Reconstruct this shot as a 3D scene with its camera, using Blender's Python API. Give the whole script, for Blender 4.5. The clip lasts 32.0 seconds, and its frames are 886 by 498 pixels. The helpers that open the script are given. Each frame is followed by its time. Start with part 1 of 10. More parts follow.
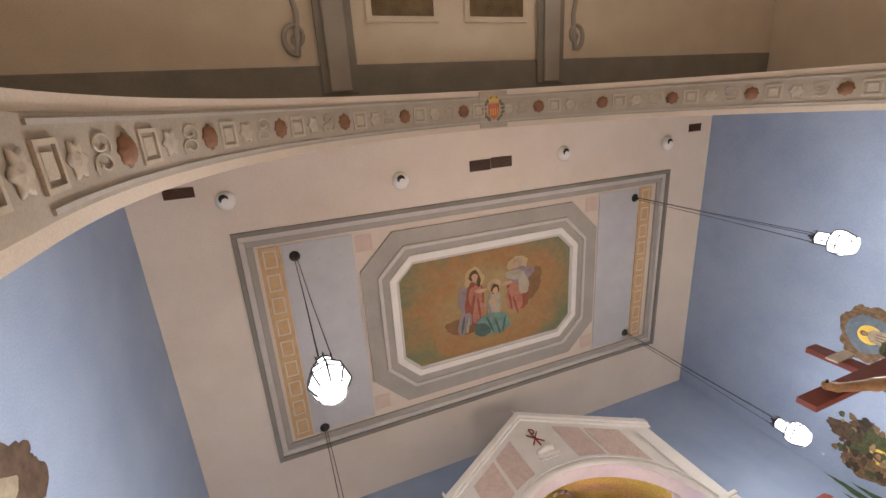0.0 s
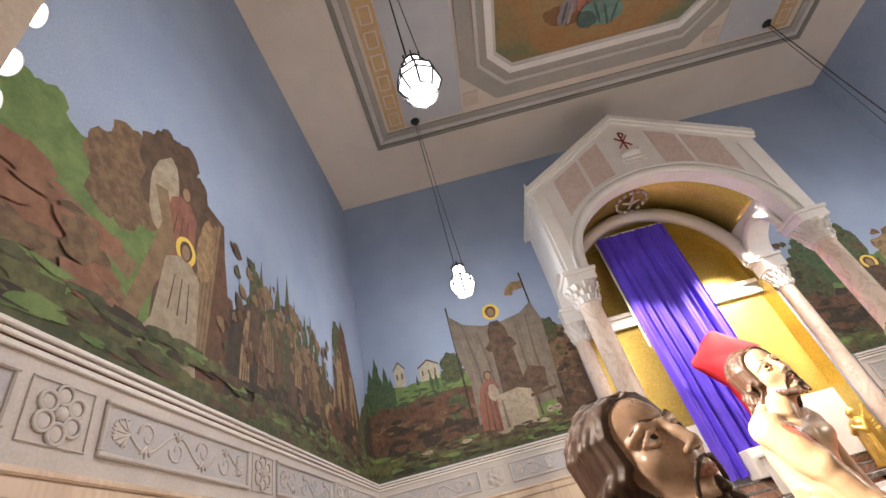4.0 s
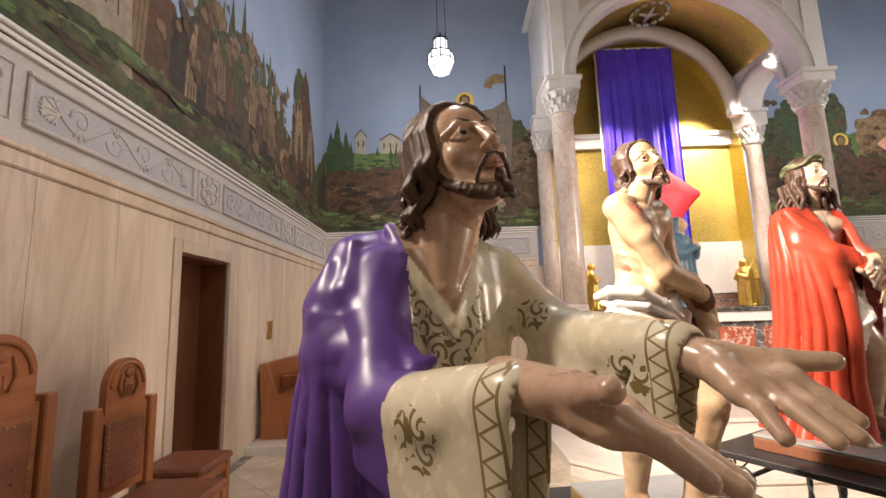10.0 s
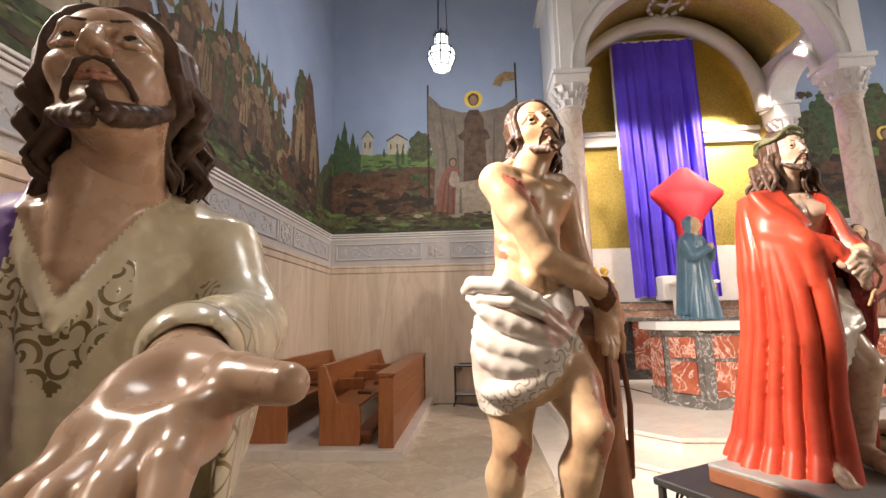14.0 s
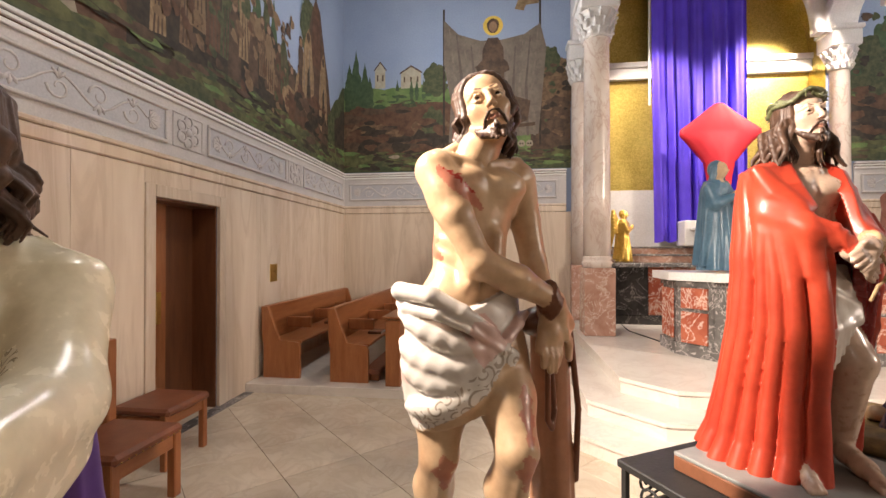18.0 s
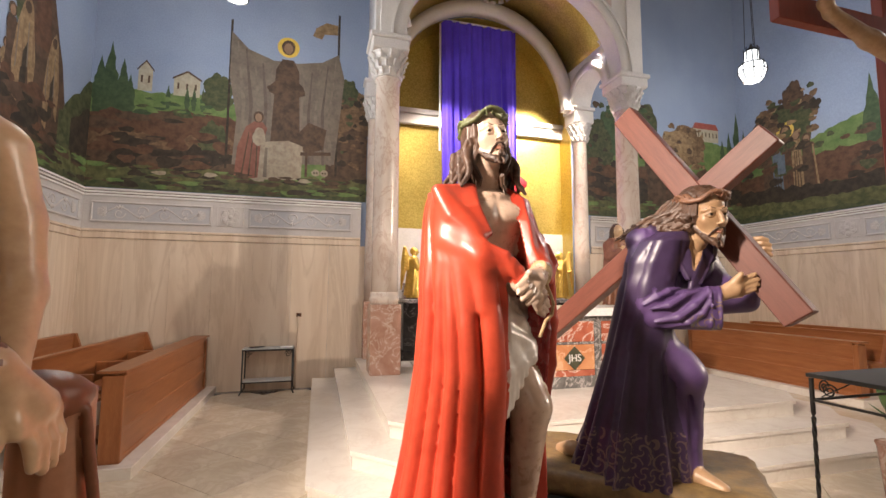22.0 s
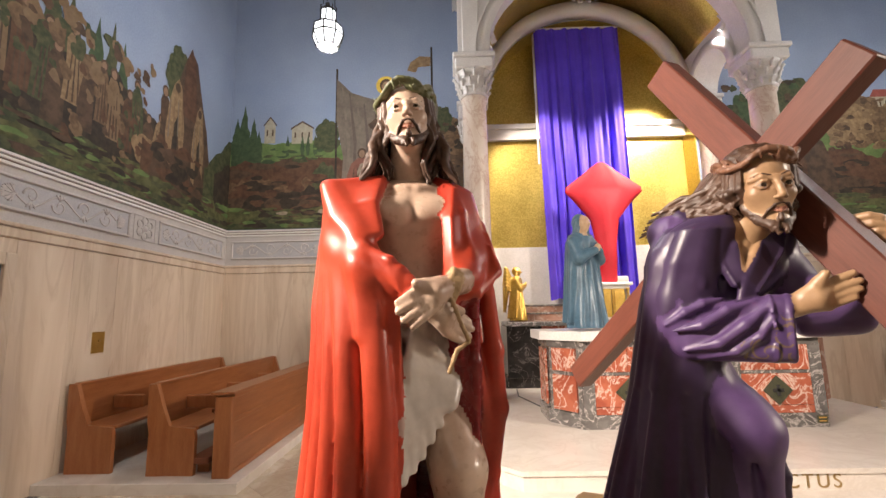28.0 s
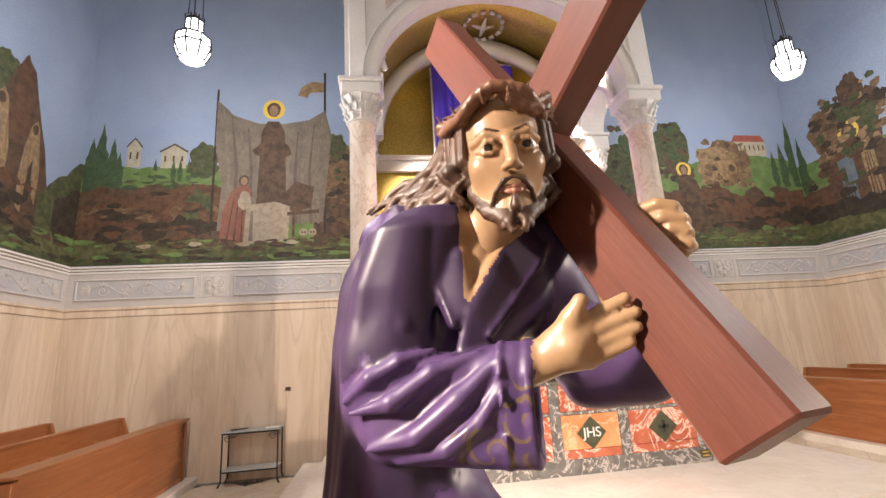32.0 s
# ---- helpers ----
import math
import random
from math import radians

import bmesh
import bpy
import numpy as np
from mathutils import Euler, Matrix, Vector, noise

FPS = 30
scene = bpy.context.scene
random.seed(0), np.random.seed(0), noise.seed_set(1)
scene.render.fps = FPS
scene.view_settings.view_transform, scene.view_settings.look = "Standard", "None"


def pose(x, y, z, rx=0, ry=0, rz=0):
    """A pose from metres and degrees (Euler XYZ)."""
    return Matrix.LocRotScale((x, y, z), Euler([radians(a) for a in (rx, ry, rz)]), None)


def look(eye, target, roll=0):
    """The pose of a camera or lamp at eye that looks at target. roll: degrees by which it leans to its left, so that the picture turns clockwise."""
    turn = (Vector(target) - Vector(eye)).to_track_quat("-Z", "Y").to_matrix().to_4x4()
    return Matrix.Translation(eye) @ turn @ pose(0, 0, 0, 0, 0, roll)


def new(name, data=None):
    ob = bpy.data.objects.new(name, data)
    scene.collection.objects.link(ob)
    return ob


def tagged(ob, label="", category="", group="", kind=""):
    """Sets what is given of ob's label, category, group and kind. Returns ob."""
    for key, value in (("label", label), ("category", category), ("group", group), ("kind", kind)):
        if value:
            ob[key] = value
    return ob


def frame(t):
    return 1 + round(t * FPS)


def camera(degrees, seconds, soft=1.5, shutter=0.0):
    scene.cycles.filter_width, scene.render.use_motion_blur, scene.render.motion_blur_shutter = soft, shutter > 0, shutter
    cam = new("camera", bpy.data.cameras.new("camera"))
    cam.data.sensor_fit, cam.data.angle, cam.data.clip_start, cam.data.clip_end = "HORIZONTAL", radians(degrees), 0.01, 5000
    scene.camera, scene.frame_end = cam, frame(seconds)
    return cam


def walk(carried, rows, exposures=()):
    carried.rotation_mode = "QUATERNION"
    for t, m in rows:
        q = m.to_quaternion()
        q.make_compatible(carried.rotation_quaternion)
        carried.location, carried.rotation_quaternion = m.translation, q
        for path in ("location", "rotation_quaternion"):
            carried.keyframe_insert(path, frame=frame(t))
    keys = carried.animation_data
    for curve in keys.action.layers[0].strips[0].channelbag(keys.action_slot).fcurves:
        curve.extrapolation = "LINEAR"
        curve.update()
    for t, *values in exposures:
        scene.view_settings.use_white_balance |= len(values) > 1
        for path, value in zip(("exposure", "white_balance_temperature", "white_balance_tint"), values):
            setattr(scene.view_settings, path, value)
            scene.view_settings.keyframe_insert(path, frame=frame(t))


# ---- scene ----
cam = camera(90.29, 32.0)
METRES, EYE, TILT, LEAN, TURN = 3.6, 1.7, 66.0, 22.0, 0.0
PATH = [
    (0, (2.137, -8.459, 1.476), (2.819, -7.832, 3.248), -54.5),
    (0.5, (2.108, -8.428, 1.516), (2.627, -7.624, 3.272), -45.5),
    (1, (2.079, -8.425, 1.550), (2.471, -7.478, 3.267), -37.2),
    (1.5, (2.062, -8.450, 1.592), (2.356, -7.353, 3.238), -31.8),
    (2, (2.056, -8.454, 1.646), (2.227, -7.202, 3.196), -25.9),
    (2.5, (2.079, -8.463, 1.689), (2.164, -7.094, 3.146), -21.7),
    (3, (2.115, -8.465, 1.719), (2.179, -7.026, 3.106), -19.6),
    (3.5, (2.128, -8.457, 1.711), (2.167, -6.923, 2.994), -17.6),
    (5.5, (2.119, -8.436, 1.641), (2.202, -6.572, 2.361), -9.0),
    (6, (2.127, -8.419, 1.618), (2.312, -6.522, 2.221), -8.3),
    (6.5, (2.133, -8.413, 1.589), (2.345, -6.476, 2.042), -6.7),
    (7, (2.143, -8.420, 1.560), (2.330, -6.453, 1.875), -4.8),
    (7.5, (2.161, -8.422, 1.544), (2.313, -6.445, 1.801), -3.7),
    (8, (2.207, -8.416, 1.537), (2.335, -6.437, 1.795), -3.2),
    (8.5, (2.252, -8.412, 1.523), (2.356, -6.433, 1.795), -3.0),
    (9, (2.285, -8.410, 1.514), (2.354, -6.431, 1.793), -2.6),
    (9.5, (2.307, -8.408, 1.508), (2.328, -6.428, 1.788), -2.1),
    (10, (2.314, -8.408, 1.502), (2.310, -6.429, 1.790), -1.8),
    (10.5, (2.296, -8.417, 1.499), (2.371, -6.447, 1.841), -1.7),
    (11, (2.292, -8.424, 1.481), (2.468, -6.468, 1.858), -2.0),
    (11.5, (2.346, -8.414, 1.469), (2.523, -6.462, 1.866), -1.7),
    (12, (2.462, -8.408, 1.459), (2.593, -6.456, 1.873), -1.0),
    (12.5, (2.549, -8.382, 1.451), (2.645, -6.427, 1.861), -0.6),
    (13, (2.626, -8.317, 1.446), (2.742, -6.359, 1.834), -0.9),
    (13.5, (2.729, -8.228, 1.433), (2.811, -6.260, 1.778), -1.1),
    (14, (2.780, -8.155, 1.470), (2.635, -6.186, 1.785), -1.0),
    (14.5, (2.835, -8.099, 1.502), (2.616, -6.133, 1.794), -0.8),
    (16.5, (2.934, -8.016, 1.602), (2.589, -6.062, 1.853), 1.3),
    (17, (2.938, -7.996, 1.618), (2.633, -6.024, 1.758), 1.1),
    (17.5, (2.955, -8.025, 1.625), (2.669, -6.046, 1.646), 0.6),
    (18, (2.976, -8.051, 1.624), (2.714, -6.069, 1.638), 0.0),
    (18.5, (2.999, -8.058, 1.615), (2.799, -6.068, 1.626), -0.2),
    (19, (3.014, -8.039, 1.607), (2.973, -6.040, 1.613), -0.0),
    (19.5, (3.039, -7.978, 1.613), (3.080, -5.979, 1.635), 0.1),
    (20, (3.069, -7.891, 1.617), (3.184, -5.896, 1.703), 0.2),
    (20.5, (3.125, -7.819, 1.616), (3.446, -5.851, 1.767), -0.1),
    (21, (3.243, -7.776, 1.613), (3.703, -5.837, 1.782), -0.3),
    (21.5, (3.370, -7.740, 1.614), (3.907, -5.822, 1.794), -0.1),
    (22, (3.441, -7.714, 1.608), (3.981, -5.797, 1.791), 0.3),
    (22.5, (3.484, -7.676, 1.599), (4.001, -5.752, 1.777), 0.3),
    (23, (3.529, -7.641, 1.596), (4.038, -5.714, 1.763), -0.5),
    (23.5, (3.600, -7.579, 1.600), (4.087, -5.647, 1.777), -1.2),
    (24, (3.663, -7.537, 1.605), (4.013, -5.580, 1.821), -1.1),
    (24.5, (3.768, -7.546, 1.611), (3.815, -5.565, 1.884), -0.7),
    (25, (3.860, -7.566, 1.613), (3.607, -5.604, 1.909), 0.0),
    (25.5, (3.893, -7.588, 1.612), (3.444, -5.666, 1.932), 0.3),
    (27.5, (3.941, -7.570, 1.585), (3.702, -5.607, 1.883), -1.0),
    (28, (3.998, -7.518, 1.596), (3.950, -5.540, 1.887), -1.1),
    (28.5, (4.047, -7.415, 1.612), (4.276, -5.451, 1.914), -1.4),
    (29, (4.101, -7.316, 1.622), (4.652, -5.420, 1.937), -2.1),
    (29.5, (4.178, -7.249, 1.628), (4.890, -5.408, 1.954), -2.1),
    (30, (4.279, -7.254, 1.631), (4.912, -5.387, 1.971), -1.6),
    (30.5, (4.382, -7.256, 1.628), (4.862, -5.346, 1.977), -1.3),
    (31, (4.456, -7.246, 1.616), (4.808, -5.309, 1.972), -2.0),
    (31.5, (4.502, -7.176, 1.607), (4.807, -5.234, 1.976), -2.7),
    (32, (4.525, -7.077, 1.618), (4.814, -5.148, 2.061), -3.4),
]
walk(cam, [(t, look(eye, target, roll)) for t, eye, target, roll in PATH], [(0, 1.2), (1, 1.35), (2, 1.1), (3, 0.95), (5.5, 0.5), (8, 0.45), (20, 0.45), (22, 0.46), (23, 0.33), (24.2, 0.30), (25.2, 0.42), (28, 0.45), (30, 0.55), (31, 0.65), (32, 0.95)])


# ---- light ----
world = bpy.data.worlds.new("world")
scene.world = world
world.use_nodes = True
world.node_tree.nodes["Background"].inputs[0].default_value = (0.9, 0.93, 1.0, 1)
world.node_tree.nodes["Background"].inputs[1].default_value = 0.008
WARM, COOL = (1.0, 0.83, 0.69), (1.0, 0.955, 0.915)
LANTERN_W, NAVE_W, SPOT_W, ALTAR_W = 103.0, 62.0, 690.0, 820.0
LANTERNS = [(2.36, -5.94), (2.36, -2.07), (10.49, -5.94), (10.49, -2.18)]
LANTERN_Z = 5.45
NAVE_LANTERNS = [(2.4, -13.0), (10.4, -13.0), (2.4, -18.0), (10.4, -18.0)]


def lamp(name, kind, place, power, colour, target=None, size=0.15, spread=60, blend=0.5):
    data = bpy.data.lights.new(name, kind)
    data.energy, data.color = power, colour
    if kind == "SPOT":
        data.spot_size, data.spot_blend, data.shadow_soft_size = radians(spread), blend, size
    elif kind == "POINT":
        data.shadow_soft_size = size
    else:
        data.size = size
    ob = new(name, data)
    ob.matrix_world = look(place, target) if target else Matrix.Translation(place)
    return ob


# ---- materials ----
MATS = {}


def nodes_of(name):
    m = bpy.data.materials.new(name)
    m.use_nodes = True
    t = m.node_tree
    return m, t, t.nodes["Principled BSDF"]


def coords(t, stretch=(1, 1, 1), spin=(0, 0, 0)):
    tc, mp = t.nodes.new("ShaderNodeTexCoord"), t.nodes.new("ShaderNodeMapping")
    mp.inputs["Scale"].default_value = stretch
    mp.inputs["Rotation"].default_value = [radians(a) for a in spin]
    t.links.new(tc.outputs["Object"], mp.inputs["Vector"])
    return mp.outputs["Vector"]


def noise_tex(t, vec, scale, detail=4, rough=0.55, distortion=0.0):
    n = t.nodes.new("ShaderNodeTexNoise")
    n.inputs["Scale"].default_value, n.inputs["Detail"].default_value = scale, detail
    n.inputs["Roughness"].default_value, n.inputs["Distortion"].default_value = rough, distortion
    t.links.new(vec, n.inputs["Vector"])
    return n.outputs["Fac"]


def ramp(t, fac, stops):
    r = t.nodes.new("ShaderNodeValToRGB")
    e = r.color_ramp.elements
    while len(e) < len(stops):
        e.new(0.5)
    for el, (p, c) in zip(e, stops):
        el.position, el.color = p, (*c, 1)
    t.links.new(fac, r.inputs["Fac"])
    return r.outputs["Color"]


def mix(t, fac, a, b, mode="MIX"):
    n = t.nodes.new("ShaderNodeMix")
    n.data_type, n.blend_type = "RGBA", mode
    for sock, val in ((n.inputs[0], fac), (n.inputs[6], a), (n.inputs[7], b)):
        if isinstance(val, (int, float)):
            sock.default_value = val
        elif isinstance(val, tuple):
            sock.default_value = (*val, 1)
        else:
            t.links.new(val, sock)
    return n.outputs[2]


def bump(t, b, height, strength, dist):
    n = t.nodes.new("ShaderNodeBump")
    n.inputs["Strength"].default_value, n.inputs["Distance"].default_value = strength, dist
    t.links.new(height, n.inputs["Height"])
    t.links.new(n.outputs["Normal"], b.inputs["Normal"])


def surface(name, c1, c2, scale=3.0, fine=40.0, rough=0.6, metal=0.0, relief=0.15, depth=0.004, coat=0.0, stretch=(1, 1, 1), spin=(0, 0, 0), vary=0.0, lo=0.35, hi=0.65):
    """Two colours mixed by coarse noise, broken by fine grain, with fine relief."""
    m, t, b = nodes_of(name)
    vec = coords(t, stretch, spin)
    coarse, grain = noise_tex(t, vec, scale), noise_tex(t, vec, fine, 3)
    col = ramp(t, coarse, [(lo, c1), (hi, c2)])
    col = mix(t, 0.22, col, ramp(t, grain, [(0.3, tuple(x * 0.6 for x in c1)), (0.7, tuple(min(1, x * 1.25) for x in c2))]))
    if vary:
        oi, hs = t.nodes.new("ShaderNodeObjectInfo"), t.nodes.new("ShaderNodeMapRange")
        hs.inputs["To Min"].default_value, hs.inputs["To Max"].default_value = 1 - vary, 1 + vary
        t.links.new(oi.outputs["Random"], hs.inputs["Value"])
        v = t.nodes.new("ShaderNodeVectorMath")
        v.operation = "SCALE"
        t.links.new(col, v.inputs[0])
        t.links.new(hs.outputs["Result"], v.inputs["Scale"])
        col = v.outputs[0]
    t.links.new(col, b.inputs["Base Color"])
    rr = t.nodes.new("ShaderNodeMapRange")
    rr.inputs["To Min"].default_value, rr.inputs["To Max"].default_value = max(0.02, rough - 0.08), min(1, rough + 0.1)
    t.links.new(grain, rr.inputs["Value"])
    t.links.new(rr.outputs["Result"], b.inputs["Roughness"])
    b.inputs["Metallic"].default_value = metal
    b.inputs["Coat Weight"].default_value, b.inputs["Coat Roughness"].default_value = coat * 0.45, 0.24
    bump(t, b, grain, relief, depth)
    MATS[name] = m
    return m


def veined(name, base, second, vein, scale=3.0, width=0.03, rough=0.18, vary=0.05, stretch=(1, 1, 1), amount=0.8):
    """Polished stone: clouds of two colours and thin crooked veins."""
    m, t, b = nodes_of(name)
    vec = coords(t, stretch)
    cloud = noise_tex(t, vec, scale, 6, 0.6, 0.6)
    line = noise_tex(t, vec, scale * 0.8, 6, 0.62, 1.4)
    col = ramp(t, cloud, [(0.36, base), (0.64, second)])
    mask = ramp(t, line, [(0.5 - width, (0, 0, 0)), (0.5, (amount, amount, amount)), (0.5 + width, (0, 0, 0))])
    col = mix(t, mask, col, vein)
    oi, hs, v = t.nodes.new("ShaderNodeObjectInfo"), t.nodes.new("ShaderNodeMapRange"), t.nodes.new("ShaderNodeVectorMath")
    hs.inputs["To Min"].default_value, hs.inputs["To Max"].default_value = 1 - vary, 1 + vary
    t.links.new(oi.outputs["Random"], hs.inputs["Value"])
    v.operation = "SCALE"
    t.links.new(col, v.inputs[0])
    t.links.new(hs.outputs["Result"], v.inputs["Scale"])
    t.links.new(v.outputs[0], b.inputs["Base Color"])
    b.inputs["Roughness"].default_value = rough
    bump(t, b, noise_tex(t, vec, 60, 2), 0.04, 0.002)
    MATS[name] = m
    return m


def mosaic(name, c1, c2, scale):
    m, t, b = nodes_of(name)
    vec = coords(t)
    vo = t.nodes.new("ShaderNodeTexVoronoi")
    vo.inputs["Scale"].default_value = scale
    t.links.new(vec, vo.inputs["Vector"])
    sep = t.nodes.new("ShaderNodeSeparateColor")
    t.links.new(vo.outputs["Color"], sep.inputs[0])
    col = ramp(t, sep.outputs[0], [(0.0, c1), (1.0, c2)])
    col = mix(t, 0.35, col, ramp(t, noise_tex(t, vec, 1.6), [(0.35, c1), (0.7, c2)]))
    t.links.new(col, b.inputs["Base Color"])
    b.inputs["Metallic"].default_value, b.inputs["Roughness"].default_value = 0.75, 0.36
    bump(t, b, sep.outputs[1], 0.5, 0.006)
    MATS[name] = m
    return m


def glow(name, colour, strength):
    m, t, b = nodes_of(name)
    b.inputs["Emission Color"].default_value, b.inputs["Emission Strength"].default_value = (*colour, 1), strength
    b.inputs["Base Color"].default_value = (0.9, 0.9, 0.9, 1)
    MATS[name] = m
    return m


surface("ceiling_plaster", (0.63, 0.55, 0.48), (0.68, 0.60, 0.53), 1.2, 60, 0.85, relief=0.1)
surface("blue_plaster", (0.235, 0.30, 0.44), (0.29, 0.355, 0.485), 0.9, 45, 0.8, relief=0.12)
surface("grey_plaster", (0.33, 0.31, 0.28), (0.39, 0.36, 0.33), 1.5, 50, 0.8)
surface("dark_plaster", (0.20, 0.19, 0.17), (0.25, 0.235, 0.21), 1.5, 50, 0.8)
surface("cream_plaster", (0.62, 0.54, 0.44), (0.68, 0.60, 0.50), 1.5, 50, 0.8)
surface("frieze_plaster", (0.50, 0.47, 0.46), (0.56, 0.53, 0.51), 4, 60, 0.7)
surface("frieze_blue", (0.42, 0.42, 0.45), (0.48, 0.475, 0.49), 5, 60, 0.7)
surface("white_trim", (0.70, 0.68, 0.66), (0.76, 0.74, 0.72), 3, 60, 0.55)
surface("white_stone", (0.68, 0.66, 0.64), (0.76, 0.74, 0.73), 3, 50, 0.4)
surface("mural_green", (0.055, 0.095, 0.04), (0.11, 0.15, 0.07), 5, 30, 0.8)
veined("travertine", (0.62, 0.50, 0.385), (0.72, 0.61, 0.49), (0.52, 0.40, 0.295), 1.4, 0.06, 0.22, 0.07, (2.2, 2.2, 0.25), 0.5)
veined("floor_stone", (0.60, 0.50, 0.38), (0.68, 0.59, 0.47), (0.50, 0.40, 0.30), 2.5, 0.05, 0.16, 0.09, amount=0.4)
veined("step_stone", (0.68, 0.62, 0.56), (0.74, 0.69, 0.63), (0.60, 0.53, 0.47), 2.5, 0.04, 0.2, 0.03, amount=0.4)
veined("red_marble", (0.30, 0.075, 0.045), (0.42, 0.13, 0.075), (0.72, 0.60, 0.52), 5, 0.035, 0.16, 0.12)
veined("rose_marble", (0.40, 0.21, 0.15), (0.52, 0.32, 0.25), (0.70, 0.58, 0.50), 4, 0.03, 0.2, 0.06)
veined("pink_marble", (0.52, 0.40, 0.37), (0.60, 0.49, 0.46), (0.66, 0.57, 0.54), 6, 0.03, 0.35, 0.04)
veined("column_marble", (0.66, 0.56, 0.49), (0.74, 0.67, 0.61), (0.50, 0.34, 0.27), 3.5, 0.03, 0.18, 0.03, (1, 1, 0.6), 0.6)
veined("black_marble", (0.018, 0.017, 0.017), (0.045, 0.04, 0.038), (0.35, 0.32, 0.30), 3, 0.012, 0.12, 0.0, amount=0.5)
veined("grey_marble", (0.10, 0.095, 0.09), (0.17, 0.16, 0.155), (0.55, 0.50, 0.48), 6, 0.03, 0.16, 0.05)
veined("orange_marble", (0.50, 0.20, 0.09), (0.60, 0.29, 0.14), (0.70, 0.45, 0.3), 4, 0.03, 0.16, 0.05)
mosaic("gold_mosaic", (0.42, 0.31, 0.065), (0.72, 0.56, 0.17), 55)
surface("gold_leaf", (0.62, 0.40, 0.08), (0.80, 0.56, 0.15), 9, 60, 0.3, metal=0.9, relief=0.3)
surface("oak", (0.28, 0.095, 0.032), (0.37, 0.145, 0.055), 2.5, 26, 0.35, stretch=(8, 1, 8), vary=0.1, relief=0.1)
surface("oak_end", (0.28, 0.095, 0.032), (0.37, 0.145, 0.055), 2.5, 26, 0.35, stretch=(8, 8, 1), vary=0.1, relief=0.1)
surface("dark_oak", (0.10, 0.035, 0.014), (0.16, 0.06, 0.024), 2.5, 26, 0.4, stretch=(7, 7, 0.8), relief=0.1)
surface("leather", (0.17, 0.055, 0.024), (0.25, 0.085, 0.04), 6, 70, 0.5, relief=0.4)
surface("brass", (0.45, 0.28, 0.07), (0.55, 0.36, 0.11), 8, 80, 0.32, metal=0.9)
surface("black_iron", (0.012, 0.012, 0.012), (0.025, 0.024, 0.023), 8, 70, 0.5, relief=0.3)
surface("violet_cloth", (0.075, 0.035, 0.56), (0.11, 0.055, 0.68), 3, 160, 0.6, relief=0.2)
surface("red_cloth", (0.50, 0.008, 0.022), (0.60, 0.015, 0.035), 3, 150, 0.6, relief=0.2)
# painted plaster statues
surface("paint_skin", (0.46, 0.285, 0.165), (0.60, 0.44, 0.28), 7, 40, 0.32, relief=0.05, coat=0.35)
surface("paint_skin_dark", (0.46, 0.30, 0.20), (0.53, 0.37, 0.26), 8, 40, 0.27, relief=0.05, coat=0.5)
surface("paint_hair", (0.040, 0.020, 0.012), (0.088, 0.046, 0.028), 25, 90, 0.48, relief=0.35, coat=0.06)
surface("paint_violet", (0.080, 0.030, 0.215), (0.125, 0.058, 0.30), 3.5, 40, 0.40, relief=0.04, coat=0.2)
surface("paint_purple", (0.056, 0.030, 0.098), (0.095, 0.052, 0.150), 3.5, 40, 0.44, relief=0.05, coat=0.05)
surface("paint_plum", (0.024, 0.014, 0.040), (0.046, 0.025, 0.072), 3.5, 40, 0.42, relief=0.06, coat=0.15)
surface("paint_ivory", (0.68, 0.60, 0.40), (0.77, 0.71, 0.55), 4, 40, 0.25, relief=0.05, coat=0.5)
surface("paint_white", (0.58, 0.52, 0.47), (0.68, 0.65, 0.61), 6, 40, 0.3, relief=0.05, coat=0.3)
surface("paint_red", (0.36, 0.030, 0.016), (0.48, 0.062, 0.028), 3.5, 40, 0.36, relief=0.06, coat=0.3)
# the red cape's shade put into colour; also the monogram's own dark red
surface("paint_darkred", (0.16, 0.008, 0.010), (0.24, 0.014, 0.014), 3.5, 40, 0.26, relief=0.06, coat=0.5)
surface("paint_tan", (0.30, 0.175, 0.095), (0.41, 0.265, 0.150), 8, 40, 0.36, relief=0.05, coat=0.25)
surface("paint_blood", (0.30, 0.020, 0.018), (0.44, 0.07, 0.05), 12, 60, 0.25, coat=0.5)
surface("paint_brown", (0.14, 0.05, 0.022), (0.20, 0.08, 0.04), 6, 60, 0.4)
surface("paint_olive", (0.09, 0.10, 0.045), (0.14, 0.15, 0.07), 12, 60, 0.4)
surface("paint_gilt", (0.30, 0.22, 0.06), (0.38, 0.28, 0.09), 20, 90, 0.35, metal=0.4)
surface("paint_blue", (0.05, 0.11, 0.17), (0.09, 0.17, 0.24), 6, 40, 0.35)
surface("paint_grey", (0.19, 0.20, 0.19), (0.25, 0.26, 0.25), 6, 40, 0.4)
surface("paint_earth", (0.10, 0.062, 0.028), (0.22, 0.14, 0.05), 14, 60, 0.5, relief=0.5)
surface("paint_eye", (0.27, 0.22, 0.17), (0.33, 0.27, 0.21), 6, 40, 0.15)
surface("paint_pupil", (0.02, 0.012, 0.008), (0.03, 0.02, 0.012), 6, 40, 0.15)
surface("paint_rope", (0.36, 0.24, 0.12), (0.45, 0.31, 0.17), 30, 120, 0.6, relief=0.6)
surface("cross_wood", (0.098, 0.029, 0.019), (0.142, 0.045, 0.029), 2.2, 22, 0.40, relief=0.10, stretch=(14, 14, 1.2))
surface("cross_red", (0.16, 0.022, 0.014), (0.20, 0.034, 0.020), 3, 30, 0.5, relief=0.1, stretch=(10, 10, 1))
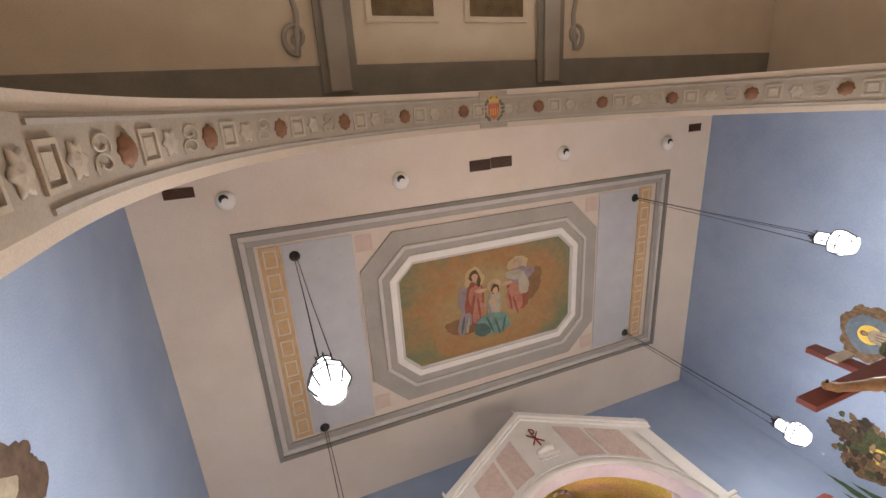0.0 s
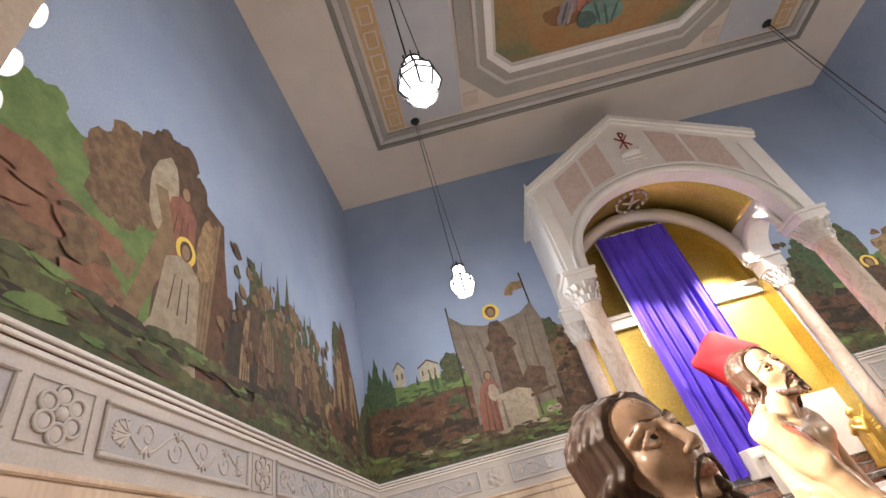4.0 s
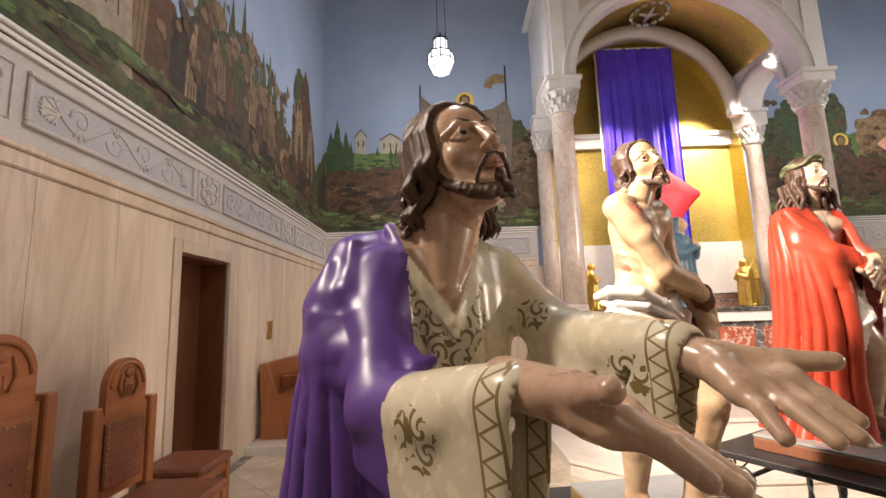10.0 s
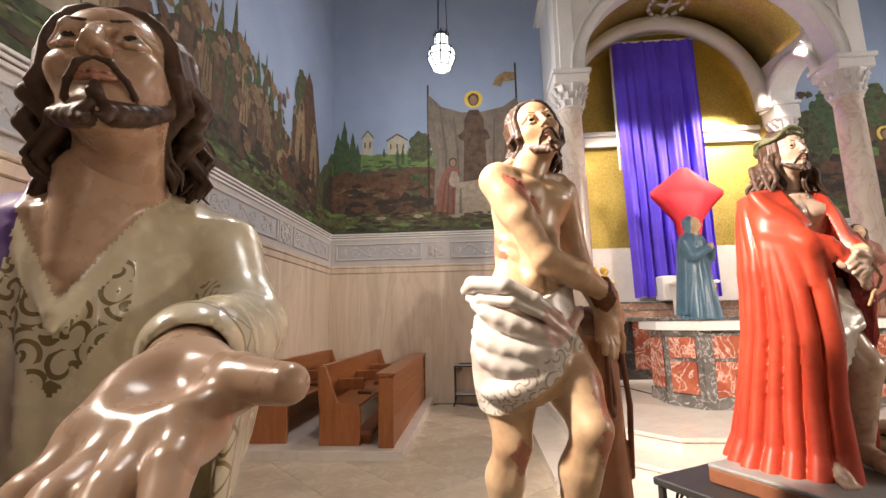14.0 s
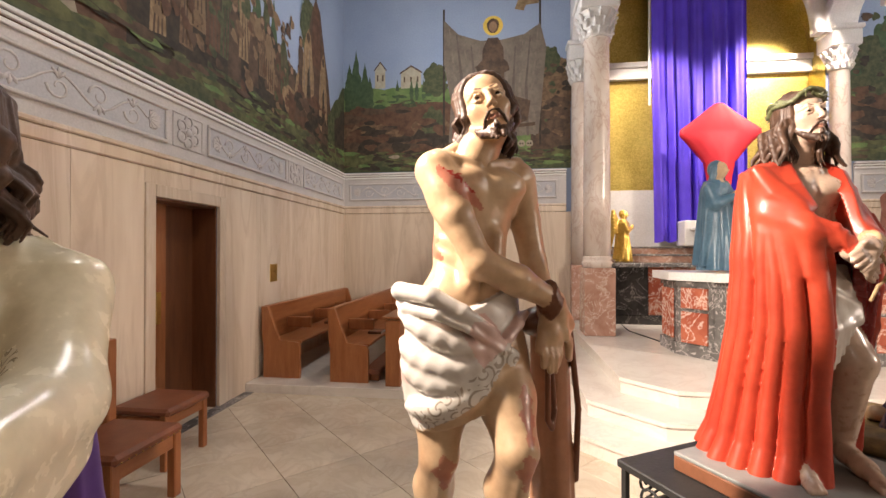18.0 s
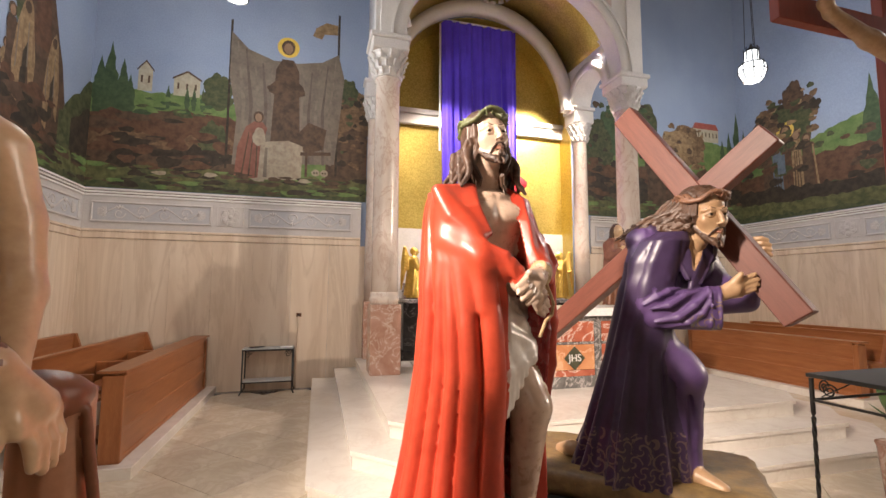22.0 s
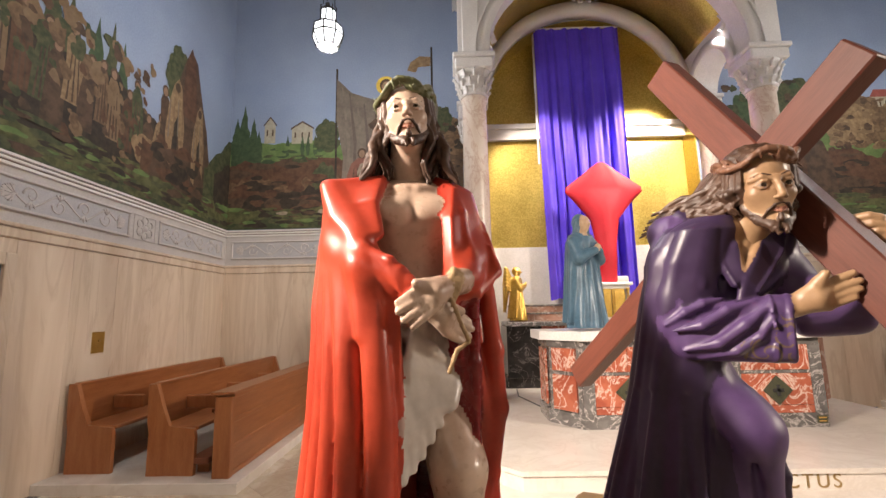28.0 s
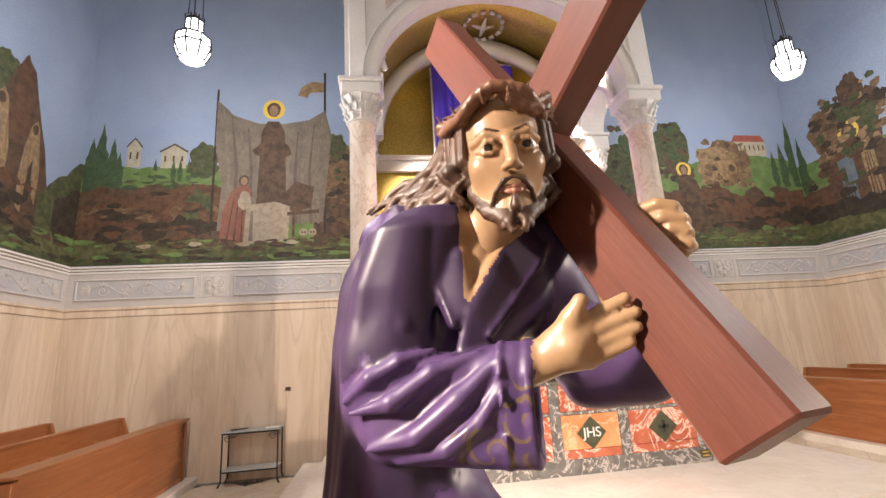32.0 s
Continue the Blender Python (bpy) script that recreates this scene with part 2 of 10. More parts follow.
glow("lantern_glass", (0.95, 0.97, 1.0), 2.2)
glow("spot_glass", (1.0, 0.98, 0.95), 25.0)


# ---- geometry ----
class Geo:
    """Gathers faces for one mesh."""

    def __init__(self):
        self.v, self.f, self.m, self.s = [], [], [], []

    def add(self, verts, faces, mat=0, smooth=False):
        n = len(self.v)
        self.v.extend([tuple(p) for p in verts])
        for f in faces:
            self.f.append([n + i for i in f])
            self.m.append(mat)
            self.s.append(smooth)
        return self

    def box(self, lo, hi, bev=0.0, mat=0, m=None):
        if bev <= 0:
            c = [(x, y, z) for z in (lo[2], hi[2]) for y in (lo[1], hi[1]) for x in (lo[0], hi[0])]
            fs = [(0, 2, 3, 1), (4, 5, 7, 6), (0, 1, 5, 4), (2, 6, 7, 3), (0, 4, 6, 2), (1, 3, 7, 5)]
        else:
            b = min(bev, min(h - l for l, h in zip(lo, hi)) * 0.45)
            c, idx = [], {}
            for sx in (0, 1):
                for sy in (0, 1):
                    for sz in (0, 1):
                        s = (sx, sy, sz)
                        for a in range(3):
                            idx[s, a] = len(c)
                            c.append([(hi[k] if s[k] else lo[k]) + (0 if k == a else (-b if s[k] else b)) for k in range(3)])
            fs = []
            for a in range(3):
                u, w = (a + 1) % 3, (a + 2) % 3
                for sa in (0, 1):
                    q = []
                    for su, sw in ((0, 0), (1, 0), (1, 1), (0, 1)):
                        s = [0, 0, 0]
                        s[a], s[u], s[w] = sa, su, sw
                        q.append(idx[tuple(s), a])
                    fs.append(q if sa else q[::-1])
                for su in (0, 1):
                    for sw in (0, 1):
                        s0, s1 = [0, 0, 0], [0, 0, 0]
                        s0[a], s1[a] = 0, 1
                        s0[u] = s1[u] = su
                        s0[w] = s1[w] = sw
                        s0, s1 = tuple(s0), tuple(s1)
                        q = [idx[s0, u], idx[s1, u], idx[s1, w], idx[s0, w]]
                        fs.append(q if su != sw else q[::-1])
            for s in [(x, y, z) for x in (0, 1) for y in (0, 1) for z in (0, 1)]:
                q = [idx[s, 0], idx[s, 1], idx[s, 2]]
                fs.append(q if sum(s) % 2 else q[::-1])
        if m is not None:
            c = [m @ Vector(p) for p in c]
        return self.add(c, fs, mat)

    def prism(self, outline, z0, z1, mat=0, m=None, smooth=False):
        """A flat outline (x, y) drawn out from z0 to z1."""
        n = len(outline)
        c = [(x, y, z0) for x, y in outline] + [(x, y, z1) for x, y in outline]
        if m is not None:
            c = [m @ Vector(p) for p in c]
        self.add(c, [list(range(n))[::-1], list(range(n, 2 * n))], mat)
        k = len(self.v) - 2 * n
        for i in range(n):
            j = (i + 1) % n
            self.f.append([k + i, k + j, k + n + j, k + n + i])
            self.m.append(mat)
            self.s.append(smooth)
        return self

    def loft(self, rings, mat=0, closed=True, caps=True, smooth=True):
        n = len(rings[0])
        c = [p for r in rings for p in r]
        fs = []
        for k in range(len(rings) - 1):
            for i in range(n if closed else n - 1):
                j = (i + 1) % n
                fs.append((k * n + i, k * n + j, (k + 1) * n + j, (k + 1) * n + i))
        if caps and closed:
            fs.append(list(range(n))[::-1])
            fs.append([(len(rings) - 1) * n + i for i in range(n)])
        return self.add(c, fs, mat, smooth)

    def lathe(self, profile, centre=(0, 0, 0), n=24, mat=0, m=None, smooth=True, wave=None):
        rings = []
        for r, z in profile:
            ring = []
            for i in range(n):
                a = 2 * math.pi * i / n
                q = r * (wave(a, z) if wave else 1)
                p = Vector((centre[0] + q * math.cos(a), centre[1] + q * math.sin(a), centre[2] + z))
                ring.append(m @ p if m is not None else p)
            rings.append(ring)
        return self.loft(rings, mat, smooth=smooth)

    def tube(self, pts, radii, n=8, mat=0, caps=True, flat=1.0):
        pts = [Vector(p) for p in pts]
        if isinstance(radii, (int, float)):
            radii = [radii] * len(pts)
        up, rings = None, []
        for i, p in enumerate(pts):
            d = (pts[min(i + 1, len(pts) - 1)] - pts[max(i - 1, 0)]).normalized()
            if up is None:
                up = Vector((0, 0, 1)) if abs(d.z) < 0.9 else Vector((1, 0, 0))
            side = d.cross(up)
            side = side.normalized() if side.length > 1e-6 else d.orthogonal().normalized()
            up = side.cross(d).normalized()
            rings.append([p + (side * math.cos(2 * math.pi * k / n) + up * flat * math.sin(2 * math.pi * k / n)) * radii[i] for k in range(n)])
        return self.loft(rings, mat, caps=caps)

    def strip(self, outer, inner, y0, y1, mat=0, smooth=False):
        """A band between two curves of (x, z), as thick as y0 to y1."""
        n = len(outer)
        c = [(x, y0, z) for x, z in outer] + [(x, y0, z) for x, z in inner] + [(x, y1, z) for x, z in outer] + [(x, y1, z) for x, z in inner]
        fs = []
        for i in range(n - 1):
            fs += [(i, i + 1, n + i + 1, n + i), (2 * n + i, 3 * n + i, 3 * n + i + 1, 2 * n + i + 1), (i, 2 * n + i, 2 * n + i + 1, i + 1), (n + i, n + i + 1, 3 * n + i + 1, 3 * n + i)]
        fs += [(0, n, 3 * n, 2 * n), (n - 1, 3 * n - 1, 4 * n - 1, 2 * n - 1)]
        return self.add(c, fs, mat, smooth)

    def mesh(self, name, mats):
        me = bpy.data.meshes.new(name)
        me.from_pydata(self.v, [], self.f)
        for k in mats if isinstance(mats, (list, tuple)) else [mats]:
            me.materials.append(MATS[k])
        me.polygons.foreach_set("material_index", self.m)
        me.polygons.foreach_set("use_smooth", self.s)
        bm = bmesh.new()
        bm.from_mesh(me)
        bmesh.ops.recalc_face_normals(bm, faces=bm.faces)
        bm.to_mesh(me)
        bm.free()
        return me


def part(name, geo, mats, parent=None, label="", m=None):
    ob = new(name, geo if isinstance(geo, bpy.types.Mesh) else geo.mesh(name, mats))
    ob.parent = parent
    if m is not None:
        ob.matrix_basis = m
    return tagged(ob, label)


def thing(name, place=(0, 0, 0), turn=0, label="", category="", group="", kind=""):
    ob = new(name)
    ob.empty_display_size = 0.1
    ob.matrix_basis = pose(*place, 0, 0, turn)
    return tagged(ob, label, category, group, kind)


def arc(cx, cz, a, b, n=32, t0=180.0, t1=0.0):
    return [(cx + a * math.cos(radians(t0 + (t1 - t0) * i / n)), cz + b * math.sin(radians(t0 + (t1 - t0) * i / n))) for i in range(n + 1)]


# ---- the sanctuary's shell ----
W, H, MID = 12.72, 9.62, 6.41          # width, ceiling height, the altar's middle line
ARCH_Y, NAVE_Y = -7.93, -8.64          # the chancel arch's two faces
FR0, FR1 = 2.49, 3.10                  # the frieze's foot and head
NAVE_END, NAVE_H = -24.0, 10.6


def structure(name, geo, mats, label, category="wall", parent=None):
    ob = part(name, geo, mats, parent, label)
    return tagged(ob, category=category, kind="structure")


floor = structure("floor", Geo().box((-3.2, NAVE_END - 0.2, -0.25), (W + 3.2, 0.6, -0.012)), "grey_marble", "polished cream stone floor laid in diagonal squares", "floor")
# west wall with the doorway
DOOR0, DOOR1, DOOR_H = -4.62, -3.755, 2.1
g = Geo()
g.box((-0.35, ARCH_Y, -0.2), (0, DOOR0, H + 0.3)).box((-0.35, DOOR1, -0.2), (0, 0.6, H + 0.3)).box((-0.35, DOOR0, DOOR_H), (0, DOOR1, H + 0.3))
wall_west = structure("wall_west", g, "blue_plaster", "plastered wall painted pale blue above a stone dado")
wall_east = structure("wall_east", Geo().box((W, ARCH_Y, -0.2), (W + 0.35, 0.6, H + 0.3)), "blue_plaster", "plastered wall painted pale blue above a stone dado")
# north wall with the niche behind the canopy
NX0, NX1, NSP = MID - 1.90, MID + 1.90, 5.06
g = Geo()
g.box((0, 0, -0.2), (NX0, 0.6, H + 0.3)).box((NX1, 0, -0.2), (W, 0.6, H + 0.3))
curve = arc(MID, NSP, 1.90, 1.86, 32)
g.strip([(x, H + 0.3) for x, z in curve], curve, 0.0, 0.6)
wall_north = structure("wall_north", g, "blue_plaster", "plastered wall painted pale blue with a round-headed niche")
g = Geo().box((NX0 - 0.1, 0.40, 0.3), (NX1 + 0.1, 0.60, 7.0))
niche_back = structure("niche_back", g, "gold_mosaic", "gold mosaic back of the altar niche")
g = Geo().box((NX0, 0.37, 0.45), (NX1, 0.398, 2.75))
lining = Geo().box((NX0, 0.004, 0.45), (NX0 + 0.012, 0.398, NSP)).box((NX1 - 0.012, 0.004, 0.45), (NX1, 0.398, NSP))
lining.strip(arc(MID, NSP, 1.898, 1.858, 40), arc(MID, NSP, 1.885, 1.845, 40), 0.004, 0.398)
structure("niche_lining", lining, "gold_mosaic", "gold mosaic lining of the niche sides and arch")
structure("niche_dado", g, "white_stone", "pale stone dado in the altar niche")
# ceiling with a sunk panel
g = Geo()
PX0, PX1, PY0, PY1 = 1.377, 11.47, -6.55, -1.63
g.box((-0.3, ARCH_Y - 0.1, H), (PX0, 0.5, H + 0.25)).box((PX1, ARCH_Y - 0.1, H), (W + 0.3, 0.5, H + 0.25))
g.box((PX0, ARCH_Y - 0.1, H), (PX1, PY0, H + 0.25)).box((PX0, PY1, H), (PX1, 0.5, H + 0.25))
g.box((PX0 - 0.1, PY0 - 0.1, H + 0.12), (PX1 + 0.1, PY1 + 0.1, H + 0.25))
ceiling = structure("ceiling", g, "ceiling_plaster", "cream plaster ceiling with a sunk decorated panel", "ceiling")

# chancel arch
AX, AZ, AR = 6.36, 4.10, 5.22
curve = arc(AX, AZ, AR, AR, 64)
g = Geo()
g.strip([(x, 12.0) for x, z in curve], curve, NAVE_Y, ARCH_Y)
g.box((-3.2, NAVE_Y, -0.2), (AX - AR, ARCH_Y, 12.0)).box((AX + AR, NAVE_Y, -0.2), (W + 3.2, ARCH_Y, 12.0))
surface("arch_plaster", (0.50, 0.43, 0.36), (0.56, 0.485, 0.41), 1.2, 60, 0.85, relief=0.1)
chancel_arch = structure("chancel_arch", g, "arch_plaster", "broad round chancel arch of cream plaster", "arch")
surface("soffit_paint", (0.30, 0.26, 0.21), (0.36, 0.315, 0.26), 2, 50, 0.8)
band = Geo().strip(arc(AX, AZ, AR - 0.004, AR - 0.004, 96), arc(AX, AZ, AR - 0.018, AR - 0.018, 96), NAVE_Y + 0.10, ARCH_Y - 0.10)
soffit = structure("arch_soffit_band", band, "soffit_paint", "painted ornamental band under the chancel arch", "trim")
for y in (NAVE_Y + 0.13, ARCH_Y - 0.16):
    part("fillet", Geo().strip(arc(AX, AZ, AR - 0.018, AR - 0.018, 96), arc(AX, AZ, AR - 0.035, AR - 0.035, 96), y, y + 0.03), "grey_plaster", soffit)


def on_arch(deg, y, lift=0.02):
    """A pose on the arch's soffit, its z pointing at the arch's centre."""
    a = radians(deg)
    n = Vector((-math.cos(a), 0, -math.sin(a)))
    side = Vector((0, 1, 0))
    x = side.cross(n)
    r = AR - lift
    m = Matrix((x, side, n)).transposed().to_4x4()
    m.translation = (AX + r * math.cos(a), y, AZ + r * math.sin(a))
    return m


surface("ochre_paint", (0.16, 0.075, 0.04), (0.22, 0.11, 0.06), 5, 40, 0.8)
surface("soffit_relief", (0.37, 0.32, 0.26), (0.43, 0.375, 0.31), 4, 60, 0.75)
rose_geo = Geo()
rose_geo.lathe([(0.10, 0), (0.10, 0.012), (0.075, 0.02), (0.05, 0.012), (0.03, 0.025), (0.005, 0.028)], n=24, wave=lambda a, z: 1 + 0.22 * math.cos(6 * a))
rose_me = rose_geo.mesh("rosette", "soffit_relief")
boss_me = Geo().lathe([(0.11, 0), (0.105, 0.02), (0.06, 0.05), (0.01, 0.06)], n=20, wave=lambda a, z: 1 + 0.12 * math.cos(8 * a)).mesh("boss", "ochre_paint")
frame_me = Geo().box((-0.13, -0.13, 0), (0.13, -0.10, 0.02)).box((-0.13, 0.10, 0), (0.13, 0.13, 0.02)).box((-0.13, -0.10, 0), (-0.10, 0.10, 0.02)).box((0.10, -0.10, 0), (0.13, 0.10, 0.02)).box((-0.07, -0.07, 0), (0.07, 0.07, 0.012), 0.01).mesh("square_panel", "soffit_relief")
scroll_geo = Geo()
for s in (-1, 1):
    scroll_geo.tube([(s * (0.05 + 0.09 * k / 14) * math.cos(0.5 * k), 0.06 * s + (0.02 + 0.07 * k / 14) * math.sin(0.5 * k), 0.008) for k in range(15)], [0.012 - 0.0005 * k for k in range(15)], 6)
scroll_me = scroll_geo.mesh("scroll", "soffit_relief")
ym = (NAVE_Y + ARCH_Y) / 2
kinds = [rose_me, frame_me, boss_me, scroll_me]
k = 0
for i in range(-25, 26):
    if abs(i) < 1:
        continue
    part(["rosette", "square_panel", "boss", "scroll"][k % 4], kinds[k % 4], None, soffit, m=on_arch(90 + i * 3.55, ym))
    k += 1
for x, deg in ((AX - AR, 180), (AX + AR, 0)):
    s = 1 if deg else -1
    part("jamb_band", Geo().box((min(x + s * 0.004, x + s * 0.018), NAVE_Y + 0.10, 0.0), (max(x + s * 0.004, x + s * 0.018), ARCH_Y - 0.10, AZ)), "soffit_paint", soffit)
    for i in range(11):
        m = on_arch(deg, ym)
        m.translation.z -= 0.18 + 0.325 * i
        part(["rosette", "square_panel", "boss", "scroll"][i % 4], kinds[i % 4], None, soffit, m=m)
# painted coat of arms at the crown
arms = thing("coat_of_arms", label="painted coat of arms with red and gold stripes and a crown", category="relief", kind="structure")
m0 = on_arch(90, ym, 0.02)
surface("arms_red", (0.42, 0.09, 0.05), (0.50, 0.13, 0.07), 6, 50, 0.7)
surface("arms_gold", (0.50, 0.30, 0.07), (0.58, 0.37, 0.10), 6, 50, 0.7)
surface("laurel_green", (0.10, 0.11, 0.06), (0.16, 0.16, 0.09), 6, 50, 0.7)
part("plaque", Geo().box((-0.30, -0.33, 0), (0.30, 0.33, 0.015), 0.008, m=m0), "soffit_paint", arms)
part("field", Geo().prism([(-0.11, 0.10), (-0.11, -0.10), (0, -0.18), (0.11, -0.10), (0.11, 0.10)], 0.016, 0.03, m=m0 @ pose(0, 0, 0, 0, 0, 180)), "arms_red", arms)
for x in (-0.075, -0.025, 0.025, 0.075):
    part("stripe", Geo().box((x - 0.012, -0.02, 0.031), (x + 0.012, 0.11, 0.036), m=m0), "arms_gold", arms)
crown = Geo().prism([(-0.1, 0), (0.1, 0), (0.13, 0.1), (0.06, 0.06), (0.0, 0.13), (-0.06, 0.06), (-0.13, 0.1)], 0.016, 0.032, m=m0 @ pose(0, -0.13, 0, 0, 0, 180))
part("crown", crown, "arms_gold", arms)
for s in (-1, 1):
    gl = Geo()
    for j in range(7):
        a = radians(-60 + j * 22)
        gl.prism([(0.03 * math.cos(q), 0.05 * math.sin(q)) for q in [k * math.pi / 3 for k in range(6)]], 0.016, 0.022, m=m0 @ pose(s * 0.2 * math.cos(a), -0.2 * math.sin(a), 0, 0, 0, s * (30 + j * 20)))
    part("laurel", gl, "laurel_green", arms)

# ---- nave beyond the arch ----
g = Geo().box((-3.4, NAVE_END, -0.2), (-3.2, NAVE_Y, 11.5)).box((W + 3.2, NAVE_END, -0.2), (W + 3.4, NAVE_Y, 11.5)).box((-3.4, NAVE_END - 0.2, -0.2), (W + 3.4, NAVE_END, 11.5))
structure("wall_nave", g, "cream_plaster", "plain cream plaster nave walls")
nave_ceiling = Geo().box((-3.4, NAVE_END, NAVE_H), (W + 3.4, NAVE_Y, NAVE_H + 0.25))
nave_ceiling = structure("ceiling_nave", nave_ceiling, "cream_plaster", "cream nave ceiling with grey beams and painted panels", "ceiling")
part("beam", Geo().box((-3.2, NAVE_Y - 0.62, NAVE_H - 0.05), (W + 3.2, NAVE_Y - 0.02, NAVE_H - 0.003), 0.02), "dark_plaster", nave_ceiling)
for x in (3.75, 8.5):
    part("beam", Geo().box((x - 0.35, NAVE_Y - 5.5, NAVE_H - 0.10), (x + 0.35, NAVE_Y - 0.1, NAVE_H - 0.052), 0.02), "dark_plaster", nave_ceiling)
    part("beam_face", Geo().box((x - 0.20, NAVE_Y - 5.5, NAVE_H - 0.16), (x + 0.20, NAVE_Y - 0.15, NAVE_H - 0.102), 0.02), "grey_plaster", nave_ceiling)
surface("old_painting", (0.10, 0.07, 0.035), (0.20, 0.14, 0.075), 3, 30, 0.6)
for x0, x1 in ((4.5, 5.75), (6.55, 7.8)):
    part("picture_frame", Geo().box((x0 - 0.12, NAVE_Y - 3.3, NAVE_H - 0.05), (x1 + 0.12, NAVE_Y - 1.35, NAVE_H - 0.003), 0.02), "cream_plaster", nave_ceiling)
    part("picture", Geo().box((x0, NAVE_Y - 3.2, NAVE_H - 0.065), (x1, NAVE_Y - 1.47, NAVE_H - 0.052)), "old_painting", nave_ceiling)
for s, x in ((-1, 3.1), (1, 9.15)):
    g = Geo()
    pts = [(x + s * 0.05, NAVE_Y - 3.0, NAVE_H - 0.03), (x + s * 0.1, NAVE_Y - 2.2, NAVE_H - 0.03), (x - s * 0.02, NAVE_Y - 1.5, NAVE_H - 0.03)]
    for q in range(26):
        a, r = radians(90 - s * 20 * q), 0.30 * (1 - q / 30)
        pts.append((x + s * 0.05 + r * math.cos(a) * 0.8, NAVE_Y - 1.1 + r * math.sin(a), NAVE_H - 0.03))
    g.tube(pts, [0.05] * 3 + [0.05 - 0.0012 * q for q in range(26)], 8)
    part("scroll", g, "grey_plaster", nave_ceiling)

# ---- decorated ceiling panel ----
panel = thing("ceiling_panel", label="sunk ceiling panel with grey mouldings, pale blue flanks and gilt borders", category="ceiling panel", kind="structure")


def frame_ring(name, x0, x1, y0, y1, w, z0, z1, mat, parent):
    for a in ((x0, y0, x1, y0 + w), (x0, y1 - w, x1, y1), (x0, y0 + w, x0 + w, y1 - w), (x1 - w, y0 + w, x1, y1 - w)):
        part(name, Geo().box((a[0], a[1], z0), (a[2], a[3], z1), 0.01), mat, parent)


CZ = H + 0.12
frame_ring("moulding", PX0, PX1, PY0, PY1, 0.09, H - 0.03, CZ - 0.002, "dark_plaster", panel)
frame_ring("moulding", PX0 + 0.09, PX1 - 0.09, PY0 + 0.09, PY1 - 0.09, 0.10, H + 0.02, CZ - 0.002, "frieze_plaster", panel)
frame_ring("moulding", PX0 + 0.19, PX1 - 0.19, PY0 + 0.19, PY1 - 0.19, 0.12, H + 0.06, CZ - 0.002, "grey_plaster", panel)
surface("pale_blue", (0.47, 0.48, 0.52), (0.53, 0.54, 0.57), 2, 50, 0.8)
surface("gilt_paint", (0.52, 0.33, 0.16), (0.60, 0.42, 0.22), 4, 40, 0.6)
surface("blush_paint", (0.56, 0.44, 0.38), (0.62, 0.50, 0.44), 4, 40, 0.7)
for s, xa, xb, xg0, xg1 in ((1, 2.14, 3.45, 1.75, 2.12), (-1, 9.40, 10.60, 10.64, 11.02)):
    part("flank", Geo().box((xa, -6.18, CZ - 0.02), (xb, -2.0, CZ - 0.002)), "pale_blue", panel)
    part("gilt_border", Geo().box((xg0, -6.18, CZ - 0.024), (xg1, -2.0, CZ - 0.002)), "gilt_paint", panel)
    for k in range(9):
        y = -5.95 + k * 0.46
        xm = (xg0 + xg1) / 2
        frame_ring("cartouche", xm - 0.12, xm + 0.12, y - 0.17, y + 0.17, 0.03, CZ - 0.04, CZ - 0.022, "ceiling_plaster", panel)
    for i in range(3):
        for j in range(8):
            st = [(0.03 * (1 if q % 2 else 0.4) * math.cos(q * math.pi / 5), 0.03 * (1 if q % 2 else 0.4) * math.sin(q * math.pi / 5)) for q in range(10)]
            part("star", Geo().prism(st, CZ - 0.026, CZ - 0.022, m=pose(xa + 0.25 + i * 0.4, -5.8 + j * 0.5, 0)), "frieze_blue", panel)
OX0, OX1, OY0, OY1 = 3.52, 9.32, -6.10, -2.13


def octagon(k, cut):
    x0, x1, y0, y1 = OX0 + k, OX1 - k, OY0 + k, OY1 - k
    return [(x0 + cut, y0), (x1 - cut, y0), (x1, y0 + cut), (x1, y1 - cut), (x1 - cut, y1), (x0 + cut, y1), (x0, y1 - cut), (x0, y0 + cut)]


def octo_ring(k0, k1, c0, c1, z0, z1, mat):
    a, b = octagon(k0, c0), octagon(k1, c1)
    for i in range(8):
        j = (i + 1) % 8
        q = [a[i], a[j], b[j], b[i]]
        part("moulding", Geo().prism(q, z0, z1), mat, panel)


for x, y in ((OX0 + 0.14, OY0 + 0.14), (OX1 - 0.14, OY0 + 0.14), (OX0 + 0.14, OY1 - 0.14), (OX1 - 0.14, OY1 - 0.14)):
    part("spandrel", Geo().box((x - 0.17, y - 0.17, CZ - 0.012), (x + 0.17, y + 0.17, CZ - 0.002)), "blush_paint", panel)
octo_ring(0.0, 0.33, 0.72, 0.58, CZ - 0.05, CZ - 0.002, "grey_plaster")
octo_ring(0.33, 0.40, 0.58, 0.55, CZ - 0.09, CZ - 0.002, "frieze_plaster")
octo_ring(0.40, 0.56, 0.55, 0.47, CZ - 0.05, CZ - 0.002, "grey_plaster")
octo_ring(0.56, 0.70, 0.47, 0.38, CZ - 0.07, CZ - 0.002, "white_trim")
octo_ring(0.70, 0.76, 0.38, 0.34, CZ - 0.04, CZ - 0.002, "frieze_plaster")
m, t, b = nodes_of("sky_painting")
vec = coords(t)
off = t.nodes.new("ShaderNodeVectorMath")
off.operation, off.inputs[1].default_value = "SUBTRACT", ((OX0 + OX1) / 2, (OY0 + OY1) / 2, CZ)
t.links.new(vec, off.inputs[0])
sc = t.nodes.new("ShaderNodeVectorMath")
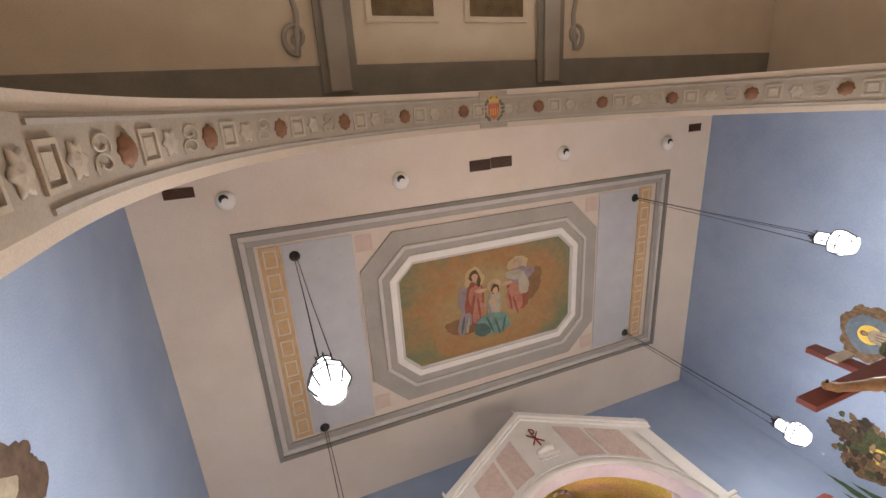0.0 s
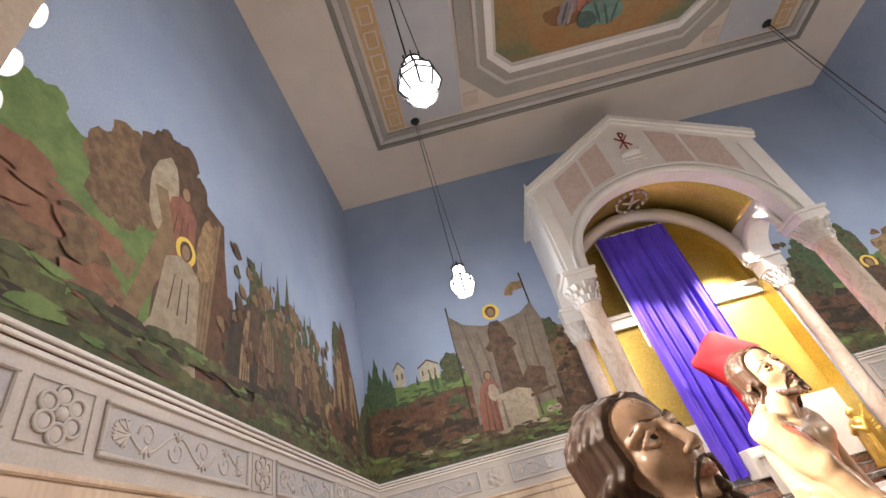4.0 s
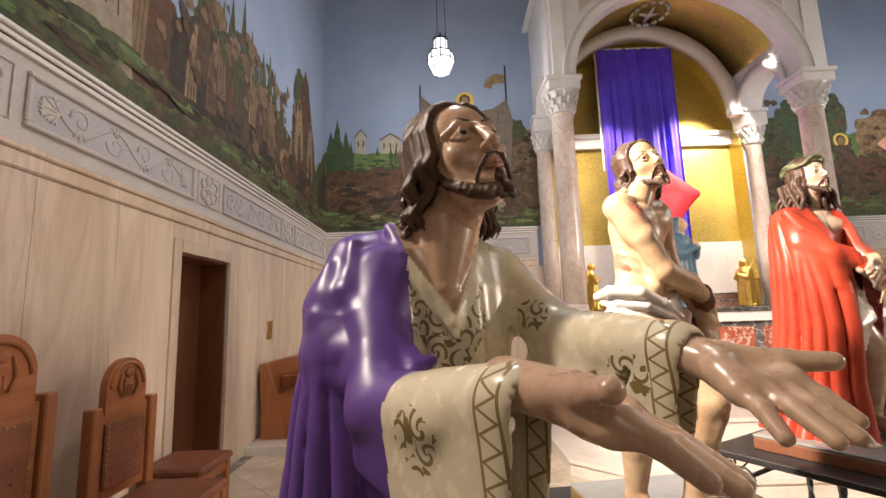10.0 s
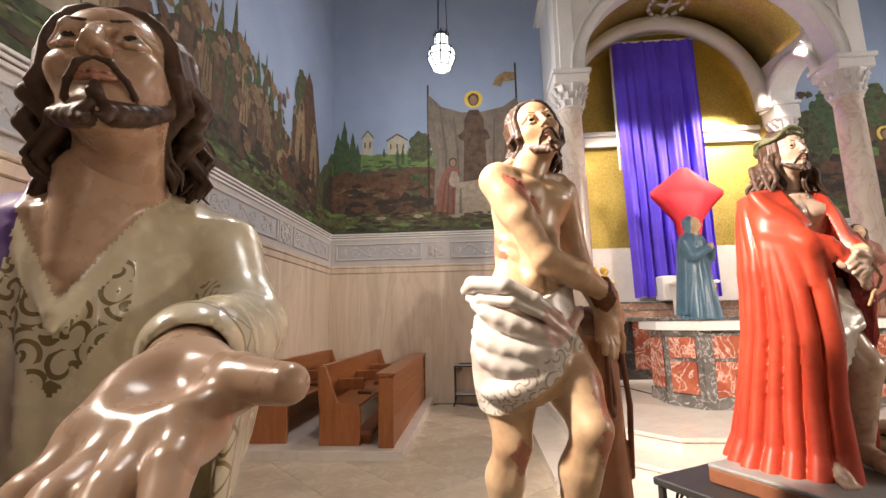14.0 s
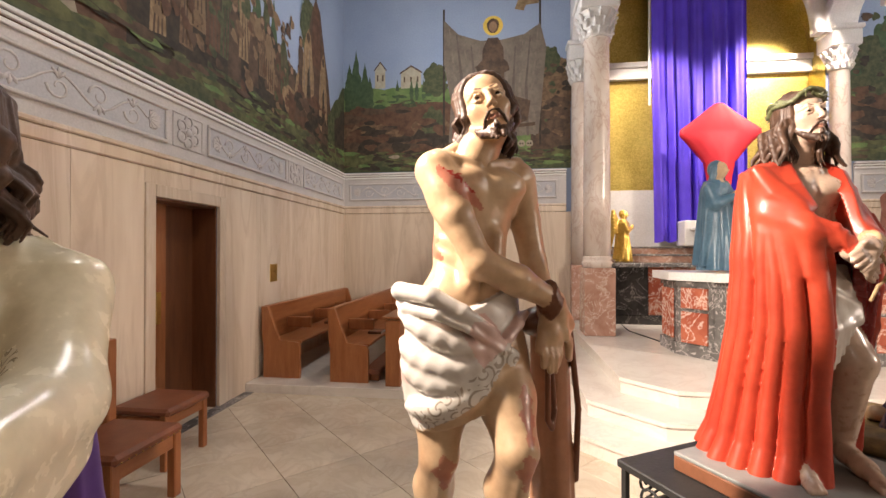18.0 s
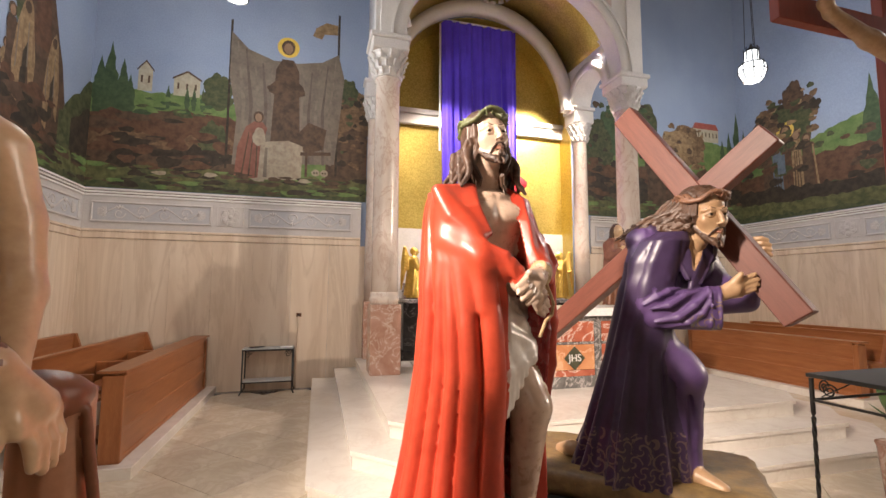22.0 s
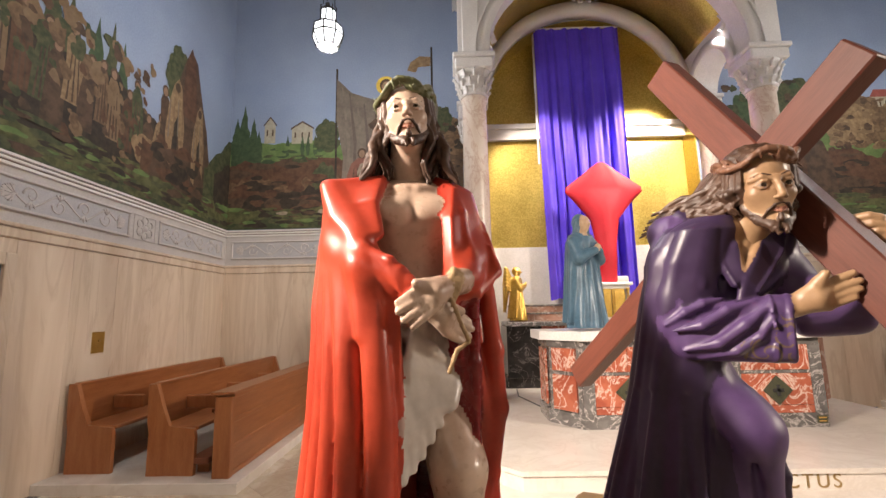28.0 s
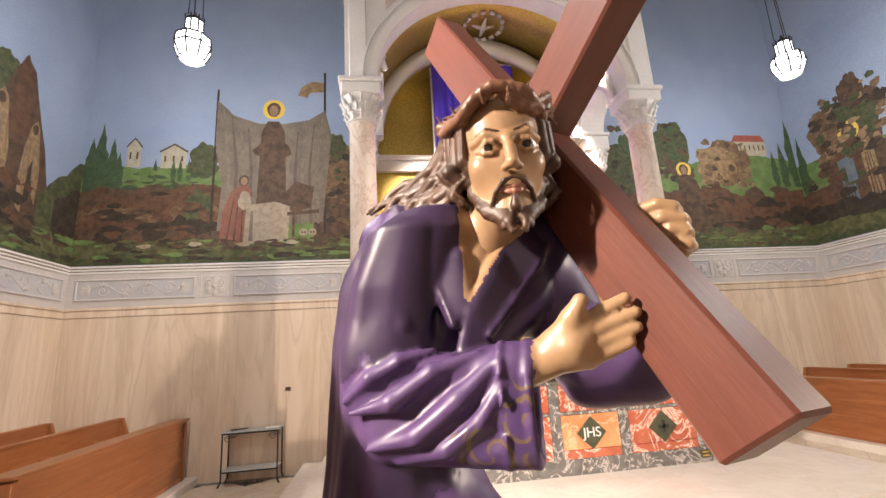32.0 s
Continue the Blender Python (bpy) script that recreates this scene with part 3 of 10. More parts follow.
sc.operation, sc.inputs[1].default_value = "MULTIPLY", (1.35 / (OX1 - OX0), 1.35 / (OY1 - OY0), 0.0)
t.links.new(off.outputs[0], sc.inputs[0])
ln = t.nodes.new("ShaderNodeVectorMath")
ln.operation = "LENGTH"
t.links.new(sc.outputs[0], ln.inputs[0])
wob = t.nodes.new("ShaderNodeMath")
wob.operation, wob.inputs[1].default_value = "MULTIPLY_ADD", 0.45
t.links.new(noise_tex(t, vec, 0.8, 3, 0.5, 2.2), wob.inputs[0])
t.links.new(ln.outputs["Value"], wob.inputs[2])
colr = ramp(t, wob.outputs[0], [(0.30, (0.36, 0.28, 0.15)), (0.46, (0.31, 0.21, 0.09)), (0.60, (0.33, 0.165, 0.062)), (0.72, (0.23, 0.175, 0.08)), (0.84, (0.13, 0.165, 0.10))])
t.links.new(mix(t, 0.15, colr, ramp(t, noise_tex(t, vec, 5, 4, 0.6, 1.5), [(0.35, (0.12, 0.10, 0.05)), (0.7, (0.5, 0.34, 0.16))])), b.inputs["Base Color"])
b.inputs["Roughness"].default_value = 0.7
MATS["sky_painting"] = m
part("painting", Geo().prism(octagon(0.76, 0.34), CZ - 0.02, CZ - 0.002), "sky_painting", panel, "ceiling painting of three robed figures on golden clouds")
surface("robe_rose", (0.34, 0.12, 0.08), (0.44, 0.20, 0.14), 5, 30, 0.7)
surface("robe_teal", (0.10, 0.19, 0.17), (0.17, 0.29, 0.25), 5, 30, 0.7)
surface("robe_ash", (0.30, 0.26, 0.20), (0.42, 0.37, 0.29), 5, 30, 0.7)
surface("flesh_paint", (0.46, 0.29, 0.18), (0.52, 0.34, 0.22), 5, 30, 0.7)
surface("halo_gold", (0.62, 0.42, 0.06), (0.70, 0.50, 0.10), 5, 30, 0.5)
surface("brown_paint", (0.07, 0.035, 0.016), (0.12, 0.06, 0.03), 5, 30, 0.7)


def blob(cx, cy, rx, ry, seed, n=28, rough=0.12, lean=0.0):
    """An uneven closed outline."""
    rnd = random.Random(seed)
    ph = [rnd.uniform(0, 6.28) for _ in range(4)]
    out = []
    for i in range(n):
        a = 2 * math.pi * i / n
        r = 1 + rough * (math.sin(3 * a + ph[0]) + 0.7 * math.sin(5 * a + ph[1]) + 0.5 * math.sin(9 * a + ph[2]) + 0.4 * math.sin(14 * a + ph[3]))
        out.append((cx + rx * r * math.cos(a) + lean * math.sin(a) * ry, cy + ry * r * math.sin(a)))
    return out


def ceiling_shape(outline, mat, layer):
    part("figure", Geo().prism(outline, CZ - 0.024 - layer * 0.004, CZ - 0.021 - layer * 0.004), mat, panel)


surface("robe_rust", (0.20, 0.055, 0.032), (0.28, 0.09, 0.05), 5, 30, 0.7)
surface("robe_deep", (0.045, 0.085, 0.075), (0.08, 0.13, 0.115), 5, 30, 0.7)
surface("robe_lilac", (0.20, 0.16, 0.18), (0.28, 0.23, 0.25), 5, 30, 0.7)
surface("cloud_umber", (0.17, 0.085, 0.035), (0.22, 0.12, 0.055), 3, 20, 0.7)
surface("cloud_light", (0.42, 0.31, 0.16), (0.48, 0.36, 0.20), 3, 20, 0.7)
figures = [
    # clouds behind
    (5.70, -3.62, 0.44, 0.22, "cloud_umber", 0.2), (7.38, -4.22, 0.34, 0.46, "cloud_umber", -0.5), (6.0, -4.72, 0.24, 0.26, "cloud_light", 0.0), (7.12, -4.82, 0.26, 0.24, "cloud_light", 0.0), (6.5, -4.42, 0.17, 0.20, "cloud_light", 0.0),
    # seated figure in rust and lilac
    (5.80, -4.15, 0.20, 0.46, "robe_lilac", 0.1), (5.98, -4.15, 0.24, 0.50, "robe_rust", -0.1), (6.02, -4.28, 0.17, 0.30, "robe_rose", 0.0), (6.08, -3.85, 0.15, 0.26, "robe_rose", -0.2), (5.92, -4.0, 0.04, 0.34, "robe_rust", -0.2), (6.10, -3.95, 0.03, 0.30, "robe_rust", 0.1),
    (5.72, -3.68, 0.17, 0.26, "robe_lilac", -0.3), (5.68, -3.66, 0.03, 0.22, "robe_deep", -0.2), (5.80, -3.60, 0.03, 0.20, "robe_ash", -0.2), (6.15, -4.40, 0.15, 0.05, "flesh_paint", 0.3),
    # seated figure in rose and ash
    (7.12, -4.15, 0.28, 0.46, "robe_rust", 0.2), (7.02, -4.05, 0.22, 0.38, "robe_rose", 0.1), (7.18, -4.60, 0.34, 0.20, "robe_lilac", 0.0), (7.02, -4.62, 0.24, 0.12, "robe_ash", 0.2), (7.26, -4.35, 0.14, 0.28, "robe_ash", 0.1), (7.04, -3.85, 0.03, 0.24, "robe_rust", 0.3), (6.90, -4.0, 0.03, 0.26, "robe_rust", 0.2), (6.82, -4.45, 0.14, 0.05, "flesh_paint", -0.3),
    # kneeling figure in teal between them
    (6.48, -3.95, 0.17, 0.38, "robe_ash", 0.0), (6.42, -3.50, 0.46, 0.28, "robe_teal", 0.2), (6.15, -3.42, 0.20, 0.18, "robe_deep", 0.3), (6.62, -3.48, 0.24, 0.24, "robe_teal", -0.2), (6.55, -3.42, 0.03, 0.22, "robe_deep", 0.3), (6.72, -3.45, 0.03, 0.20, "robe_deep", -0.2), (6.35, -3.52, 0.03, 0.22, "robe_deep", 0.4), (6.46, -4.05, 0.05, 0.12, "flesh_paint", 0.0), (6.36, -3.85, 0.03, 0.24, "robe_lilac", 0.2),
    # heads and hair
    (5.98, -4.80, 0.125, 0.13, "brown_paint", 0.0), (6.09, -4.66, 0.05, 0.14, "brown_paint", 0.0), (6.00, -4.76, 0.075, 0.095, "flesh_paint", 0.0), (7.10, -4.90, 0.12, 0.11, "robe_ash", 0.0), (7.06, -4.86, 0.075, 0.085, "flesh_paint", 0.0), (6.50, -4.38, 0.105, 0.125, "brown_paint", 0.0), (6.50, -4.34, 0.068, 0.088, "flesh_paint", 0.0)]
for k, (cx, cy, rx, ry, mat, lean) in enumerate(figures):
    ceiling_shape(blob(cx, cy, rx, ry, 30 + k, rough=0.07, lean=lean), mat, 0.3 * k)

# ceiling fittings: round spot housings and air grilles
for k, (x, y) in enumerate([(1.43, -7.13), (4.49, -7.10), (8.25, -7.25), (11.27, -7.2)]):
    th = thing("ceiling_spot", (x, y, H), label="round white ceiling spot with a dark aperture", category="ceiling light", group="ceiling spots by the arch")
    part("housing", Geo().lathe([(0.16, 0), (0.16, -0.05), (0.13, -0.10), (0.05, -0.12)], n=28), "white_trim", th)
    part("aperture", Geo().lathe([(0.075, -0.124), (0.075, -0.13), (0.01, -0.13)], (-0.02, -0.05, 0.012), n=24), "black_iron", th)
for x0, x1, y0, y1 in ((5.96, 6.43, -7.32, -7.10), (6.45, 6.93, -7.34, -7.12), (11.95, 12.35, -7.6, -7.42), (0.55, 1.0, -7.42, -7.25)):
    th = thing("air_grille", label="dark slotted air grille in the ceiling", category="vent", group="ceiling grilles")
    part("backing", Geo().box((x0, y0, H - 0.012), (x1, y1, H - 0.003)), "black_iron", th)
    for k in range(7):
        yy = y0 + (y1 - y0) * (k + 0.5) / 7
        part("slat", Geo().box((x0, yy - 0.005, H - 0.03), (x1, yy + 0.005, H - 0.013)), "dark_oak", th)

# ---- frieze and dado ----
def frieze_run(name, length, to_wall, skip=()):
    """A frieze along local x from 0 to length; local y points out of the wall."""
    fr = thing(name, label="moulded plaster frieze with scroll panels and rosettes", category="frieze", kind="structure")
    fr.matrix_basis = to_wall
    part("ground", Geo().box((0, 0.002, FR0), (length, 0.03, FR1 - 0.02)), "frieze_plaster", fr)
    part("lower_moulding", Geo().box((0, 0.002, FR0 - 0.145), (length, 0.042, FR0 - 0.045), 0.012).box((0, 0.002, FR0 - 0.044), (length, 0.052, FR0 - 0.002), 0.010), "travertine", fr)
    for z, d, h in ((FR1 - 0.115, 0.022, 0.035), (FR1 - 0.070, 0.034, 0.030), (FR1 - 0.030, 0.046, 0.030)):
        part("upper_moulding", Geo().box((0, 0.03, z), (length, 0.03 + d, z + h), 0.006), "white_trim", fr)
    # two thin dark brown strips between the upper mouldings
    for z in (FR1 - 0.080, FR1 - 0.040):
        part("line", Geo().box((0, 0.03, z), (length, 0.048, z + 0.010)), "brown_paint", fr)
    x, k = 0.14, 0
    while x < length - 0.3:
        w = min(1.64, length - 0.1 - x)
        if w < 0.5:
            break
        z0, z1 = FR0 + 0.10, FR1 - 0.19
        part("panel", Geo().box((x, 0.031, z0), (x + w, 0.036, z1)), "frieze_blue", fr)
        for a in ((x, z0, x + w, z0 + 0.03), (x, z1 - 0.03, x + w, z1), (x, z0 + 0.03, x + 0.03, z1 - 0.03), (x + w - 0.03, z0 + 0.03, x + w, z1 - 0.03)):
            part("panel_frame", Geo().box((a[0], 0.031, a[1]), (a[2], 0.055, a[3]), 0.008), "frieze_plaster", fr)
        zc, amp = (z0 + z1) / 2, (z1 - z0) * 0.24
        turn = Matrix(((1, 0, 0, 0), (0, 0, 1, 0), (0, 1, 0, 0), (0, 0, 0, 1)))
        for end, e in ((x + 0.05, 1), (x + w - 0.05, -1)):
            # a broad toothed leaf that spreads from the panel's end
            spread = []
            for q in range(33):
                a = radians(-82 + 164 * q / 32)
                r = 0.132 * (0.80 + 0.20 * math.cos(2 * a)) * (1.0 if q % 2 else 0.80) * (1.18 if q % 8 == 4 else 1.0)
                spread.append((end + e * (0.16 - r * 1.05 * math.cos(a)), zc + r * math.sin(a)))
            part("leaf", Geo().prism(spread if e < 0 else spread[::-1], 0.033, 0.043, m=turn), "frieze_plaster", fr)
            veins = Geo()
            for q in range(5):
                a = radians(-56 + 28 * q)
                veins.tube([(end + e * 0.16, 0.043, zc), (end + e * (0.16 - 0.10 * math.cos(a)), 0.043, zc + 0.10 * math.sin(a))], [0.009, 0.004], 6)
            part("leaf_ribs", veins, "frieze_plaster", fr)
        if w > 0.9:
            g, x1, run = Geo(), x + 0.22, w - 0.44
            n = max(2, int(run / 0.30))
            g.tube([(x1 + run * q / 60, 0.036, zc + amp * math.sin(q / 60 * n * math.pi)) for q in range(61)], 0.010, 6)
            for q in range(n):
                xc, s = x1 + run * (q + 0.5) / n, 1 if q % 2 else -1
                g.tube([(xc + 0.085 * (1 - r / 16) * math.cos(0.55 * r), 0.036, zc + s * 0.02 + s * 0.085 * (1 - r / 16) * math.sin(0.55 * r)) for r in range(13)], [0.011 - 0.0005 * r for r in range(13)], 6)
                for r in range(3):
                    a = radians(50 + 40 * r)
                    g.tube([(xc, 0.036, zc - s * 0.04), (xc + 0.05 * math.cos(a), 0.040, zc - s * (0.04 + 0.05 * math.sin(a))), (xc + 0.075 * math.cos(a), 0.036, zc - s * (0.04 + 0.075 * math.sin(a)))], [0.006, 0.014, 0.004], 6)
            part("scrollwork", g, "frieze_plaster", fr)
        x += w + 0.05
        if x + 0.45 < length:
            xc = x + 0.22
            g = Geo()
            for q in range(6):
                a = radians(30 + 60 * q)
                ca, sa = math.cos(a), math.sin(a)
                loop = [(0.098 + 0.052 * math.cos(e2), 0.050 * math.sin(e2)) for e2 in [k2 * math.pi / 8 for k2 in range(17)]]
                g.tube([(xc + u * ca - v * sa, 0.038, zc + u * sa + v * ca) for u, v in loop], 0.011, 6, caps=False)
                part("petal", Geo().lathe([(0.046, 0.0), (0.034, 0.008), (0.01, 0.011)], n=14, m=Matrix.Translation((xc + 0.096 * ca, 0.031, zc + 0.096 * sa)) @ pose(0, 0, 0, -90)), "frieze_plaster", fr)
            g.lathe([(0.042, 0), (0.038, 0.018), (0.006, 0.026)], n=16, m=Matrix.Translation((xc, 0.031, zc)) @ pose(0, 0, 0, -90))
            for lo2, hi2 in (((-0.20, z0), (0.20, z0 + 0.012)), ((-0.20, z1 - 0.012), (0.20, z1)), ((-0.20, z0 + 0.012), (-0.188, z1 - 0.012)), ((0.188, z0 + 0.012), (0.20, z1 - 0.012))):
                part("square_frame", Geo().box((xc + lo2[0], 0.031, lo2[1]), (xc + hi2[0], 0.040, hi2[1]), 0.003), "frieze_plaster", fr)
            part("rosette", g, "frieze_plaster", fr)
            x += 0.44 + 0.05
        k += 1
    return fr


WEST = Matrix.Translation((0, 0, 0)) @ pose(0, 0, 0, 0, 0, -90)     # local x runs south along the west wall, y points east
WEST = Matrix(((0, 1, 0, 0), (-1, 0, 0, 0), (0, 0, 1, 0), (0, 0, 0, 1)))
EAST = Matrix(((0, -1, 0, W), (-1, 0, 0, 0), (0, 0, 1, 0), (0, 0, 0, 1)))
NORTH_A = Matrix(((1, 0, 0, 0), (0, -1, 0, 0), (0, 0, 1, 0), (0, 0, 0, 1)))
NORTH_B = Matrix(((-1, 0, 0, W), (0, -1, 0, 0), (0, 0, 1, 0), (0, 0, 0, 1)))
frieze_run("frieze_west", -ARCH_Y, WEST)
frieze_run("frieze_east", -ARCH_Y, EAST)
frieze_run("frieze_north_a", 4.12, NORTH_A)
frieze_run("frieze_north_b", W - 2 * MID + 4.12, NORTH_B)


def dado_run(name, spans, to_wall, top=FR0 - 0.147):
    d = thing(name, label="polished cream travertine dado slabs with upright grain", category="wall panel", kind="structure")
    d.matrix_basis = to_wall
    for x0, x1, z0 in spans:
        n = max(1, round((x1 - x0) / 0.62))
        w = (x1 - x0) / n
        for k in range(n):
            part("slab", Geo().box((x0 + k * w + 0.001, 0.002, z0), (x0 + (k + 1) * w - 0.001, 0.024, top), 0.0015), "travertine", d)
    return d


dado_run("dado_west", [(0.0, 3.65, 0.0), (3.65, 4.73, DOOR_H + 0.11), (4.73, 7.93, 0.0)], WEST)
dado_run("dado_east", [(0.0, 7.93, 0.0)], EAST)
dado_run("dado_north_a", [(0.025, 4.2, 0.0)], NORTH_A)
dado_run("dado_north_b", [(0.025, 4.2, 0.0)], NORTH_B)

# doorway: stone architrave, half-open leaf
g = Geo()
for a in ((0.0, DOOR0 - 0.11, 0.0, DOOR0, DOOR_H + 0.11), (0.0, DOOR1, 0.0, DOOR1 + 0.11, DOOR_H + 0.11)):
    g.box((0.0, a[1], 0.0), (0.04, a[3], a[4]), 0.006)
g.box((0.0, DOOR0, DOOR_H), (0.04, DOOR1, DOOR_H + 0.11), 0.006)
door = tagged(thing("door_1", label="dark oak door in a stone surround, standing half open", category="door"), kind="structure")
part("architrave", g, "travertine", door)
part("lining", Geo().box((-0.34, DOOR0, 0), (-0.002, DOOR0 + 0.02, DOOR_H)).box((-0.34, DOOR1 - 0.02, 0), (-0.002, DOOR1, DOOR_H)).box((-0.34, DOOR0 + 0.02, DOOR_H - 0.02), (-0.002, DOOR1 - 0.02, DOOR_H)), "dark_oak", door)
leaf = part("leaf", Geo().box((-0.24, DOOR0 + 0.02, 0.01), (-0.20, DOOR0 + 0.40, DOOR_H - 0.02), 0.004), "oak_end", door)
part("pull_plate", Geo().box((-0.198, DOOR0 + 0.27, 0.95), (-0.19, DOOR0 + 0.33, 1.25), 0.003), "brass", leaf)
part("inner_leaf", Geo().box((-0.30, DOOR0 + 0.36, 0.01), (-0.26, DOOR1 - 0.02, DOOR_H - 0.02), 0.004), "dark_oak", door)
th = thing("brass_wall_plate", label="small square brass plate set in the stone wall", category="wall plate")
part("plate", Geo().box((0.025, -2.72, 1.24), (0.034, -2.545, 1.47), 0.004), "brass", th)
part("knob", Geo().lathe([(0.012, 0), (0.012, 0.012), (0.004, 0.016)], n=12, m=Matrix.Translation((0.034, -2.63, 1.37)) @ pose(0, 0, 0, 0, 90)), "brass", th)


# ---- steps and sanctuary platform ----
def step_outline(side, front, cut):
    x0, x1 = side, 2 * MID - side
    return [(x0, -0.03), (x0, front + cut), (x0 + cut, front), (x1 - cut, front), (x1, front + cut), (x1, -0.03)]


steps = thing("altar_steps", label="three broad pale stone altar steps with cut corners", category="steps", kind="structure")
for k, (side, front, cut) in enumerate([(3.39, -4.76, 0.62), (3.73, -4.44, 0.50), (4.07, -4.10, 0.38)]):
    z0, z1 = k * 0.15, (k + 1) * 0.15
    part("riser", Geo().prism(step_outline(side + 0.02, front + 0.02, cut), z0 - 0.01, z1 - 0.035), "step_stone", steps)
    part("tread", Geo().prism(step_outline(side, front, cut), z1 - 0.035, z1), "step_stone", steps)
TOP = 0.45
surface("gilt_letter", (0.30, 0.20, 0.08), (0.38, 0.26, 0.11), 8, 60, 0.4, metal=0.5)
for k, (front, xc) in enumerate([(-4.74, 6.38), (-4.42, 6.38), (-4.08, 6.38)]):
    cu = bpy.data.curves.new("inscription", "FONT")
    cu.body, cu.size, cu.extrude, cu.align_x, cu.space_character = "SANCTUS", 0.14, 0.003, "CENTER", 1.25
    tmp = new("tmp", cu)
    dg = bpy.context.evaluated_depsgraph_get()
    me = bpy.data.meshes.new_from_object(tmp.evaluated_get(dg))
    bpy.data.objects.remove(tmp)
    me.materials.clear()
    me.materials.append(MATS["gilt_letter"])
    part("inscription", me, None, steps, "gilt capital letters reading SANCTUS", pose(xc, front - 0.002, k * 0.15 + 0.016, 90))

# ---- canopy over the altar ----
canopy = thing("altar_canopy", label="white stone altar canopy with gabled front on marble columns", category="canopy")
CX = (4.345, 8.475)
FY, RY, IMP = -1.45, -0.05, 5.27


def leafy_capital(parent, x, y, z, r=0.20, h=0.40):
    cap = part("capital", Geo().lathe([(r, 0), (r * 1.12, 0.02), (r * 1.05, 0.045), (r * 1.05, h * 0.30), (r * 1.18, h * 0.34), (r * 1.12, h * 0.38), (r * 1.15, h * 0.66), (r * 1.32, h * 0.70), (r * 1.26, h * 0.75), (r * 1.4, h * 0.97), (r * 1.46, h)], (x, y, z), 28), "white_stone", parent)
    for tier, (zz, rr, nn) in enumerate(((h * 0.30, 1.15, 12), (h * 0.64, 1.28, 12), (h * 0.92, 1.45, 12))):
        gl = Geo()
        for q in range(nn):
            a = 2 * math.pi * (q + 0.5 * (tier % 2)) / nn
            c, s = math.cos(a), math.sin(a)
            gl.tube([(x + c * r * (rr - 0.12), y + s * r * (rr - 0.12), z + zz - 0.09), (x + c * r * rr, y + s * r * rr, z + zz - 0.03), (x + c * r * (rr + 0.12), y + s * r * (rr + 0.12), z + zz), (x + c * r * (rr + 0.16), y + s * r * (rr + 0.16), z + zz - 0.03)], [0.022, 0.034, 0.026, 0.012], 6, flat=0.6)
        part("leaves", gl, "white_stone", cap)


for x in CX:
    for y, r in ((FY, 0.185), (RY, 0.145)):
        f = r / 0.185
        part("pedestal", Geo().box((x - 0.21 * f, y - 0.21 * f, TOP), (x + 0.21 * f, y + 0.21 * f, 1.40), 0.01), "rose_marble", canopy)
        part("column_base", Geo().lathe([(0.20, 0), (0.20, 0.04), (0.215, 0.07), (0.2, 0.1), (0.19, 0.11), (0.205, 0.14), (0.185, 0.17)], (x, y, 1.40), 28), "column_marble", canopy) if f == 1 else None
        part("shaft", Geo().lathe([(r * 1.02, 1.40 if f < 1 else 1.57), (r, 2.4), (r * 0.93, 4.62), (r * 1.05, 4.64), (r * 1.05, 4.67), (r * 0.95, 4.68)], (x, y, 0), 32), "column_marble", canopy)
        leafy_capital(canopy, x, y, 4.68 if f == 1 else 4.58, r * 1.02, 0.36)
        part("impost", Geo().box((x - 0.27 * f, y - 0.27 * f, 5.04 if f == 1 else 4.94), (x + 0.27 * f, y + 0.27 * f, 5.20), 0.02).box((x - 0.30 * f, y - 0.30 * f, 5.20), (x + 0.30 * f, y + 0.30 * f, IMP), 0.015), "white_stone", canopy)
# front gable wall, pierced by the arch
GX0, GX1, EAVE, PEAK = 4.13, 8.71, 7.22, 8.60
AA, AB = 1.86, 1.62
YF0, YF1 = -1.64, -1.34
inner = arc(MID, IMP, AA, AB, 40)
outer = []
for x, z in inner:
    top = EAVE + (PEAK - EAVE) * (1 - abs(x - MID) / (MID - GX0))
    outer.append((x, top))
gable = part("gable", Geo().strip(outer, inner, YF0, YF1), "white_stone", canopy)
for xa, xb in ((GX0, MID - AA), (MID + AA, GX1)):
    za = EAVE + (PEAK - EAVE) * (1 - abs(xa - MID) / (MID - GX0))
    zb = EAVE + (PEAK - EAVE) * (1 - abs(xb - MID) / (MID - GX0))
    part("pier", Geo().strip([(xa, za), (xb, zb)], [(xa, IMP), (xb, IMP)], YF0, YF1), "white_stone", canopy)
part("archivolt", Geo().strip(arc(MID, IMP, AA + 0.17, AB + 0.15, 48), arc(MID, IMP, AA - 0.015, AB - 0.015, 48), YF0 - 0.045, YF0 - 0.002, smooth=True), "white_trim", canopy)
part("archivolt_bead", Geo().strip(arc(MID, IMP, AA + 0.20, AB + 0.18, 48), arc(MID, IMP, AA + 0.172, AB + 0.152, 48), YF0 - 0.065, YF0 - 0.002), "white_trim", canopy)


def slope_z(x):
    return EAVE + (PEAK - EAVE) * (1 - abs(x - MID) / (MID - GX0))


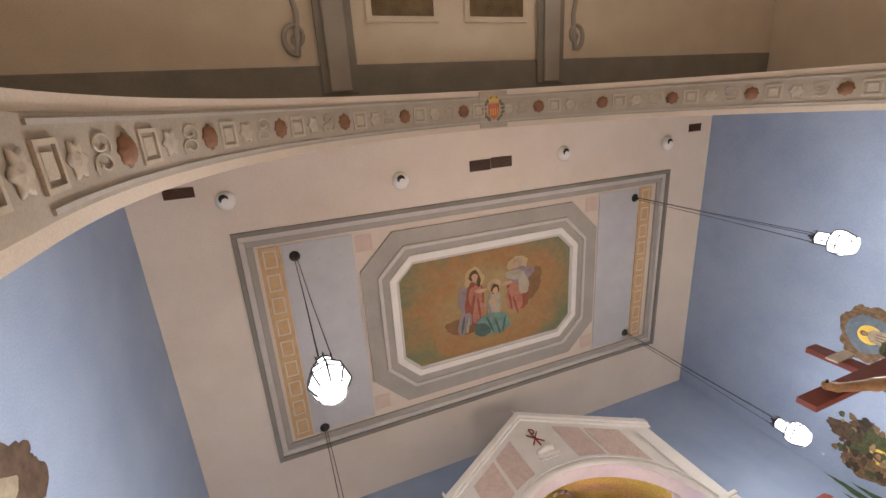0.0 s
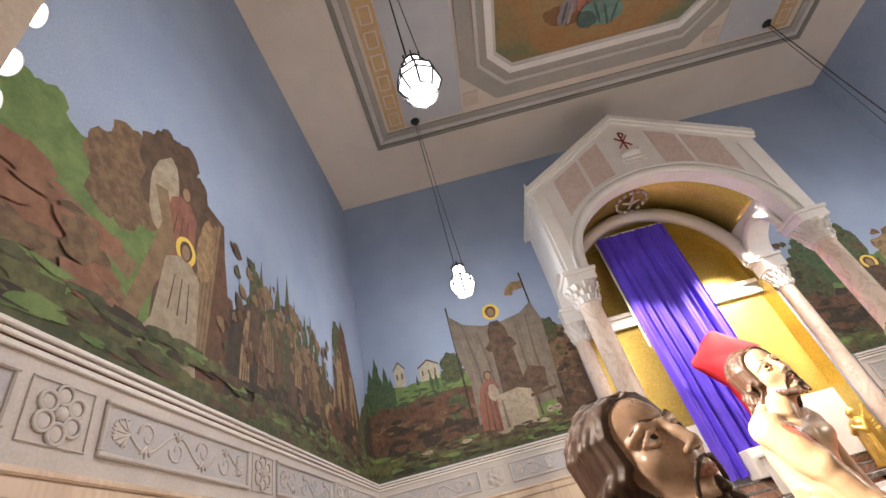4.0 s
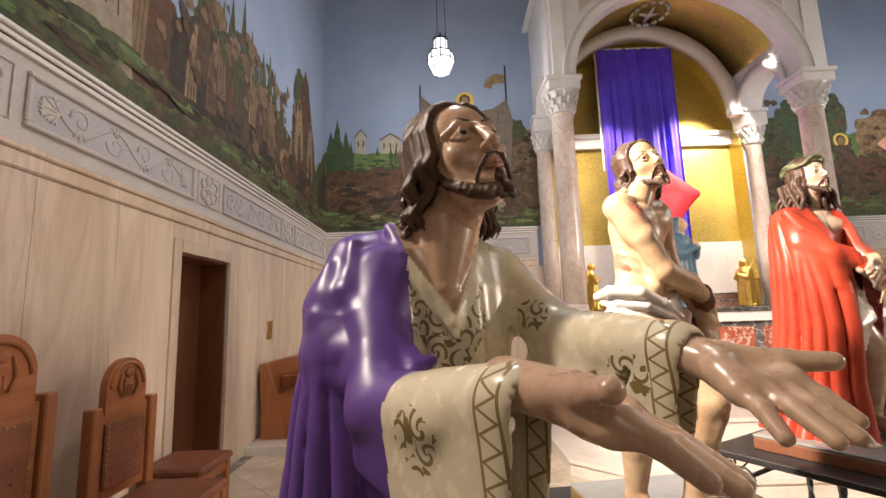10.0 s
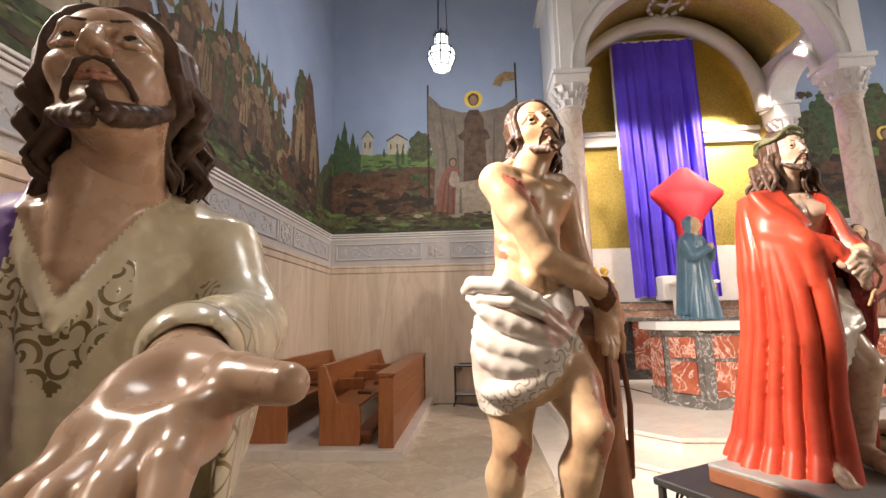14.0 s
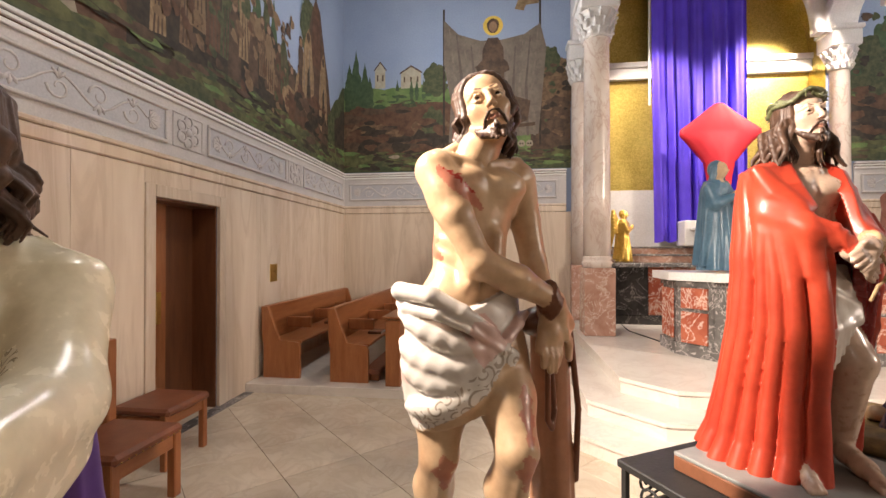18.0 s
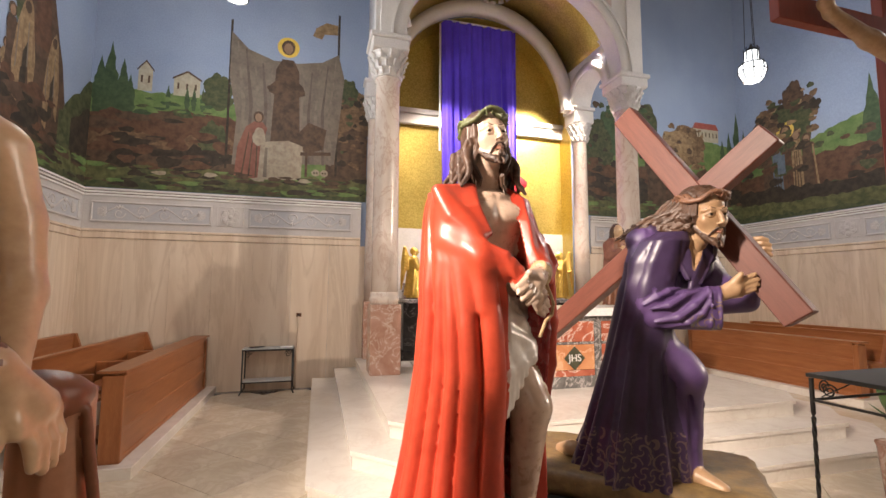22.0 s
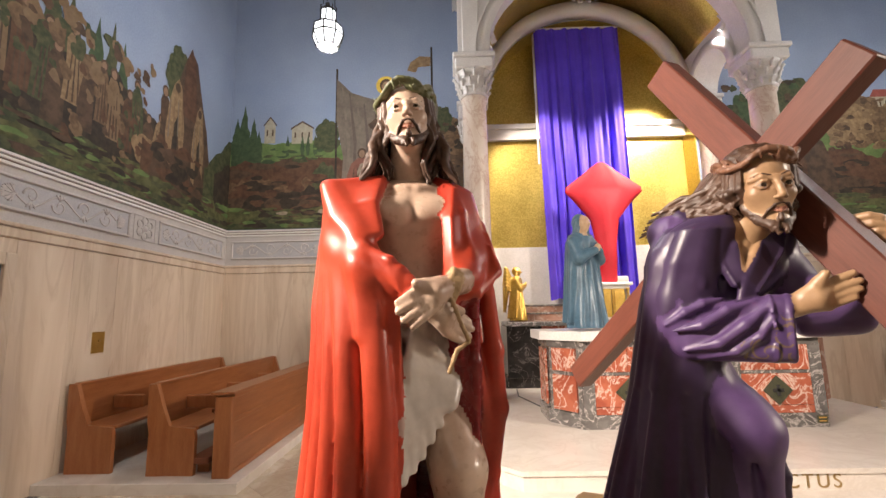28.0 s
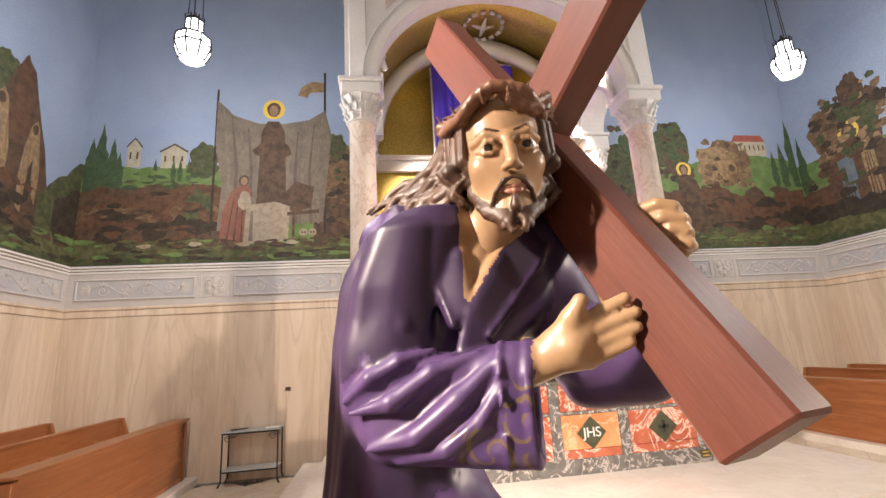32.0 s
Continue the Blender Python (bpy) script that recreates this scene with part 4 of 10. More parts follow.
# sloping cornice, pink panels, ribs
for s in (-1, 1):
    xe = MID + s * (MID - GX0 + 0.06)
    part("raking_cornice", Geo().strip([(xe, EAVE + 0.06), (MID, PEAK + 0.09)], [(xe, EAVE - 0.06), (MID, PEAK - 0.03)], YF0 - 0.11, -0.02), "white_trim", canopy)
    part("raking_fillet", Geo().strip([(xe, EAVE - 0.061), (MID, PEAK - 0.031)], [(xe, EAVE - 0.12), (MID, PEAK - 0.09)], YF0 - 0.06, YF0 - 0.002), "white_stone", canopy)
    for xa, xb in ((0.52, 1.02), (1.10, 1.70)):
        n = 10
        lo, hi = [], []
        for k in range(n + 1):
            d = xa + (xb - xa) * k / n
            q = min(1.0, d / (AA + 0.28))
            lo.append((MID + s * d, IMP + (AB + 0.27) * math.sqrt(max(0.02, 1 - q * q))))
            hi.append((MID + s * d, slope_z(MID + s * d) - 0.22))
        part("gable_panel", Geo().strip(hi, lo, YF0 - 0.012, YF0 - 0.002), "pink_marble", canopy)
    part("corner_pilaster", Geo().box((MID + s * 2.10 - 0.12, YF0 - 0.03, IMP), (MID + s * 2.10 + 0.12, YF0 - 0.002, EAVE - 0.1), 0.01), "white_trim", canopy)
    # side walls with a small arch each
    xs = CX[0] if s < 0 else CX[1]
    x0, x1 = (xs - 0.15, xs + 0.28) if s < 0 else (xs - 0.28, xs + 0.15)
    sa = arc(0, IMP - 0.05, 0.52, 0.50, 20)
    ys = (FY + RY) / 2
    gs = Geo()
    n = len(sa)
    c, fs = [], []
    for xx in (x0, x1):
        c += [(xx, ys + y, z) for y, z in sa] + [(xx, ys + y, EAVE) for y, z in sa]
    for i in range(n - 1):
        fs += [(i, i + 1, n + i + 1, n + i), (2 * n + i, 3 * n + i, 3 * n + i + 1, 2 * n + i + 1), (i, 2 * n + i, 2 * n + i + 1, i + 1)]
    gs.add(c, fs)
    gs.box((x0, YF1 + 0.002, IMP), (x1, ys - 0.52, EAVE)).box((x0, ys + 0.52, IMP - 0.1), (x1, -0.02, EAVE))
    part("side_wall", gs, "white_stone", canopy)
    turn_y = pose((x1 if s < 0 else x0), ys, 0, 0, 0, 90)
    y_out = (-0.035, -0.002) if s < 0 else (0.002, 0.035)
    part("side_archivolt", Geo().strip(arc(0, IMP - 0.05, 0.66, 0.64, 24), arc(0, IMP - 0.05, 0.505, 0.485, 24), *y_out, smooth=True), "white_trim", canopy, m=turn_y)
    part("finial", Geo().lathe([(0.05, 0), (0.035, 0.05), (0.015, 0.1), (0.03, 0.13), (0.004, 0.22)], (MID + s * (MID - GX0 + 0.0), YF0 - 0.02, EAVE + 0.05), 14), "white_trim", canopy)
part("apex_finial", Geo().lathe([(0.05, 0), (0.03, 0.06), (0.012, 0.12), (0.025, 0.15), (0.004, 0.26)], (MID, YF0 - 0.02, PEAK + 0.06), 14), "white_trim", canopy)
# barrel vault, gold below, roof above
part("vault", Geo().strip(arc(MID, IMP - 0.01, AA + 0.12, AB + 0.35, 40, 158, 22), arc(MID, IMP - 0.01, AA + 0.07, AB + 0.30, 40, 158, 22), YF1 + 0.002, -0.02, smooth=True), "gold_mosaic", canopy)
part("roof", Geo().strip([(GX0, EAVE + 0.02), (MID, PEAK + 0.02), (GX1, EAVE + 0.02)], [(GX0, EAVE - 0.06), (MID, PEAK - 0.06), (GX1, EAVE - 0.06)], YF1, -0.02), "white_stone", canopy)
# wreath relief in the vault
wr = Geo()
wz = IMP - 0.01 + AB + 0.30
for q in range(14):
    a = 2 * math.pi * q / 14
    e = 0.13
    wr.tube([(MID + 0.34 * math.cos(a - e) + 0.05, -0.55 + 0.34 * math.sin(a - e), wz - 0.05), (MID + 0.34 * math.cos(a + e) + 0.05, -0.55 + 0.34 * math.sin(a + e), wz - 0.05)], 0.035, 6)
wr.tube([(MID - 0.15, -0.55, wz - 0.04), (MID + 0.05, -0.5, wz - 0.05), (MID + 0.25, -0.55, wz - 0.04)], [0.02, 0.06, 0.02], 6, flat=0.4)
wr.tube([(MID + 0.05, -0.75, wz - 0.04), (MID + 0.05, -0.55, wz - 0.06), (MID + 0.05, -0.3, wz - 0.04)], [0.015, 0.05, 0.03], 6, flat=0.4)
part("wreath", wr, "white_stone", canopy, "pale wreath relief on the gold vault")
# monogram and lamb relief on the gable
mono = Geo()
for a, b2 in (((-0.13, 8.05), (0.13, 7.75)), ((0.13, 8.05), (-0.13, 7.75))):
    mono.tube([(MID + a[0], YF0 - 0.015, a[1]), (MID + b2[0], YF0 - 0.015, b2[1])], 0.016, 6)
mono.tube([(MID, YF0 - 0.015, 7.68), (MID, YF0 - 0.015, 8.16)], 0.016, 6)
mono.tube([(MID + 0.085 * math.cos(q) * (1 if q else 1), YF0 - 0.015, 8.10 + 0.075 * math.sin(q)) for q in [k * math.pi / 7 - 1.57 for k in range(8)]], 0.016, 6)
part("monogram", mono, "paint_darkred", canopy, "dark red monogram on the gable")
lb = Geo()
lb.tube([(MID - 0.2, YF0 - 0.03, 7.50), (MID, YF0 - 0.05, 7.53), (MID + 0.16, YF0 - 0.04, 7.50)], [0.05, 0.09, 0.06], 10)
lb.tube([(MID + 0.14, YF0 - 0.05, 7.55), (MID + 0.21, YF0 - 0.05, 7.62)], [0.05, 0.045], 8)
lb.box((MID - 0.24, YF0 - 0.05, 7.36), (MID + 0.24, YF0 - 0.002, 7.44), 0.01)
for q in range(7):
    lb.box((MID - 0.22 + q * 0.066, YF0 - 0.04, 7.29), (MID - 0.18 + q * 0.066, YF0 - 0.002, 7.358), 0.006)
part("relief", lb, "white_stone", canopy, "small carved relief on the gable")
# back arch, cornice and edge strips of the niche
structure("niche_arch", Geo().strip(arc(MID - 0.05, 5.22, 1.90, 1.93, 48), arc(MID - 0.05, 5.22, 1.70, 1.70, 48), -0.22, -0.022, smooth=True).box((MID - 1.95, -0.22, 5.19), (MID - 1.75, -0.022, 5.219)).box((MID + 1.65, -0.22, 5.19), (MID + 1.85, -0.022, 5.219)), "white_trim", "white moulded arch round the altar niche", "trim")
g = Geo()
for xa, xb in ((NX0 - 0.25, NX1 + 0.25),):
    g.box((NX0, 0.30, 4.76), (NX1, 0.398, 4.96), 0.01).box((NX0, 0.26, 4.96), (NX1, 0.398, 5.06), 0.012)
structure("niche_cornice", g, "white_trim", "white stone cornice across the niche", "trim")
# violet curtain
ct = Geo()
rings = []
cx0, cx1, cz0, cz1 = 5.56, 7.09, 1.80, 6.74
rnd = random.Random(5)
ph = [rnd.uniform(0, 6.28) for _ in range(6)]
nx, nz = 150, 26
for j in range(nz + 1):
    f = j / nz
    z = cz1 - (cz1 - cz0) * f
    row = []
    for i in range(nx + 1):
        u = i / nx
        x = cx0 + (cx1 - cx0) * (u * (1 - 0.03 * f) + 0.05 * f)
        w = math.sin(u * 46 + ph[0] + 0.5 * f) + 0.6 * math.sin(u * 77 + ph[1] - 0.6 * f) + 0.5 * math.sin(u * 23 + ph[2] + 0.9 * f)
        amp = 0.020 + 0.032 * f
        row.append((x, -0.02 - amp * w + 0.03 * f, z + 0.015 * math.sin(u * 46 + ph[0]) * f))
    rings.append(row)
ct.loft(rings, closed=False, caps=False)
curtain = thing("violet_curtain", label="long violet cloth curtain hanging in folds in the niche", category="curtain")
cloth = part("cloth", ct, "violet_cloth", curtain)
part("rod", Geo().tube([(cx0 - 0.03, -0.01, cz1 + 0.02), (cx1 + 0.03, -0.01, cz1 + 0.02)], 0.016, 10), "white_trim", curtain)
part("hem_tape", Geo().box((cx0 - 0.02, 0.05, 4.2), (cx0 + 0.01, 0.08, cz1), 0.003), "white_trim", curtain)
for x in (cx0 + 0.05, MID, cx1 - 0.05):
    part("hanger", Geo().tube([(x, -0.01, cz1 + 0.02), (x, 0.40, cz1 + 0.06)], 0.006, 6), "brass", curtain)

# ---- high altar against the wall ----
retable = thing("high_altar", label="dark marble high altar with stepped gradines and red panels", category="altar")
part("base", Geo().box((4.75, -0.55, TOP), (8.07, 0.33, 0.60), 0.008), "black_marble", retable)
for s in (-1, 1):
    part("pier", Geo().box((MID + s * 1.35 - 0.27, -0.56, 0.60), (MID + s * 1.35 + 0.27, 0.33, 1.38), 0.008), "black_marble", retable)
part("body", Geo().box((MID - 1.07, -0.50, 0.60), (MID + 1.07, 0.33, 1.38), 0.008), "red_marble", retable)
part("mensa", Geo().box((4.80, -0.62, 1.38), (8.02, 0.33, 1.45), 0.01), "grey_marble", retable)
for k, (y, h) in enumerate(((-0.25, 0.14), (-0.05, 0.13))):
    z = 1.45 + sum((0.14, 0.13)[:k])
    part("gradine", Geo().box((4.95, y, z), (7.87, 0.33, z + h - 0.03), 0.006), "rose_marble", retable)
    part("gradine_top", Geo().box((4.92, y - 0.03, z + h - 0.03), (7.90, 0.33, z + h), 0.006), "grey_marble", retable)
part("centre_block", Geo().box((MID - 0.42, -0.30, 1.72), (MID + 0.42, 0.08, 2.15), 0.02), "white_stone", retable)
tab = thing("tabernacle", label="white stone tabernacle with gilt doors", category="tabernacle")
part("case", Geo().box((MID - 0.30, -0.62, 1.452), (MID + 0.30, -0.32, 1.98), 0.02), "white_stone", tab)
part("canopy_slab", Geo().box((MID - 0.34, -0.66, 1.98), (MID + 0.34, -0.30, 2.03), 0.012), "white_trim", tab)
for s in (-1, 1):
    d = part("gilt_door", Geo().box((MID + s * 0.105 - 0.10, -0.65, 1.50), (MID + s * 0.105 + 0.10, -0.622, 1.93), 0.008), "gold_leaf", tab)
    part("door_panel", Geo().box((MID + s * 0.105 - 0.07, -0.662, 1.55), (MID + s * 0.105 + 0.07, -0.652, 1.88), 0.004), "gold_leaf", d)
    part("gilt_column", Geo().lathe([(0.03, 0), (0.022, 0.03), (0.02, 0.40), (0.034, 0.44)], (MID + s * 0.25, -0.65, 1.50), 14), "gold_leaf", tab)

# ---- altar table in front ----
table = thing("altar_table", label="red and grey marble altar table with white top and cut corners", category="altar")
AY0, AY1 = -2.98, -2.15


def altar_outline(k):
    return [(4.97 - k, AY1 + k), (4.97 - k, AY0 + 0.34), (5.24, AY0 - k), (2 * MID - 5.24, AY0 - k), (2 * MID - 4.97 + k, AY0 + 0.34), (2 * MID - 4.97 + k, AY1 + k)]


part("core", Geo().prism(altar_outline(-0.03), TOP, 1.30), "grey_marble", table)
part("plinth", Geo().prism(altar_outline(0.0), TOP, 0.585), "grey_marble", table)
part("cap", Geo().prism(altar_outline(-0.005), 1.235, 1.30), "grey_marble", table)
part("mensa", Geo().prism(altar_outline(0.07), 1.30, 1.395), "white_stone", table)


def face_slab(x0, x1, z0, z1, mat, d=0.0):
    part("slab", Geo().box((x0 + 0.002, AY0 - 0.004 - d, z0 + 0.002), (x1 - 0.002, AY0 + 0.04, z1 - 0.002), 0.003), mat, table)


for x0, x1 in ((5.24, 5.36), (6.03, 6.13), (6.69, 6.79), (7.46, 7.58)):
    face_slab(x0, x1, 0.585, 1.235, "grey_marble", 0.004)
for x0, x1, mats in ((5.36, 6.03, ("red_marble", "red_marble")), (6.13, 6.69, ("red_marble", "orange_marble")), (6.79, 7.46, ("red_marble", "red_marble"))):
    face_slab(x0, x1, 0.66, 0.96, mats[1])
    face_slab(x0, x1, 0.585, 0.66, "red_marble")
    face_slab(x0, x1, 0.96, 0.99, "grey_marble", 0.004)
    face_slab(x0, (x0 + x1) / 2, 0.99, 1.235, mats[0])
    face_slab((x0 + x1) / 2, x1, 0.99, 1.235, mats[0])
for s in (-1, 1):
    xa, xb = (4.97, 5.24) if s < 0 else (2 * MID - 4.97, 2 * MID - 5.24)
    d = Vector((xb - xa, -0.34, 0)).normalized()
    nrm = Vector((d.y, -d.x, 0)) if s < 0 else Vector((-d.y, d.x, 0))
    if nrm.y > 0:
        nrm = -nrm
    g = Geo()
    p0, p1 = Vector((xa, AY0 + 0.34, 0)) + d * 0.07, Vector((xb, AY0, 0)) - d * 0.07
    for z0, z1 in ((0.60, 0.95), (0.99, 1.22)):
        gg = Geo()
        q = [p0 + nrm * 0.006, p1 + nrm * 0.006, p1 - nrm * 0.03, p0 - nrm * 0.03]
        gg.prism([(v.x, v.y) for v in q], z0, z1)
        part("slab", gg, "red_marble", table)
    part("side_slab", Geo().box(((4.965 if s < 0 else 2 * MID - 4.99), AY0 + 0.42, 0.62), ((4.99 if s < 0 else 2 * MID - 4.965), AY1 - 0.08, 1.2), 0.003), "red_marble", table)
surface("bronze", (0.06, 0.065, 0.04), (0.10, 0.10, 0.06), 10, 70, 0.45, metal=0.5)
for xc in (5.70, 6.41, 7.12):
    d = part("diamond", Geo().box((-0.10, -0.10, 0), (0.10, 0.10, 0.014), 0.004, m=Matrix.Translation((xc, AY0 - 0.004, 0.80)) @ pose(0, 0, 0, 90) @ pose(0, 0, 0, 0, 0, 45)), "bronze", table, "bronze diamond plaque")
    if xc == 6.41:
        cu = bpy.data.curves.new("letters", "FONT")
        cu.body, cu.size, cu.extrude, cu.align_x, cu.align_y = "JHS", 0.12, 0.004, "CENTER", "CENTER"
        tmp = new("tmp", cu)
        me = bpy.data.meshes.new_from_object(tmp.evaluated_get(bpy.context.evaluated_depsgraph_get()))
        bpy.data.objects.remove(tmp)
        me.materials.clear()
        me.materials.append(MATS["white_stone"])
        part("letters", me, None, d, "pale letters JHS", pose(xc, AY0 - 0.020, 0.80, 90))
    else:
        for a in (0, 90):
            part("quatrefoil", Geo().box((-0.055, -0.018, 0), (0.055, 0.018, 0.008), 0.004, m=Matrix.Translation((xc, AY0 - 0.018, 0.80)) @ pose(0, 0, 0, 90) @ pose(0, 0, 0, 0, 0, a)), "black_iron", d)
pl = part("name_plate", Geo().box((7.46, AY0 - 0.012, 0.49), (7.80 - 0.24, AY0 - 0.003, 0.56), 0.003), "bronze", table)
for k in range(2):
    part("bar", Geo().box((7.475, AY0 - 0.016, 0.535 - 0.03 * k), (7.545, AY0 - 0.0125, 0.547 - 0.03 * k)), "arms_gold", pl)


# ---- painted murals above the frieze ----
for nm, a, b2, sc in (("m_grass", (0.046, 0.056, 0.020), (0.125, 0.125, 0.050), 5), ("m_hill", (0.075, 0.135, 0.040), (0.150, 0.215, 0.070), 3), ("m_cypress", (0.030, 0.058, 0.026), (0.062, 0.10, 0.045), 6),
                      ("m_leaf", (0.030, 0.042, 0.018), (0.085, 0.092, 0.042), 7), ("m_brownleaf", (0.085, 0.050, 0.028), (0.185, 0.118, 0.064), 7), ("m_hedge", (0.060, 0.028, 0.016), (0.125, 0.064, 0.036), 5),
                      ("m_dark", (0.018, 0.014, 0.010), (0.050, 0.036, 0.023), 6), ("m_ochre", (0.17, 0.105, 0.052), (0.30, 0.21, 0.115), 8), ("m_cream", (0.24, 0.19, 0.14), (0.33, 0.28, 0.21), 6),
                      ("m_cloth", (0.125, 0.100, 0.080), (0.18, 0.148, 0.118), 3), ("m_umber", (0.046, 0.028, 0.018), (0.105, 0.064, 0.040), 5), ("m_redrobe", (0.16, 0.062, 0.045), (0.22, 0.095, 0.066), 6),
                      ("m_wall", (0.34, 0.30, 0.22), (0.42, 0.38, 0.29), 6), ("m_roof", (0.26, 0.065, 0.050), (0.32, 0.085, 0.065), 6), ("m_blue", (0.085, 0.115, 0.155), (0.13, 0.165, 0.21), 6),
                      ("m_skin", (0.22, 0.135, 0.085), (0.27, 0.17, 0.11), 8), ("m_rust", (0.17, 0.075, 0.045), (0.24, 0.12, 0.072), 4), ("m_wood", (0.15, 0.095, 0.050), (0.21, 0.14, 0.078), 5),
                      ("m_fold", (0.090, 0.070, 0.056), (0.125, 0.100, 0.08), 5), ("m_lift", (0.140, 0.112, 0.088), (0.195, 0.160, 0.128), 5)):
    surface(nm, a, b2, sc * 1.6, 26, 0.75, relief=0.12, lo=0.38, hi=0.62)


class Mural:
    """Painted shapes on a wall; local x runs along it, y out of it."""

    def __init__(self, name, to_wall, label):
        self.name, self.m, self.label, self.k = name, to_wall, label, 0
        self.geo, self.mats = Geo(), []
        self.turn = Matrix(((1, 0, 0, 0), (0, 0, 1, 0), (0, 1, 0, 0), (0, 0, 0, 1)))

    def shape(self, outline, mat):
        if mat not in self.mats:
            self.mats.append(mat)
        y = 0.003 + 0.00004 * self.k
        self.geo.prism(outline, y, y + 0.00003, self.mats.index(mat), self.turn)
        self.k += 1

    def band(self, x0, x1, z0, tops, mat, seed=0, rough=0.03):
        rnd = random.Random(seed)
        n = max(8, int((x1 - x0) / 0.08))
        up = []
        for i in range(n + 1):
            u = i / n * (len(tops) - 1)
            k = min(int(u), len(tops) - 2)
            f = (u - k) * (u - k) * (3 - 2 * (u - k))
            up.append((x0 + (x1 - x0) * i / n, tops[k] * (1 - f) + tops[k + 1] * f + rnd.uniform(-rough, rough)))
        self.shape([(x1, z0), (x0, z0)] + up, mat)

    def bush(self, x, z, rx, rz, mat, seed=0, lobes=7):
        """A tree crown out of several uneven clumps."""
        rnd = random.Random(seed)
        self.shape(blob(x, z, rx * 0.8, rz * 0.8, seed, 40, 0.06), mat)
        for q in range(lobes):
            a = 2 * math.pi * q / lobes + rnd.uniform(-0.3, 0.3)
            self.shape(blob(x + rx * 0.62 * math.cos(a), z + rz * 0.62 * math.sin(a), rx * rnd.uniform(0.28, 0.42), rz * rnd.uniform(0.28, 0.42), seed + q, 26, 0.07), mat)

    def cypress(self, x, z0, z1, w, mat="m_cypress", seed=0):
        rnd = random.Random(seed)
        n = 14
        left = [(x - w * math.sin(math.pi * (0.12 + 0.88 * i / n)) * (1 - 0.55 * i / n) * rnd.uniform(0.75, 1.2), z0 + (z1 - z0) * i / n) for i in range(n)]
        right = [(x + w * math.sin(math.pi * (0.12 + 0.88 * i / n)) * (1 - 0.55 * i / n) * rnd.uniform(0.75, 1.2), z0 + (z1 - z0) * i / n) for i in range(n)]
        self.shape(left + [(x, z1)] + right[::-1], mat)

    def dabs(self, x0, x1, z0, z1, mats, n, seed, size=0.07, long=1.6, lean=0.0):
        """Loose brush marks scattered over a stretch of the wall."""
        rnd = random.Random(seed)
        for q in range(n):
            r = size * rnd.uniform(0.45, 1.25)
            x, z = rnd.uniform(x0, x1), z0 + (z1 - z0) * rnd.random() ** 1.2
            self.shape(blob(x, z, r * long * rnd.uniform(0.7, 1.2), r * rnd.uniform(0.5, 0.9), seed * 31 + q, 11, 0.16, lean), mats[rnd.randrange(len(mats))])

    def figure(self, x, z0, z1, w, robe, halo=False, seed=0, lean=0.0):
        """A plain robed shape with a round head."""
        h = z1 - z0
        r = h * (0.075 if h < 1.6 else 0.052)
        if halo:
            self.shape(blob(x + lean, z1 - r, r * 1.55, r * 1.55, 1, 28, 0.0), "halo_gold")
        self.shape([(x - w, z0), (x - w * 0.85, z0 + h * 0.45), (x - w * 0.75 + lean * 0.8, z0 + h * 0.76), (x - r * 0.8 + lean, z0 + h * 0.85), (x + r * 0.8 + lean, z0 + h * 0.85), (x + w * 0.75 + lean * 0.8, z0 + h * 0.76), (x + w * 0.85, z0 + h * 0.45), (x + w, z0)], robe)
        self.shape(blob(x + lean, z1 - r, r * 0.95, r * 1.15, 2, 20, 0.02), "m_umber")
        self.shape(blob(x + lean, z1 - r * 1.15, r * 0.62, r * 0.85, 3, 18, 0.0), "m_skin")
        for q in range(3):
            xx = x - w * 0.5 + w * 0.5 * q
            self.shape([(xx - 0.012, z0 + 0.02), (xx + 0.012, z0 + 0.02), (xx * 0.6 + (x + lean) * 0.4 + 0.006, z0 + h * 0.68), (xx * 0.6 + (x + lean) * 0.4 - 0.006, z0 + h * 0.68)], "m_umber")

    def villa(self, x0, x1, z0, z1, wall="m_wall", roof="m_roof"):
        zr = z0 + (z1 - z0) * 0.68
        self.shape([(x0, z0), (x1, z0), (x1, zr), (x0, zr)], wall)
        if roof == "m_wall":
            xm = (x0 + x1) / 2
            self.shape([(x0, zr), (x1, zr), (xm, z1 - 0.02)], wall)
            for e0 in (x0 - 0.02, x1 + 0.02):
                self.shape([(e0, zr - 0.02), (e0, zr + 0.015), (xm, z1 + 0.012), (xm, z1 - 0.022)], "m_umber")
        else:
            self.shape([(x0 - 0.02, zr), (x1 + 0.02, zr), (x1 - 0.06, z1), (x0 + 0.06, z1)], roof)
        n = max(2, int((x1 - x0) / 0.1))
        for q in range(n):
            xc = x0 + (x1 - x0) * (q + 0.5) / n
            self.shape([(xc - 0.014, z0 + (zr - z0) * 0.4), (xc + 0.014, z0 + (zr - z0) * 0.4), (xc + 0.014, z0 + (zr - z0) * 0.75), (xc - 0.014, z0 + (zr - z0) * 0.75)], "m_umber")

    def done(self):
        ob = part(self.name, self.geo, self.mats, None, self.label, self.m)
        return tagged(ob, category="mural", kind="structure")


Z0 = FR1 + 0.022
